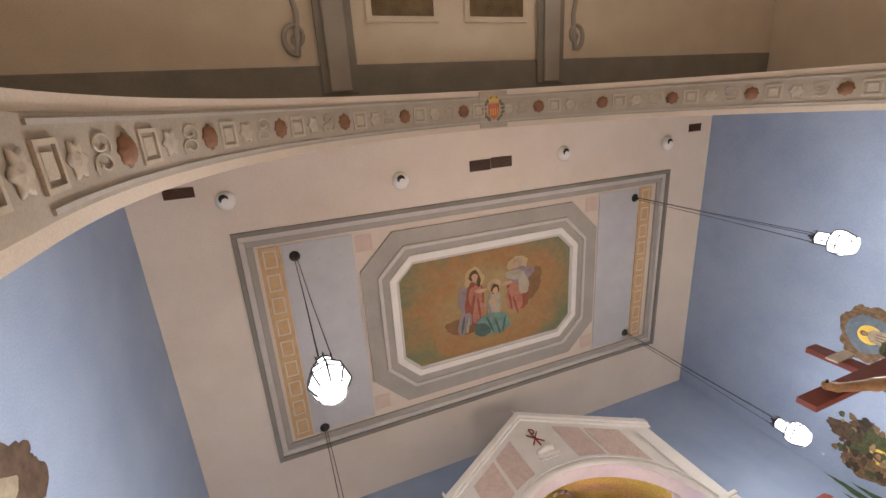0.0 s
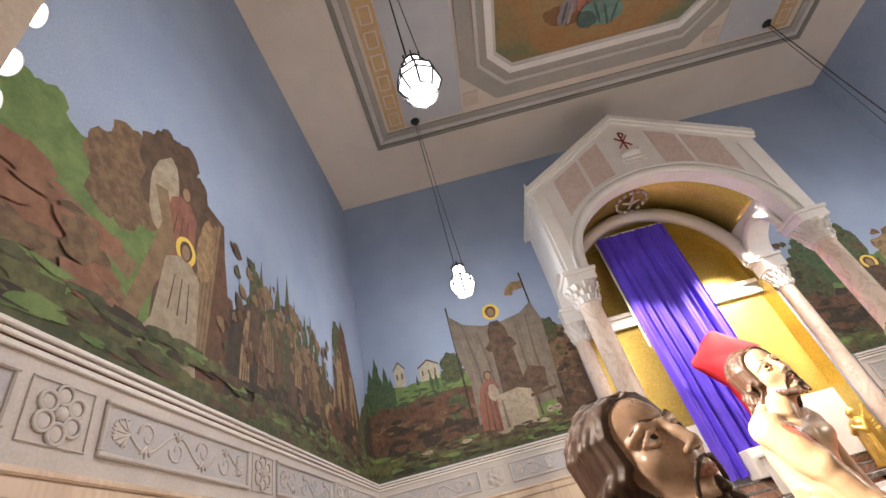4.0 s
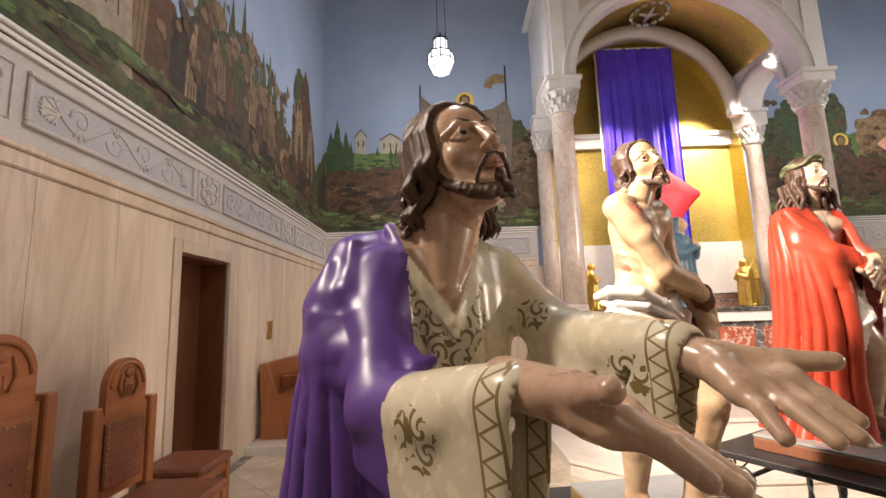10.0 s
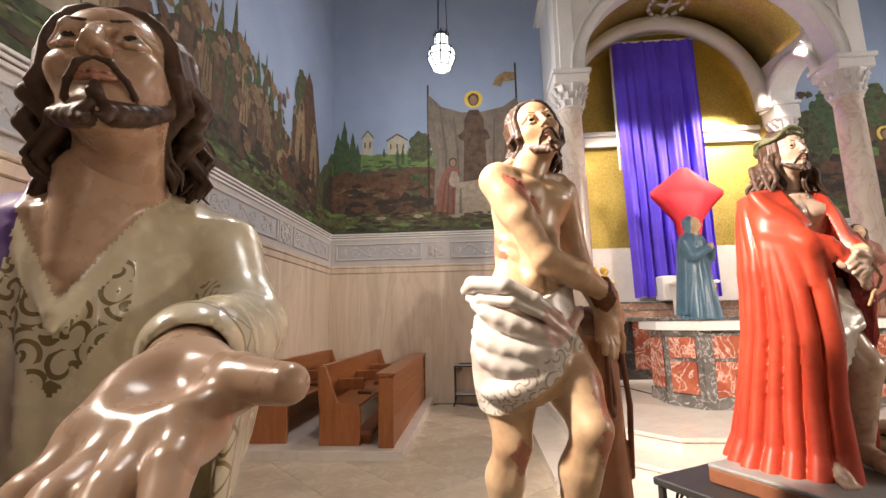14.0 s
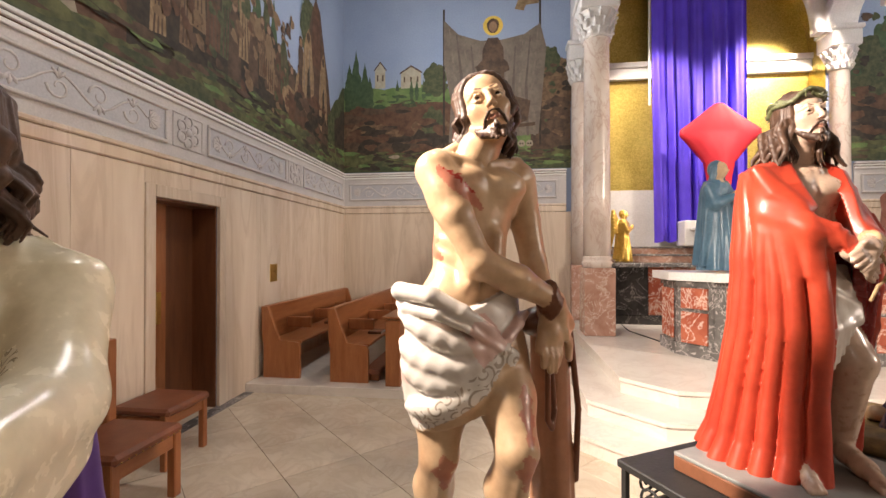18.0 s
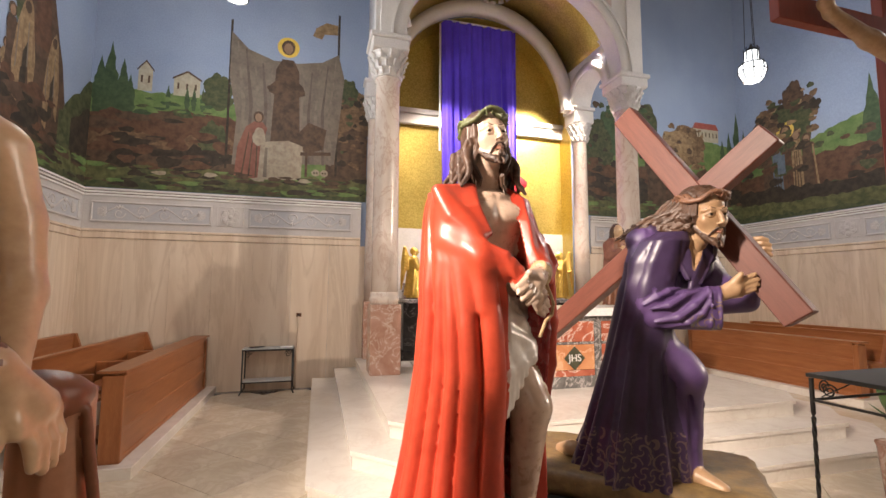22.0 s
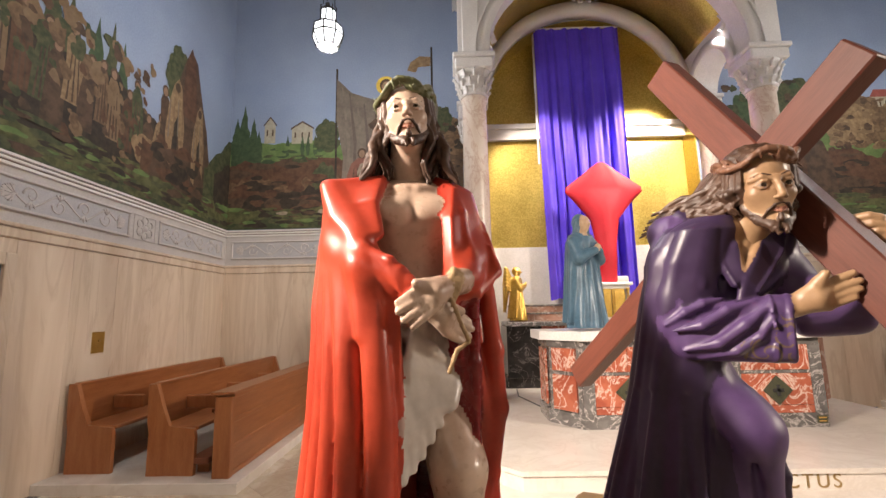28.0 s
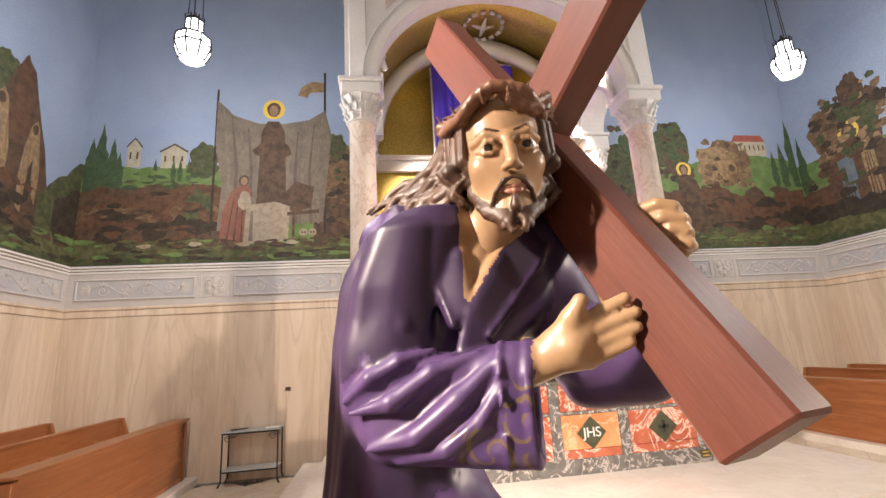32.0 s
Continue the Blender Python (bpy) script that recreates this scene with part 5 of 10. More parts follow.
# west wall; x counts from the corner with the north wall
M = Mural("mural_west", WEST, "painted landscape with robed figures, cypresses and rocks on blue")
M.band(5.9, 7.93, Z0, [4.5, 4.55, 4.55, 4.6, 4.3], "m_hill", 1)
M.bush(7.1, 4.35, 0.34, 0.40, "m_hill", 2)
M.band(6.2, 7.93, Z0, [3.7, 4.0, 4.15, 4.05, 4.1], "m_rust", 3)
M.band(6.0, 7.93, Z0, [3.6, 3.75, 3.7, 3.85, 3.9], "m_brownleaf", 4)
M.bush(6.35, 4.55, 0.42, 0.50, "m_brownleaf", 5)
M.bush(5.85, 4.95, 0.50, 0.62, "m_umber", 6)
M.shape([(5.15, 3.4), (5.9, 3.4), (5.95, 4.6), (5.7, 5.3), (5.45, 5.1), (5.1, 5.05), (5.0, 4.4)], "m_umber")
M.band(4.7, 5.35, Z0, [4.0, 4.3, 4.9, 5.05], "m_hedge", 7, 0.06)
for q in range(5):
    M.shape([(5.22 + 0.05 * q, 3.45), (5.26 + 0.05 * q, 3.45), (5.20 + 0.06 * q, 5.0 - 0.05 * q), (5.15 + 0.06 * q, 5.0 - 0.05 * q)], "m_wood")
M.shape(blob(5.98, 4.75, 0.17, 0.42, 8, 30, 0.04), "m_cream")
M.figure(5.72, 3.9, 5.05, 0.24, "m_redrobe", False, 1)
M.shape(blob(5.35, 4.55, 0.13, 0.36, 9, 30, 0.05), "m_ochre")
M.shape([(6.1, 3.3), (6.2, 3.35), (5.95, 4.45), (6.1, 4.75), (5.95, 4.8), (5.75, 4.3)], "m_wood")
M.figure(5.62, 3.28, 4.45, 0.30, "m_cream", True, 2)
M.shape([(5.3, 3.28), (6.0, 3.28), (5.95, 3.5), (5.8, 3.75), (5.42, 3.7)], "m_cream")
M.shape([(6.15, 3.75), (6.75, 3.95), (6.75, 4.05), (6.1, 3.92)], "m_wood")
for x, z1, w in ((4.45, 5.05, 0.20), (4.28, 5.15, 0.18), (4.05, 4.95, 0.2), (3.85, 5.2, 0.16), (3.57, 5.40, 0.16), (3.35, 5.1, 0.18), (3.0, 5.05, 0.18), (2.78, 5.15, 0.16), (2.6, 5.0, 0.15)):
    M.cypress(x, 3.6, z1, w, "m_leaf" if int(x * 20) % 2 else "m_cypress", int(x * 10))
M.band(1.6, 4.9, Z0, [4.1, 4.3, 4.5, 4.35, 4.5, 4.4, 4.2], "m_dark", 11, 0.06)
rnd = random.Random(4)
for q in range(17):
    x = 4.6 - q * 0.19 + rnd.uniform(-0.05, 0.05)
    z0 = 3.45 + rnd.uniform(0, 0.45)
    M.figure(x, z0, z0 + rnd.uniform(0.75, 1.0), rnd.uniform(0.09, 0.14), ("m_ochre", "m_umber", "m_brownleaf", "m_wood", "m_hedge", "m_leaf", "m_umber")[q % 7], False, q, rnd.uniform(-0.05, 0.05))
for q in range(12):
    x = 4.4 - q * 0.13
    M.shape(blob(x, 4.35 + 0.45 * rnd.random(), 0.10, 0.14, q, 18, 0.12), ("m_leaf", "m_brownleaf", "m_wood")[q % 3])
M.shape(blob(2.15, 3.78, 0.22, 0.2, 31, 24, 0.08), "m_ochre")
M.bush(1.55, 5.1, 0.30, 0.52, "m_leaf", 12, 9)
M.band(0.0, 2.2, Z0, [4.15, 4.1, 4.05, 4.0, 3.9], "m_hedge", 17, 0.05)
# a dark trunk with two pale hooded cloaks in front of it
M.shape([(0.45, 3.45), (2.05, 3.45), (1.92, 4.0), (1.80, 4.4), (1.68, 4.75), (1.55, 5.05), (1.44, 5.4), (1.30, 5.72), (1.12, 5.58), (1.02, 5.25), (0.90, 4.9), (0.78, 4.6), (0.66, 4.1)], "m_umber")
M.shape([(1.05, 4.6), (1.45, 4.6), (1.40, 5.5), (1.28, 5.75), (1.16, 5.5)], "m_hedge")
for x, w, top, low in ((1.55, 0.24, 5.10, 3.75), (0.98, 0.19, 4.95, 3.62)):
    h = top - low
    M.shape([(x - w * 0.55, top - h * 0.30), (x - w * 0.35, top - h * 0.08), (x, top), (x + w * 0.40, top - h * 0.10), (x + w * 0.75, top - h * 0.32), (x + w * 0.95, top - h * 0.65), (x + w * 0.8, low + h * 0.05), (x + w * 0.35, low), (x + w * 0.25, top - h * 0.55), (x - w * 0.1, top - h * 0.42), (x - w * 0.35, low + h * 0.22), (x - w * 0.75, low + h * 0.12), (x - w * 0.8, top - h * 0.55)], "m_ochre")
    M.shape(blob(x + w * 0.05, top - h * 0.11, w * 0.26, h * 0.055, 3, 18, 0.03), "m_umber")
    M.shape([(x - w * 0.1, top - h * 0.42), (x + w * 0.25, top - h * 0.55), (x + w * 0.3, low + h * 0.1), (x - w * 0.2, low + h * 0.15)], "m_dark")
    for q in range(4):
        f = q / 3
        M.shape([(x - w * 0.5 + w * 1.1 * f, top - h * (0.22 + 0.08 * f)), (x - w * 0.42 + w * 1.1 * f, top - h * (0.21 + 0.08 * f)), (x - w * 0.58 + w * 1.3 * f, top - h * (0.62 + 0.1 * f)), (x - w * 0.68 + w * 1.3 * f, top - h * (0.60 + 0.1 * f))], ("m_wood", "m_lift")[q % 2])
M.dabs(2.1, 5.1, 3.45, 4.95, ("m_umber", "m_brownleaf", "m_leaf", "m_wood", "m_hedge"), 110, 91, 0.10, 0.7, 0.3)
M.dabs(0.1, 1.9, 3.5, 4.1, ("m_umber", "m_hedge", "m_dark"), 40, 92, 0.12, 1.5)
M.dabs(6.3, 7.9, 3.5, 4.1, ("m_brownleaf", "m_rust", "m_rust"), 26, 93, 0.13, 1.5)
M.band(0.0, 0.8, Z0, [4.75, 4.4, 4.0], "m_leaf", 13)
M.band(0.0, 0.5, Z0, [4.3, 4.0], "m_dark", 14)
M.band(0.0, 7.93, Z0, [3.55, 3.42, 3.5, 3.36, 3.45, 3.3, 3.36, 3.5, 3.6], "m_grass", 15)
M.band(0.0, 7.93, Z0, [3.25, 3.2, 3.28, 3.2, 3.25, 3.18], "m_leaf", 16)
M.dabs(0.0, 7.9, Z0 + 0.05, 3.52, ("m_grass", "m_leaf", "m_hill", "m_umber", "m_dark"), 190, 94, 0.055, 3.2)
M.done()
# north wall, west half
M = Mural("mural_north_a", NORTH_A, "painted hills with villas and a robed figure before a hung cloth")
M.band(0.0, 4.2, Z0, [4.75, 4.7, 4.72, 4.55, 4.6, 4.6], "m_hill", 21)
for x, z1, w in ((0.12, 5.2, 0.14), (0.25, 5.45, 0.15), (0.42, 5.2, 0.14), (0.52, 4.95, 0.1)):
    M.cypress(x, 4.2, z1, w, "m_cypress", int(x * 50))
M.villa(0.62, 0.82, 4.70, 5.20, "m_wall", "m_wall")
M.villa(1.12, 1.50, 4.68, 5.10, "m_wall", "m_wall")
for x in (1.05, 1.32, 1.42, 1.55):
    M.cypress(x, 4.45, 4.85, 0.05, "m_cypress", int(x * 30))
M.bush(1.78, 4.80, 0.26, 0.34, "m_leaf", 22)
M.band(0.0, 2.2, Z0, [4.25, 4.3, 4.42, 4.40, 4.35], "m_hedge", 23, 0.04)
M.band(0.0, 2.2, Z0, [3.95, 4.05, 3.9, 4.1, 4.0], "m_brownleaf", 24, 0.05)
M.bush(3.95, 4.55, 0.32, 0.62, "m_brownleaf", 25, 9)
M.bush(3.85, 5.05, 0.20, 0.28, "m_leaf", 26)
M.band(3.5, 4.2, Z0, [4.2, 4.4, 4.4], "m_umber", 27, 0.05)
M.band(0.0, 2.1, Z0, [3.80, 3.92, 3.78, 3.88, 3.80], "m_dark", 31, 0.05)
M.bush(1.72, 4.0, 0.24, 0.34, "m_leaf", 28)
M.dabs(0.1, 2.0, 3.5, 4.32, ("m_hedge", "m_umber", "m_hedge", "m_dark"), 46, 95, 0.11, 2.0)
M.dabs(0.7, 1.7, 4.35, 4.65, ("m_hill", "m_leaf", "m_cypress"), 26, 96, 0.05, 2.2)
M.dabs(3.7, 4.15, 3.6, 5.0, ("m_brownleaf", "m_umber", "m_leaf", "m_dark"), 40, 97, 0.07, 1.0)
for x, z1 in ((1.93, 6.10), (3.67, 6.48)):
    M.shape([(x - 0.018, 3.55), (x + 0.018, 3.55), (x + 0.018, z1), (x - 0.018, z1)], "m_dark")
M.shape([(1.93, 5.90), (2.2, 5.62), (2.6, 5.48), (3.0, 5.48), (3.4, 5.56), (3.67, 5.74), (3.78, 5.3), (3.72, 4.6), (3.64, 3.75), (2.02, 3.62), (2.06, 4.4), (1.93, 5.1)], "m_cloth")
for q in range(13):
    u = q / 12
    xt, xb = 2.02 + 1.60 * u, 2.10 + 1.45 * u
    zt = 5.80 - 0.42 * math.sin(math.pi * u) - 0.12 * u
    mx = xt * 0.45 + 2.83 * 0.1 + xb * 0.45
    M.shape([(xb, 3.72), (xb + 0.045, 3.72), (mx + 0.05, 4.7), (xt + 0.022, zt - 0.06), (xt, zt - 0.06), (mx, 4.6)], "m_fold" if q % 2 else "m_lift")
M.shape([(3.65, 6.28), (3.45, 6.30), (3.28, 6.18), (3.22, 6.02), (3.38, 5.98), (3.42, 6.08), (3.65, 6.10)], "m_ochre")
M.figure(2.83, 3.62, 5.86, 0.25, "m_umber", True, 3)
M.shape(blob(2.83, 5.0, 0.30, 0.16, 33, 26, 0.05), "m_umber")
M.figure(2.28, 3.42, 4.55, 0.22, "m_redrobe", False, 4, 0.12)
M.shape(blob(2.42, 4.12, 0.10, 0.16, 34, 22, 0.05), "m_cream")
M.shape([(3.0, 4.2), (3.2, 4.45), (3.5, 4.35), (3.45, 4.0), (3.2, 3.9), (3.05, 4.0)], "m_umber")
M.shape([(2.42, 3.40), (3.10, 3.44), (3.12, 4.02), (2.88, 4.10), (2.45, 4.04)], "m_cream")
M.shape([(2.50, 3.45), (2.56, 3.45), (2.56, 3.95), (2.52, 3.95)], "m_cloth")
M.shape([(3.08, 3.86), (3.58, 3.90), (3.58, 3.96), (3.08, 3.92)], "m_umber")
M.shape([(3.16, 3.5), (3.20, 3.5), (3.20, 3.88), (3.16, 3.88)], "m_umber")
for x in (3.34, 3.48):
    M.shape(blob(x, 3.58, 0.065, 0.06, 5, 20, 0.03), "m_cream")
    for e in (-0.025, 0.02):
        M.shape(blob(x + e, 3.58, 0.014, 0.016, 5, 10, 0.0), "m_dark")
M.band(0.0, 4.2, Z0, [3.5, 3.42, 3.5, 3.38, 3.42, 3.5], "m_grass", 29)
M.band(0.0, 4.2, Z0, [3.22, 3.3, 3.2, 3.26, 3.2], "m_leaf", 30)
M.dabs(0.0, 4.15, Z0 + 0.05, 3.50, ("m_grass", "m_leaf", "m_hill", "m_umber", "m_dark"), 110, 98, 0.05, 3.2)
for q in range(12):
    M.shape(blob(1.0 + 0.24 * q, 3.40 + 0.02 * (q % 2), 0.10, 0.035, q, 16, 0.1), "m_umber" if q % 3 else "m_cream")
M.done()
# north wall, east half; x counts from the east corner
M = Mural("mural_north_b", NORTH_B, "painted autumn trees, a villa and a kneeling robed figure")
M.band(0.0, 4.2, Z0, [4.85, 4.95, 4.8, 4.7, 4.6], "m_hill", 41)
M.cypress(0.06, 4.3, 5.75, 0.16, "m_cypress", 1)
M.cypress(0.30, 4.3, 5.25, 0.12, "m_cypress", 2)
M.cypress(0.50, 4.3, 5.05, 0.10, "m_cypress", 3)
M.villa(0.60, 1.30, 4.95, 5.38)
M.bush(1.55, 4.80, 0.62, 0.50, "m_brownleaf", 42, 11)
M.bush(1.75, 4.75, 0.42, 0.42, "m_ochre", 43, 9)
M.bush(2.65, 5.10, 0.42, 0.60, "m_leaf", 44, 9)
M.shape([(2.5, 3.5), (2.72, 3.5), (2.62, 4.4), (2.9, 4.9), (2.8, 5.0), (2.5, 4.5)], "m_umber")
M.bush(3.35, 4.95, 0.45, 0.65, "m_cypress", 45, 9)
M.bush(3.8, 4.6, 0.40, 0.60, "m_leaf", 46, 9)
M.band(0.0, 4.2, Z0, [4.25, 4.1, 4.3, 4.2, 4.2], "m_hedge", 47, 0.05)
M.band(0.0, 4.2, Z0, [3.9, 3.7, 3.85, 3.95, 4.05], "m_dark", 48, 0.05)
M.dabs(0.0, 4.15, 3.5, 4.3, ("m_hedge", "m_umber", "m_hedge", "m_dark"), 70, 99, 0.11, 1.9)
M.dabs(1.05, 2.15, 4.3, 5.25, ("m_ochre", "m_brownleaf", "m_umber", "m_wood"), 70, 100, 0.075, 1.0)
M.dabs(2.3, 4.1, 4.4, 5.6, ("m_leaf", "m_cypress", "m_dark", "m_umber"), 70, 101, 0.08, 1.0)
M.figure(2.35, 3.45, 4.75, 0.26, "m_umber", True, 5, 0.12)
M.band(0.0, 4.2, Z0, [3.55, 3.45, 3.5, 3.42, 3.5], "m_grass", 49)
M.band(0.0, 4.2, Z0, [3.25, 3.2, 3.28, 3.2], "m_leaf", 50)
M.dabs(0.0, 4.15, Z0 + 0.05, 3.50, ("m_grass", "m_leaf", "m_hill", "m_umber"), 100, 102, 0.05, 3.2)
M.done()
# east wall
M = Mural("mural_east", EAST, "painted rocks and trees with robed figures and a framed medallion")
M.band(0.0, 7.93, Z0, [4.7, 4.6, 4.85, 4.8, 4.6, 4.5, 4.6], "m_hill", 61)
M.cypress(0.12, 4.0, 5.3, 0.12, "m_cypress", 1)
M.bush(1.05, 5.0, 0.62, 0.62, "m_leaf", 62, 11)
M.bush(1.25, 5.6, 0.22, 0.36, "m_umber", 63, 7)
M.bush(0.65, 5.1, 0.30, 0.45, "m_brownleaf", 64, 8)
M.cypress(2.55, 3.9, 5.5, 0.18, "m_cypress", 4)
M.cypress(2.8, 3.9, 5.2, 0.16, "m_leaf", 5)
M.band(0.0, 7.93, Z0, [4.1, 4.3, 4.2, 4.2, 4.3, 4.1], "m_hedge", 65, 0.05)
M.bush(3.6, 4.8, 0.7, 0.7, "m_brownleaf", 66, 11)
M.bush(3.55, 5.6, 0.62, 0.58, "m_brownleaf", 67, 11)
M.shape(blob(3.55, 5.62, 0.40, 0.38, 68, 36, 0.03), "m_blue")
M.shape(blob(3.55, 5.60, 0.20, 0.20, 69, 30, 0.0), "halo_gold")
M.figure(3.55, 5.0, 5.75, 0.18, "m_cream", False, 6)
for q in range(5):
    M.figure(1.45 - 0.2 * q, 3.5, 4.75 + 0.15 * (q % 3), 0.12, ("m_umber", "m_ochre", "m_hedge", "m_blue", "m_umber")[q], q == 2, q)
M.dabs(0.0, 7.9, 3.5, 4.6, ("m_umber", "m_leaf", "m_hedge", "m_dark"), 120, 103, 0.12, 1.3)
M.dabs(0.5, 1.7, 4.5, 5.7, ("m_leaf", "m_umber", "m_brownleaf", "m_dark", "m_ochre"), 80, 104, 0.09, 1.0)
M.shape([(0.86, 4.05), (1.02, 4.05), (1.02, 4.45), (0.86, 4.45)], "m_blue")
M.shape([(1.62, 3.5), (1.66, 3.5), (1.58, 4.5), (1.55, 4.5)], "m_ochre")
for q in range(9):
    M.bush(4.6 + 0.38 * q, 4.5 + 0.2 * (q % 3), 0.35, 0.5, ("m_leaf", "m_brownleaf", "m_cypress")[q % 3], 70 + q, 7)
M.band(0.0, 7.93, Z0, [3.8, 3.7, 3.9, 3.75, 3.85], "m_dark", 80, 0.05)
M.band(0.0, 7.93, Z0, [3.5, 3.42, 3.5, 3.38, 3.5], "m_grass", 81)
M.band(0.0, 7.93, Z0, [3.25, 3.2, 3.28, 3.2], "m_leaf", 82)
M.done()


# ---- statues: solid shapes melted together on a grid, each one mesh ----
class Sculpt:
    def __init__(self, lo, hi, h):
        self.lo, self.h = np.array(lo, np.float32), h
        self.n = [int((b - a) / h) + 2 for a, b in zip(lo, hi)]
        self.d = np.full(self.n, 1.0, np.float32)
        self.m = np.zeros(self.n, np.int8)
        self.names, self.paint, self.spin = [], [], 0.0

    def spun(self, p):
        c, n = math.cos(self.spin), math.sin(self.spin)
        return (p[0] * c - p[1] * n, p[0] * n + p[1] * c, p[2])

    def idx(self, mat):
        if mat not in self.names:
            self.names.append(mat)
        return self.names.index(mat)

    def add(self, fn, lo, hi, mat, k=0.0, cut=False):
        pad = k + 3 * self.h
        a = [max(0, int((l - pad - o) / self.h)) for l, o in zip(lo, self.lo)]
        b = [min(n, int((u + pad - o) / self.h) + 2) for u, o, n in zip(hi, self.lo, self.n)]
        if any(p >= q for p, q in zip(a, b)):
            return self
        s = tuple(slice(p, q) for p, q in zip(a, b))
        X, Y, Z = np.meshgrid(*[self.lo[i] + self.h * np.arange(a[i], b[i], dtype=np.float32) for i in range(3)], indexing="ij", sparse=True)
        e, d = fn(X, Y, Z).astype(np.float32), self.d[s]
        if cut:
            t = np.clip(0.5 - 0.5 * (d + e) / max(k, 1e-6), 0, 1)
            self.d[s] = d + (-e - d) * t + k * t * (1 - t)
            return self
        self.m[s] = np.where(e < d, self.idx(mat), self.m[s])
        if k > 0:
            t = np.clip(0.5 + 0.5 * (d - e) / k, 0, 1)
            self.d[s] = d + (e - d) * t - k * t * (1 - t)
        else:
            self.d[s] = np.minimum(d, e)
        return self

    def ball(self, c, r, mat, k=0.01, rot=None, cut=False):
        r = np.array([r] * 3 if isinstance(r, (int, float)) else r, float)
        R = np.array(rot if rot is not None else Matrix.Identity(3))
        big, c = float(max(r)), self.spun(c)
        if self.spin:
            R = np.array(Matrix.Rotation(self.spin, 3, 'Z')) @ R

        def fn(X, Y, Z):
            x, y, z = X - c[0], Y - c[1], Z - c[2]
            q = [(R[0][i] * x + R[1][i] * y + R[2][i] * z) / r[i] for i in range(3)]
            k0 = np.sqrt(q[0] ** 2 + q[1] ** 2 + q[2] ** 2)
            k1 = np.sqrt((q[0] / r[0]) ** 2 + (q[1] / r[1]) ** 2 + (q[2] / r[2]) ** 2)
            return k0 * (k0 - 1) / np.maximum(k1, 1e-6)
        return self.add(fn, [v - big for v in c], [v + big for v in c], mat, k, cut)

    def limb(self, a, b, ra, rb, mat, k=0.01, cut=False):
        a, b = np.array(self.spun(a), float), np.array(self.spun(b), float)
        ab = b - a
        L = float(ab @ ab) + 1e-9
        big = max(ra, rb)

        def fn(X, Y, Z):
            x, y, z = X - a[0], Y - a[1], Z - a[2]
            t = np.clip((x * ab[0] + y * ab[1] + z * ab[2]) / L, 0, 1)
            return np.sqrt((x - t * ab[0]) ** 2 + (y - t * ab[1]) ** 2 + (z - t * ab[2]) ** 2) - (ra + (rb - ra) * t)
        return self.add(fn, np.minimum(a, b) - big, np.maximum(a, b) + big, mat, k, cut)

    def path(self, pts, radii, mat, k=0.01):
        if isinstance(radii, (int, float)):
            radii = [radii] * len(pts)
        for i in range(len(pts) - 1):
            self.limb(pts[i], pts[i + 1], radii[i], radii[i + 1], mat, k)
        return self

    def groove(self, pts, radii, k=0.010):
        """A valley between two folds, pressed into the surface."""
        for i in range(len(pts) - 1):
            self.limb(pts[i], pts[i + 1], radii[i], radii[i + 1], self.names[0], k, cut=True)
        return self

    def drape(self, levels, mat, k=0.01, folds=14, amp=(0.02, 0.12), twist=0.0, seed=0, shell=0.0, gap=None, tilt=0.0, sharp=0.8):
        """Cloth hung round an axis. levels: (z, cx, cy, rx, ry), top first. gap: (z, from, to) degrees left open, 0 in front."""
        lv = np.array(sorted(levels), float)
        z0, z1 = lv[0, 0], lv[-1, 0]
        rnd = random.Random(seed)
        ph = [rnd.uniform(0, 6.28) for _ in range(5)]

        def fn(X, Y, Z):
            Zt = Z + tilt * X
            cx, cy, rx, ry = [np.interp(Zt, lv[:, 0], lv[:, i]) for i in (1, 2, 3, 4)]
            x, y = (X - cx) / rx, (Y - cy) / ry
            th, rho = np.arctan2(x, -y), np.sqrt(x * x + y * y)
            f = np.clip((z1 - Zt) / (z1 - z0), 0, 1)
            u = folds * th + ph[0] + twist * f + 0.9 * np.sin(2 * th + ph[1]) + 0.5 * np.sin(3 * th + ph[2] + 2 * f)
            w = np.sin(u) + 0.45 * np.sin(1.7 * u + ph[3] + 1.5 * f)
            w = np.sign(w) * np.abs(w) ** sharp
            R = 1 + (amp[0] + (amp[1] - amp[0]) * f) * w
            rr = np.minimum(rx, ry)
            d = (rho - R) * rr * 0.75
            if shell:
                d = np.abs(d) - shell
            d = np.maximum(d, np.maximum(z0 - Zt, Zt - z1))
            if gap is not None:
                gp = np.array(sorted(gap), float)
                lo, hi = np.radians(np.interp(Zt, gp[:, 0], gp[:, 1])), np.radians(np.interp(Zt, gp[:, 0], gp[:, 2]))
                d = np.maximum(d, np.minimum(th - lo, hi - th) * rr * rho)
            return d
        m = 1 + abs(amp[0]) * 1.6 + abs(amp[1]) * 1.6
        tz = abs(tilt) * 0.4
        lo = [min(lv[:, 1] - lv[:, 3] * m), min(lv[:, 2] - lv[:, 4] * m), z0 - tz]
        hi = [max(lv[:, 1] + lv[:, 3] * m), max(lv[:, 2] + lv[:, 4] * m), z1 + tz]
        return self.add(fn, lo, hi, mat, k)

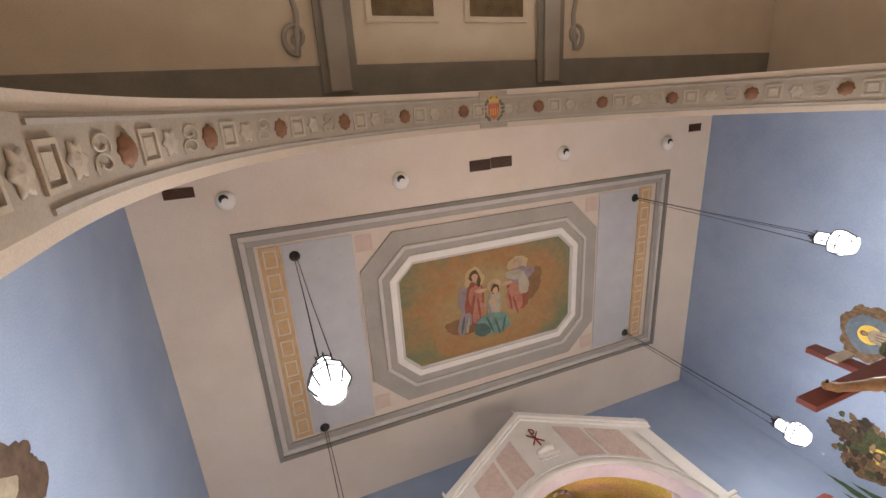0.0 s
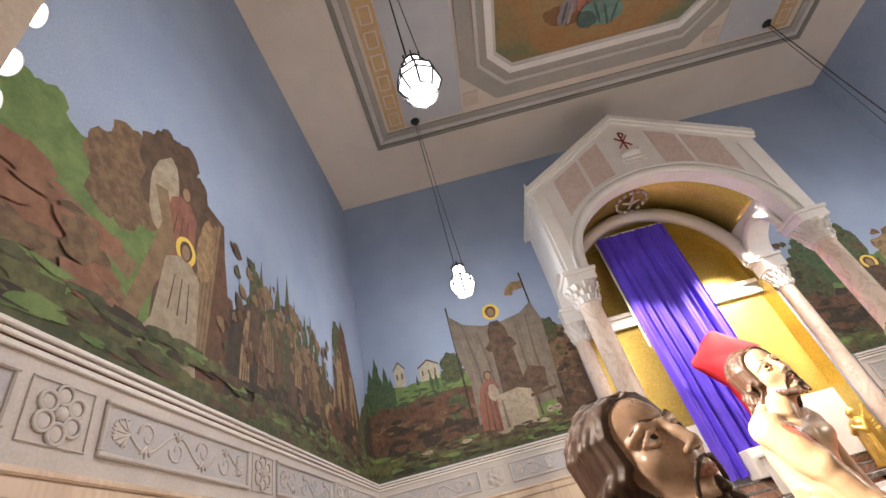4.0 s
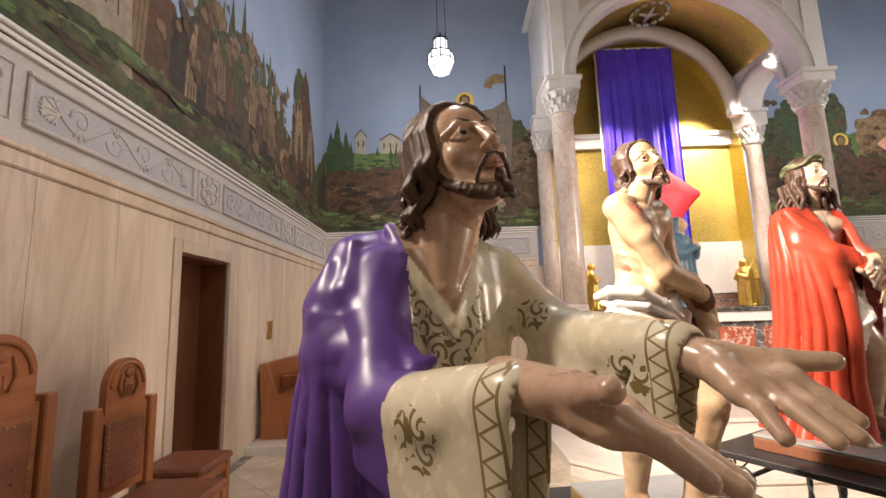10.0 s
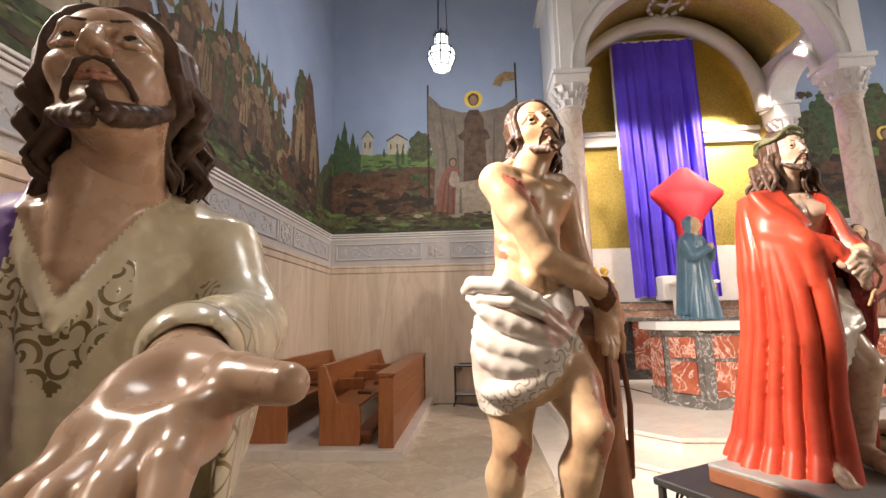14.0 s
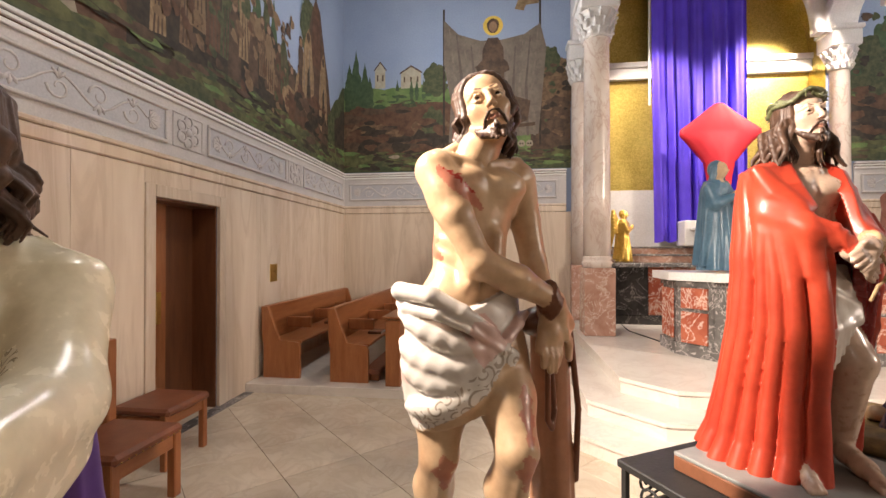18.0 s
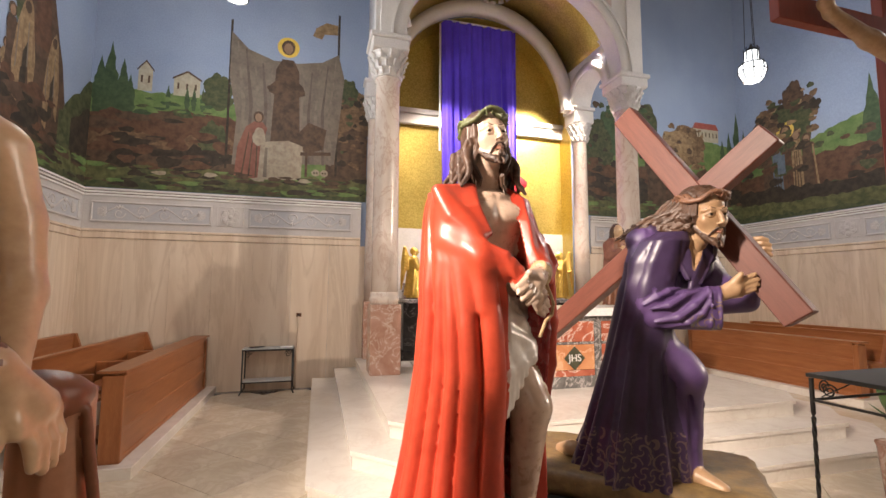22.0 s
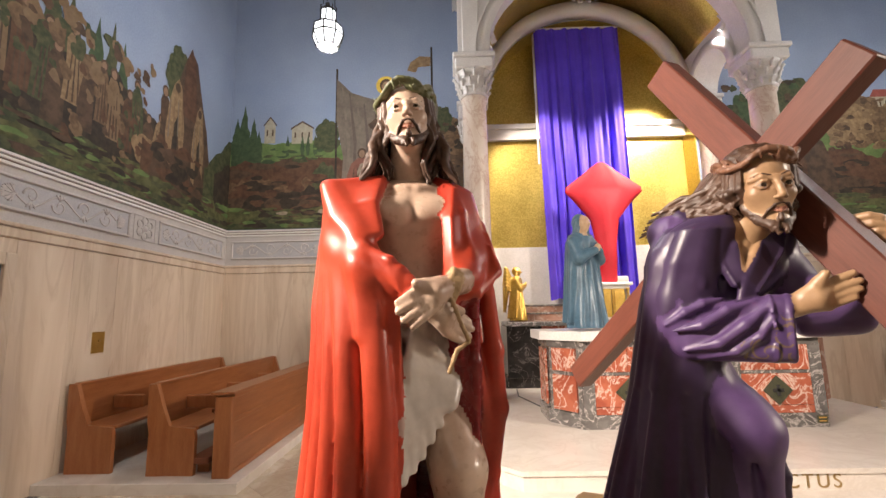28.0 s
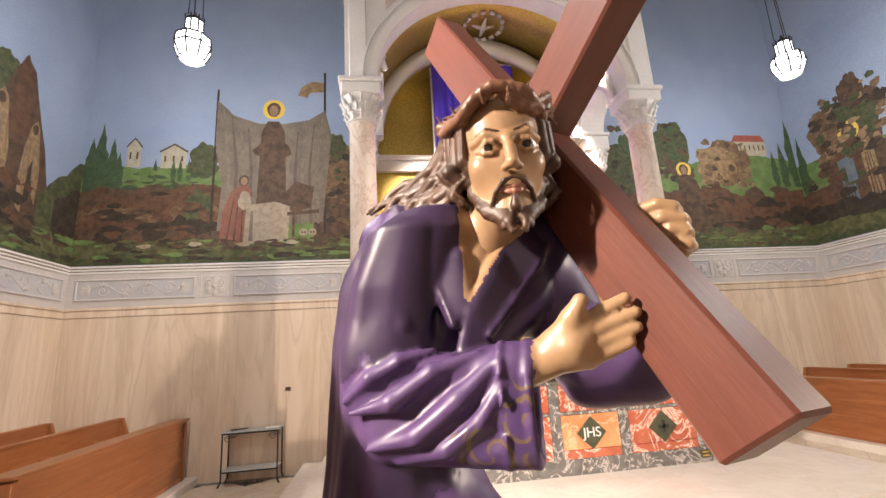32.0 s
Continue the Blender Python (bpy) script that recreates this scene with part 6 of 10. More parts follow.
    def hang(self, levels, ridges, mat, k=0.01, thick=0.0, gap=None, soft=0.25):
        """Cloth that hangs in long folds. levels: (z, cx, cy, rx, ry); ridges: (top degrees, low degrees, z where it starts, half width, depth); 0 degrees in front."""
        lv = np.array(sorted(levels), float)
        z0, z1 = lv[0, 0], lv[-1, 0]

        def fn(X, Y, Z):
            cx, cy, rx, ry = [np.interp(Z, lv[:, 0], lv[:, i]) for i in (1, 2, 3, 4)]
            x, y = (X - cx) / rx, (Y - cy) / ry
            th, rho = np.degrees(np.arctan2(x, -y)), np.sqrt(x * x + y * y)
            A = np.zeros_like(rho)
            for a0, a1, zt, w, depth in ridges:
                f = np.clip((zt - Z) / (zt - z0), 0, 1)
                at = a1 + (a0 - a1) * (1 - f) ** 3
                q = (th - at + 180) % 360 - 180
                grow = np.clip((zt - Z) / 0.24, 0, 1) ** 0.7
                A = np.maximum(A, depth * (0.7 + 0.3 * f) * grow * np.sqrt(np.maximum(0, 1 - (q / w) ** 2)))
            rr = np.minimum(rx, ry)
            d = (rho - 1) * rr * 0.8 - A * 0.8
            if thick:
                d = np.maximum(d, -(d + A * 0.5 + thick))
            d = np.maximum(d, np.maximum(z0 - Z, Z - z1))
            if gap is not None:
                gp = np.array(sorted(gap), float)
                lo, hi = np.interp(Z, gp[:, 0], gp[:, 1]), np.interp(Z, gp[:, 0], gp[:, 2])
                d = np.maximum(d, np.radians(np.minimum(th - lo, hi - th)) * rr * rho)
            return d
        big = max(r[4] for r in ridges)
        lo = [min(lv[:, 1] - lv[:, 3]) - big, min(lv[:, 2] - lv[:, 4]) - big, z0]
        hi = [max(lv[:, 1] + lv[:, 3]) + big, max(lv[:, 2] + lv[:, 4]) + big, z1]
        return self.add(fn, lo, hi, mat, k)

    def sheet(self, one, two, r, mat, k=0.006, n=14):
        """Cloth or hair stretched between two edges."""
        for q in range(n):
            f = q / (n - 1)
            self.path([tuple(Vector(a).lerp(Vector(b), f)) for a, b in zip(one, two)], r, mat, k)
        return self

    def crease(self, mat, amp, period, axis, seed=0, wander=1.0):
        """Irregular cloth folds pressed into everything of one paint; axis runs across the folds."""
        if mat not in self.names:
            return self
        rnd = random.Random(seed)
        p = [rnd.uniform(0, 6.28) for _ in range(6)]
        X, Y, Z = np.meshgrid(*[self.lo[i] + self.h * np.arange(self.n[i], dtype=np.float32) for i in range(3)], indexing="ij", sparse=True)
        k = 2 * math.pi / period
        w = k * (X * axis[0] + Y * axis[1] + Z * axis[2]) + wander * (1.8 * np.sin(9 * X + 5 * Z + p[0]) + 1.5 * np.sin(11 * Y + 6 * Z + p[1]) + 1.2 * np.sin(13 * Z - 7 * X + p[2]))
        mask = np.clip(0.55 + 0.6 * np.sin(8 * X + 6 * Y - 7 * Z + p[3]) * np.sin(5 * Z + 9 * Y + p[4]), 0.1, 1)
        self.d += np.where(self.m == self.idx(mat), amp * mask * (1.2 - 2 * np.abs(np.sin(0.5 * w)) ** 0.8), 0).astype(np.float32)
        return self

    def colour(self, fn, mat, only=None):
        """Paint what fn(x, y, z) marks on the finished surface."""
        self.paint.append((fn, self.idx(mat), None if only is None else self.idx(only)))
        return self

    def arrays(self):
        D, h = self.d, self.h
        inside = D < 0
        nx, ny, nz = D.shape
        cor = [(i, j, k) for i in (0, 1) for j in (0, 1) for k in (0, 1)]

        def sub(A, c):
            return A[c[0]:nx - 1 + c[0], c[1]:ny - 1 + c[1], c[2]:nz - 1 + c[2]]
        cnt = sum(sub(inside, c).astype(np.int8) for c in cor)
        cells = np.argwhere((cnt > 0) & (cnt < 8))
        ids = np.full((nx - 1, ny - 1, nz - 1), -1, np.int32)
        ids[tuple(cells.T)] = np.arange(len(cells))
        val = np.stack([D[tuple((cells + c).T)] for c in cor], 1)
        acc, num = np.zeros((len(cells), 3)), np.zeros(len(cells))
        for p in range(8):
            for q in range(p + 1, 8):
                if sum(abs(a - b) for a, b in zip(cor[p], cor[q])) == 1:
                    a, b = val[:, p], val[:, q]
                    hit = (a < 0) != (b < 0)
                    t = np.where(hit, a / np.where(hit, a - b, 1), 0)[:, None]
                    pt = np.array(cor[p]) + t * (np.array(cor[q]) - np.array(cor[p]))
                    acc += np.where(hit[:, None], pt, 0)
                    num += hit
        verts = self.lo + h * (cells + acc / num[:, None])
        mv = np.stack([self.m[tuple((cells + c).T)] for c in cor], 1)
        mat = mv[np.arange(len(cells)), np.argmin(val, 1)].astype(np.int32)
        for fn, k, only in self.paint:
            hit = fn(verts[:, 0], verts[:, 1], verts[:, 2])
            if only is not None:
                hit &= mat == only
            mat[hit] = k
        quads = []
        for ax in range(3):
            sl0, sl1 = [slice(None)] * 3, [slice(None)] * 3
            sl0[ax], sl1[ax] = slice(0, -1), slice(1, None)
            A, B = inside[tuple(sl0)], inside[tuple(sl1)]
            e = np.argwhere(A != B)
            u, w = (ax + 1) % 3, (ax + 2) % 3
            e = e[(e[:, u] > 0) & (e[:, w] > 0) & (e[:, u] < D.shape[u] - 1) & (e[:, w] < D.shape[w] - 1)]
            q = []
            for du, dw in ((0, 0), (1, 0), (1, 1), (0, 1)):
                c = e.copy()
                c[:, u] -= du
                c[:, w] -= dw
                q.append(ids[tuple(c.T)])
            q = np.stack(q, 1)
            flip = ~A[tuple(e.T)]
            q[flip] = q[flip][:, ::-1]
            quads.append(q)
        F = np.concatenate(quads)
        F = F[(F >= 0).all(1)]
        return verts, F, np.sort(mat[F], 1)[:, 2], self.names


def joined(name, pieces):
    """One mesh out of several sculpted pieces."""
    V, Q, M, names, n = [], [], [], [], 0
    for p in pieces:
        v, f, m, own = p.arrays()
        for k in own:
            if k not in names:
                names.append(k)
        look_up = np.array([names.index(k) for k in own])
        V.append(v), Q.append(f + n), M.append(look_up[m])
        n += len(v)
    V, Q, M = np.concatenate(V), np.concatenate(Q), np.concatenate(M)
    me = bpy.data.meshes.new(name)
    me.vertices.add(len(V))
    me.vertices.foreach_set("co", V.astype(np.float32).ravel())
    me.loops.add(Q.size)
    me.loops.foreach_set("vertex_index", Q.ravel().astype(np.int32))
    me.polygons.add(len(Q))
    me.polygons.foreach_set("loop_start", np.arange(0, Q.size, 4, dtype=np.int32))
    for k in names:
        me.materials.append(MATS[k])
    me.polygons.foreach_set("material_index", M.astype(np.int32))
    me.polygons.foreach_set("use_smooth", np.ones(len(Q), bool))
    me.update(calc_edges=True)
    me.validate()
    return me


def turned(yaw=0, pitch=0, roll=0):
    """yaw turns the face to its left, pitch looks up, roll leans."""
    return Euler((radians(-pitch), radians(roll), radians(yaw)), "XYZ").to_matrix()


def head(S, nose, rot, s, neck, skin, hair, seed=1, crown=None, neck_r=0.043, hang=0.16, fall=0.03, beard=1.0, side=0.0, gaze=0.0):
    """A bearded head with long wavy locks, placed by the tip of its nose; its face looks along -y of rot."""
    c, rnd = Vector(nose) - rot @ (Vector((0, -0.113, -0.034)) * s), random.Random(seed)

    def P(x, y, z):
        return tuple(c + rot @ (Vector((x, y, z)) * s))
    # neck, skull, jaw
    S.limb(P(0, 0.012, -0.04), neck, neck_r * s, neck_r * 1.2 * s, skin, 0.02)
    S.ball(P(0, 0.012, 0.026), (0.066 * s, 0.086 * s, 0.080 * s), skin, 0.01, rot)
    S.ball(P(0, -0.034, 0.040), (0.051 * s, 0.044 * s, 0.046 * s), skin, 0.02, rot)
    S.ball(P(0, -0.030, -0.034), (0.052 * s, 0.056 * s, 0.070 * s), skin, 0.02, rot)
    S.ball(P(0, -0.058, -0.090), (0.026 * s, 0.024 * s, 0.022 * s), skin, 0.022, rot)
    for e in (-1, 1):
        S.ball(P(e * 0.037, -0.058, -0.022), 0.017 * s, skin, 0.02)
        S.ball(P(e * 0.028, -0.094, -0.001), (0.019 * s, 0.017 * s, 0.011 * s), skin, 0.010, rot, cut=True)
        S.path([P(e * 0.049, -0.060, 0.013), P(e * 0.030, -0.080, 0.019), P(e * 0.008, -0.085, 0.013)], [0.005 * s, 0.0065 * s, 0.006 * s], skin, 0.008)
        S.path([P(e * 0.0, -0.084, 0.014), P(0, -0.097, -0.010), P(0, -0.1055, -0.031)], [0.0055 * s, 0.006 * s, 0.0078 * s], skin, 0.006)
        S.ball(P(e * 0.0095, -0.097, -0.036), (0.0065 * s, 0.009 * s, 0.0055 * s), skin, 0.004, rot)
        S.ball(P(e * 0.028, -0.0722, -0.001), 0.0128 * s, "paint_eye", 0.0)
        iris = np.array(P(e * 0.0278, -0.0846, 0.0004 + gaze))
        S.colour(near(tuple(iris), 0.0066 * s), "paint_pupil", "paint_eye")
        S.path([P(e * 0.0135, -0.0790, -0.002), P(e * 0.021, -0.0850, 0.0072), P(e * 0.031, -0.0844, 0.0074), P(e * 0.044, -0.0712, -0.002)], 0.0029 * s, skin, 0.0025)
        S.path([P(e * 0.014, -0.0790, -0.003), P(e * 0.024, -0.0834, -0.0094), P(e * 0.034, -0.0812, -0.0090), P(e * 0.043, -0.0720, -0.003)], 0.0022 * s, skin, 0.004)
        S.path([P(e * 0.015, -0.0815, 0.0035), P(e * 0.022, -0.0868, 0.0086), P(e * 0.031, -0.0862, 0.0086), P(e * 0.044, -0.0720, 0.0005)], 0.0009 * s, hair, 0.0008)
        S.path([P(e * 0.011, -0.0895, 0.0205), P(e * 0.029, -0.0855, 0.0265), P(e * 0.048, -0.066, 0.0205)], [0.0016 * s, 0.0022 * s, 0.0012 * s], hair, 0.001)
        # mouth, moustache, beard along the jaw
        S.path([P(0, -0.0935, -0.062), P(e * 0.009, -0.091, -0.0615), P(e * 0.018, -0.083, -0.064)], [0.0028 * s, 0.0028 * s, 0.0018 * s], "paint_blush", 0.002)
        S.path([P(0, -0.0920, -0.069), P(e * 0.008, -0.0895, -0.069), P(e * 0.016, -0.083, -0.066)], [0.0032 * s, 0.003 * s, 0.0018 * s], "paint_blush", 0.002)
        S.path([P(e * 0.003, -0.0985, -0.051), P(e * 0.014, -0.0955, -0.054), P(e * 0.025, -0.083, -0.066), P(e * 0.031, -0.072, -0.080)], [0.0026 * s, 0.0036 * s, 0.0034 * s, 0.0034 * s], hair, 0.003)
        S.path([P(e * 0.056, -0.010, -0.012), P(e * 0.052, -0.024, -0.052), P(e * 0.035, -0.053, -0.087), P(e * 0.014, -0.073, -0.104)], [0.004 * s, 0.007 * s, 0.0105 * s * beard, 0.013 * s * beard], hair, 0.008)
        for q in range(6):
            u = q / 5
            b0 = Vector((e * (0.007 + 0.036 * u), -0.080 + 0.034 * u, -0.098 + 0.026 * u))
            d = Vector((e * (0.002 + 0.003 * math.sin(q * 2.1)), -0.006, -0.026 + 0.012 * u)) * beard
            S.path([P(*b0), P(*(b0 + d * 0.5 + Vector((e * 0.004, 0, 0)))), P(*(b0 + d)), P(*(b0 + d + Vector((-e * 0.006, -0.004, 0.002))))], [0.0062 * s, 0.0066 * s, 0.0046 * s, 0.002 * s], hair, 0.0015)
    S.limb(P(0, -0.0885, -0.078), P(0, -0.088, -0.088), 0.005 * s, 0.008 * s, hair, 0.004)
    # hair: a low cap, then waved locks from the parting over the skull and down behind the jaw
    S.ball(P(0, 0.024, 0.030), (0.0725 * s, 0.086 * s, 0.086 * s), hair, 0.002, rot)
    n = 15
    for e in (-1, 1):
        for q in range(n):
            f = q / (n - 1)
            az = radians(58 + 118 * f)
            part_y = -0.060 + 0.124 * f
            end = Vector((e * 0.0765 * math.sin(az), 0.014 - 0.090 * math.cos(az), 0.0))
            pts = []
            for k2 in range(7):
                u = k2 / 6
                x, y = e * 0.003 + (end.x - e * 0.003) * math.sin(u * 1.5708), part_y + (end.y - part_y) * u
                r2 = (x / 0.0785) ** 2 + ((y - 0.014) / 0.094) ** 2
                z = 0.024 + 0.086 * math.sqrt(max(0.0, 1 - r2)) if u < 0.85 else 0.022 - 0.16 * (u - 0.85)
                bump = 1 + 0.05 * math.sin(5.5 * u + 1.3 * q)
                pts.append(P(x * bump, y, z * bump))
            base, w2 = Vector(pts[-1]), rnd.uniform(0, 6.28)
            w1 = rnd.uniform(-0.012, 0.012)
            low = hang * (0.85 + 0.3 * rnd.random())
            for k2 in range(1, 8):
                u = k2 / 7
                out = e * (0.006 * u - 0.012 * u * u + 0.013 * math.sin(u * 9 + w2)) + w1 * u + side * u
                back = fall * u * (1.1 - 0.6 * f) + 0.0075 * math.cos(u * 9 + w2)
                pts.append(tuple(base + Vector((0, 0, -low * s * u)) + (rot @ Vector((out, back, 0))) * s))
            rad = [x * s for x in (0.006, 0.0095, 0.0108, 0.0108, 0.0106, 0.0106, 0.0106, 0.0106, 0.0102, 0.0098, 0.0092, 0.0080, 0.006, 0.003)]
            S.path(pts, rad, hair, 0.0025)
            for z in range(3):
                off = Vector((rnd.uniform(-0.010, 0.010), rnd.uniform(-0.010, 0.010), rnd.uniform(-0.004, 0.008))) * s
                S.path([tuple(Vector(p) + off * (0.7 + 0.05 * k3)) for k3, p in enumerate(pts[1:])], [0.0034 * s] * 10 + [0.0030 * s, 0.0026 * s, 0.0016 * s], hair, 0.001)
    if crown:
        for q in range(6):
            pts = []
            for i in range(41):
                a = 2 * math.pi * i / 40
                wob = 0.006 * math.sin(4 * a + 2.1 * q)
                pts.append(P((0.084 + wob) * math.cos(a), 0.012 + (0.100 + wob) * math.sin(a), 0.062 + 0.015 * math.sin((3 + q % 3) * a + 2.1 * q) - 0.010 * math.sin(a)))
            S.path(pts, [(0.0072 + 0.0016 * math.sin(1.3 * i + q)) * s for i in range(41)], crown, 0.001)
        for q in range(26):
            a = 2 * math.pi * q / 26 + rnd.uniform(-0.1, 0.1)
            r0 = (0.085 * math.cos(a), 0.012 + 0.101 * math.sin(a), 0.058 - 0.010 * math.sin(a) + rnd.uniform(-0.008, 0.008))
            S.limb(P(*r0), P(r0[0] * 1.16, r0[1] * 1.16, r0[2] + rnd.uniform(-0.02, 0.025)), 0.0036 * s, 0.0012, crown, 0.001)


def hand(S, wrist, palm, tips, thumb, mat, r=0.0105, wr=0.024, cup=None):
    """A hand: wrist, middle of the palm, four finger tips and the thumb's tip."""
    w, p = Vector(wrist), Vector(palm)
    S.limb(wrist, palm, wr, wr * 1.05, mat, 0.012)
    across = (Vector(tips[0]) - Vector(tips[-1])).normalized()
    ahead = (sum((Vector(t) for t in tips), Vector()) / 4 - p).normalized()
    norm = across.cross(ahead).normalized()
    for i, t in enumerate(tips):
        base = p + across * (0.024 - 0.0165 * i) * (r / 0.0105) + ahead * 0.022 * (r / 0.0105)
        S.limb(tuple(p + across * (0.014 - 0.009 * i)), tuple(base), wr * 0.62, r * 1.15, mat, 0.008)
        t = Vector(t)
        mid = base.lerp(t, 0.5) + norm * 0.004 * (1 if norm.z > 0 else -1)
        S.path([tuple(base), tuple(mid), tuple(t)], [r * 1.0, r * 0.94, r * 0.76], mat, 0.0022)
    if cup:
        b0, b1 = p + across * 0.020 + ahead * 0.020, p - across * 0.024 + ahead * 0.016
        S.limb(tuple(b0), tuple(b1), 0.017, 0.015, mat, 0.014)
        S.limb(tuple(p + across * 0.010), tuple(p - across * 0.020 - ahead * 0.01), 0.020, 0.018, mat, 0.016)
        S.ball(tuple(p + ahead * 0.012 + Vector(cup)), (0.026, 0.030, 0.026), mat, 0.012, cut=True)
    tb = w.lerp(p, 0.55) + (Vector(thumb) - p).normalized() * wr * 0.8
    S.path([tuple(w.lerp(p, 0.35)), tuple(tb), tuple(tb.lerp(Vector(thumb), 0.55) + ahead * 0.004), thumb], [wr * 0.8, r * 1.5, r * 1.2, r * 0.95], mat, 0.008)


surface("paint_blush", (0.34, 0.15, 0.10), (0.40, 0.19, 0.13), 10, 50, 0.3, relief=0.05, coat=0.4)


def ornamented(name, ground, ink, scale, cut, mode="scroll"):
    m, t, b = nodes_of(name)
    vec = coords(t)
    if mode == "scroll":
        flat = t.nodes.new("ShaderNodeVectorMath")
        flat.operation, flat.inputs[1].default_value = "MULTIPLY", (1.0, 1.0, 1.0)
        t.links.new(vec, flat.inputs[0])
        vo = t.nodes.new("ShaderNodeTexVoronoi")
        vo.inputs["Scale"].default_value = scale
        t.links.new(flat.outputs[0], vo.inputs["Vector"])
        rel = t.nodes.new("ShaderNodeVectorMath")
        rel.operation = "SUBTRACT"
        t.links.new(flat.outputs[0], rel.inputs[0])
        t.links.new(vo.outputs["Position"], rel.inputs[1])
        xyz = t.nodes.new("ShaderNodeSeparateXYZ")
        t.links.new(rel.outputs[0], xyz.inputs[0])
        ang = t.nodes.new("ShaderNodeMath")
        ang.operation = "ARCTAN2"
        t.links.new(xyz.outputs[2], ang.inputs[0])
        across = t.nodes.new("ShaderNodeMath")
        across.operation = "SUBTRACT"
        t.links.new(xyz.outputs[0], across.inputs[0])
        t.links.new(xyz.outputs[1], across.inputs[1])
        t.links.new(across.outputs[0], ang.inputs[1])
        twice = t.nodes.new("ShaderNodeMath")
        twice.operation, twice.inputs[1].default_value = "MULTIPLY", 2.0
        t.links.new(ang.outputs[0], twice.inputs[0])
        mm = t.nodes.new("ShaderNodeMath")
        mm.operation, mm.inputs[1].default_value = "MULTIPLY_ADD", 13.0
        sn = t.nodes.new("ShaderNodeMath")
        sn.operation = "SINE"
        t.links.new(vo.outputs["Distance"], mm.inputs[0])
        t.links.new(twice.outputs[0], mm.inputs[2])
        t.links.new(mm.outputs[0], sn.inputs[0])
        fac = ramp(t, sn.outputs[0], [(cut, (0, 0, 0)), (cut + 0.08, (1, 1, 1))])
    else:
        xyz = t.nodes.new("ShaderNodeSeparateXYZ")
        t.links.new(vec, xyz.inputs[0])

        def calc(op, p, q):
            n = t.nodes.new("ShaderNodeMath")
            n.operation = op
            for i, v in enumerate((p, q)):
                if isinstance(v, (int, float)):
                    n.inputs[i].default_value = v
                elif v is not None:
                    t.links.new(v, n.inputs[i])
            return n.outputs[0]
        tri = calc("PINGPONG", xyz.outputs[2], 0.5 / scale)
        run = calc("MULTIPLY", calc("ADD", xyz.outputs[1], 0.376), cut)
        off = calc("ABSOLUTE", calc("SUBTRACT", calc("MULTIPLY", tri, 2.0 * scale), run), None)
        edge = calc("ABSOLUTE", calc("SUBTRACT", calc("ABSOLUTE", calc("SUBTRACT", run, 0.5), None), 0.62), None)
        fac = calc("LESS_THAN", calc("MINIMUM", off, calc("MULTIPLY", edge, 1.6)), 0.13)
    ground_c = ramp(t, noise_tex(t, vec, 6), [(0.35, tuple(x * 0.92 for x in ground)), (0.65, ground)])
    t.links.new(mix(t, fac, ground_c, ink), b.inputs["Base Color"])
    b.inputs["Roughness"].default_value = 0.28
    b.inputs["Coat Weight"].default_value = 0.4
    MATS[name] = m


ornamented("ivory_scroll", (0.68, 0.62, 0.46), (0.20, 0.15, 0.06), 34, 0.35)
ornamented("ivory_band", (0.68, 0.62, 0.46), (0.24, 0.17, 0.07), 42, 46.0, "zigzag")
ornamented("white_scroll", (0.66, 0.62, 0.57), (0.34, 0.29, 0.24), 30, 0.6)
ornamented("violet_scroll", (0.065, 0.036, 0.115), (0.12, 0.08, 0.055), 24, 0.72)
ornamented("plum_scroll", (0.04, 0.02, 0.065), (0.13, 0.09, 0.09), 22, 0.62)


def near(c, r):
    return lambda x, y, z: (x - c[0]) ** 2 + (y - c[1]) ** 2 + (z - c[2]) ** 2 < r * r


def statue(S, name, place, turn, label, scale=1.0):
    ob = part(name, joined(name, S if isinstance(S, list) else [S]), None, None, label, pose(*place, 0, 0, turn) @ Matrix.Diagonal((scale, scale, scale, 1)))
    return tagged(ob, category="statue")


# kneeling statue in white robe and violet cloak, its arms held out
S = Sculpt((-0.32, -0.44, 0.93), (0.26, 0.28, 1.72), 0.0041)
S.drape([(1.645, -0.004, 0.015, 0.088, 0.060), (1.610, 0.0, 0.005, 0.135, 0.078), (1.55, 0.0, -0.002, 0.138, 0.088), (1.46, 0, -0.006, 0.120, 0.098), (1.36, 0, -0.008, 0.104, 0.098), (1.325, 0, -0.006, 0.096, 0.090), (1.29, 0.004, 0.0, 0.088, 0.078), (1.15, 0.01, -0.005, 0.125, 0.120), (0.94, 0.01, 0.0, 0.185, 0.175)], "paint_ivory", 0.0, 13, (0.0, 0.13), 0.8, 3)
S.path([(-0.098, 0.0, 1.345), (-0.066, -0.068, 1.330), (-0.012, -0.100, 1.306), (0.05, -0.085, 1.322), (0.098, -0.02, 1.345)], [0.010, 0.013, 0.015, 0.013, 0.010], "paint_ivory", 0.014)
for q in range(9):
    a = radians(-70 + 17.5 * q)
    S.groove([(0.100 * math.sin(a), -0.004 - 0.090 * math.cos(a), 1.292), (0.135 * math.sin(a) + 0.006, -0.004 - 0.128 * math.cos(a), 1.15), (0.185 * math.sin(a) + 0.01, -0.170 * math.cos(a), 0.96)], [0.003, 0.009, 0.013], 0.012)
S.limb((-0.016, -0.036, 1.640), (-0.036, -0.068, 1.540), 0.064, 0.030, "paint_skin_dark", 0.004)
for e in (-1, 1):
    S.path([(-0.002, -0.040, 1.597), (e * 0.050, -0.030, 1.612)], [0.010, 0.009], "paint_skin_dark", 0.012)
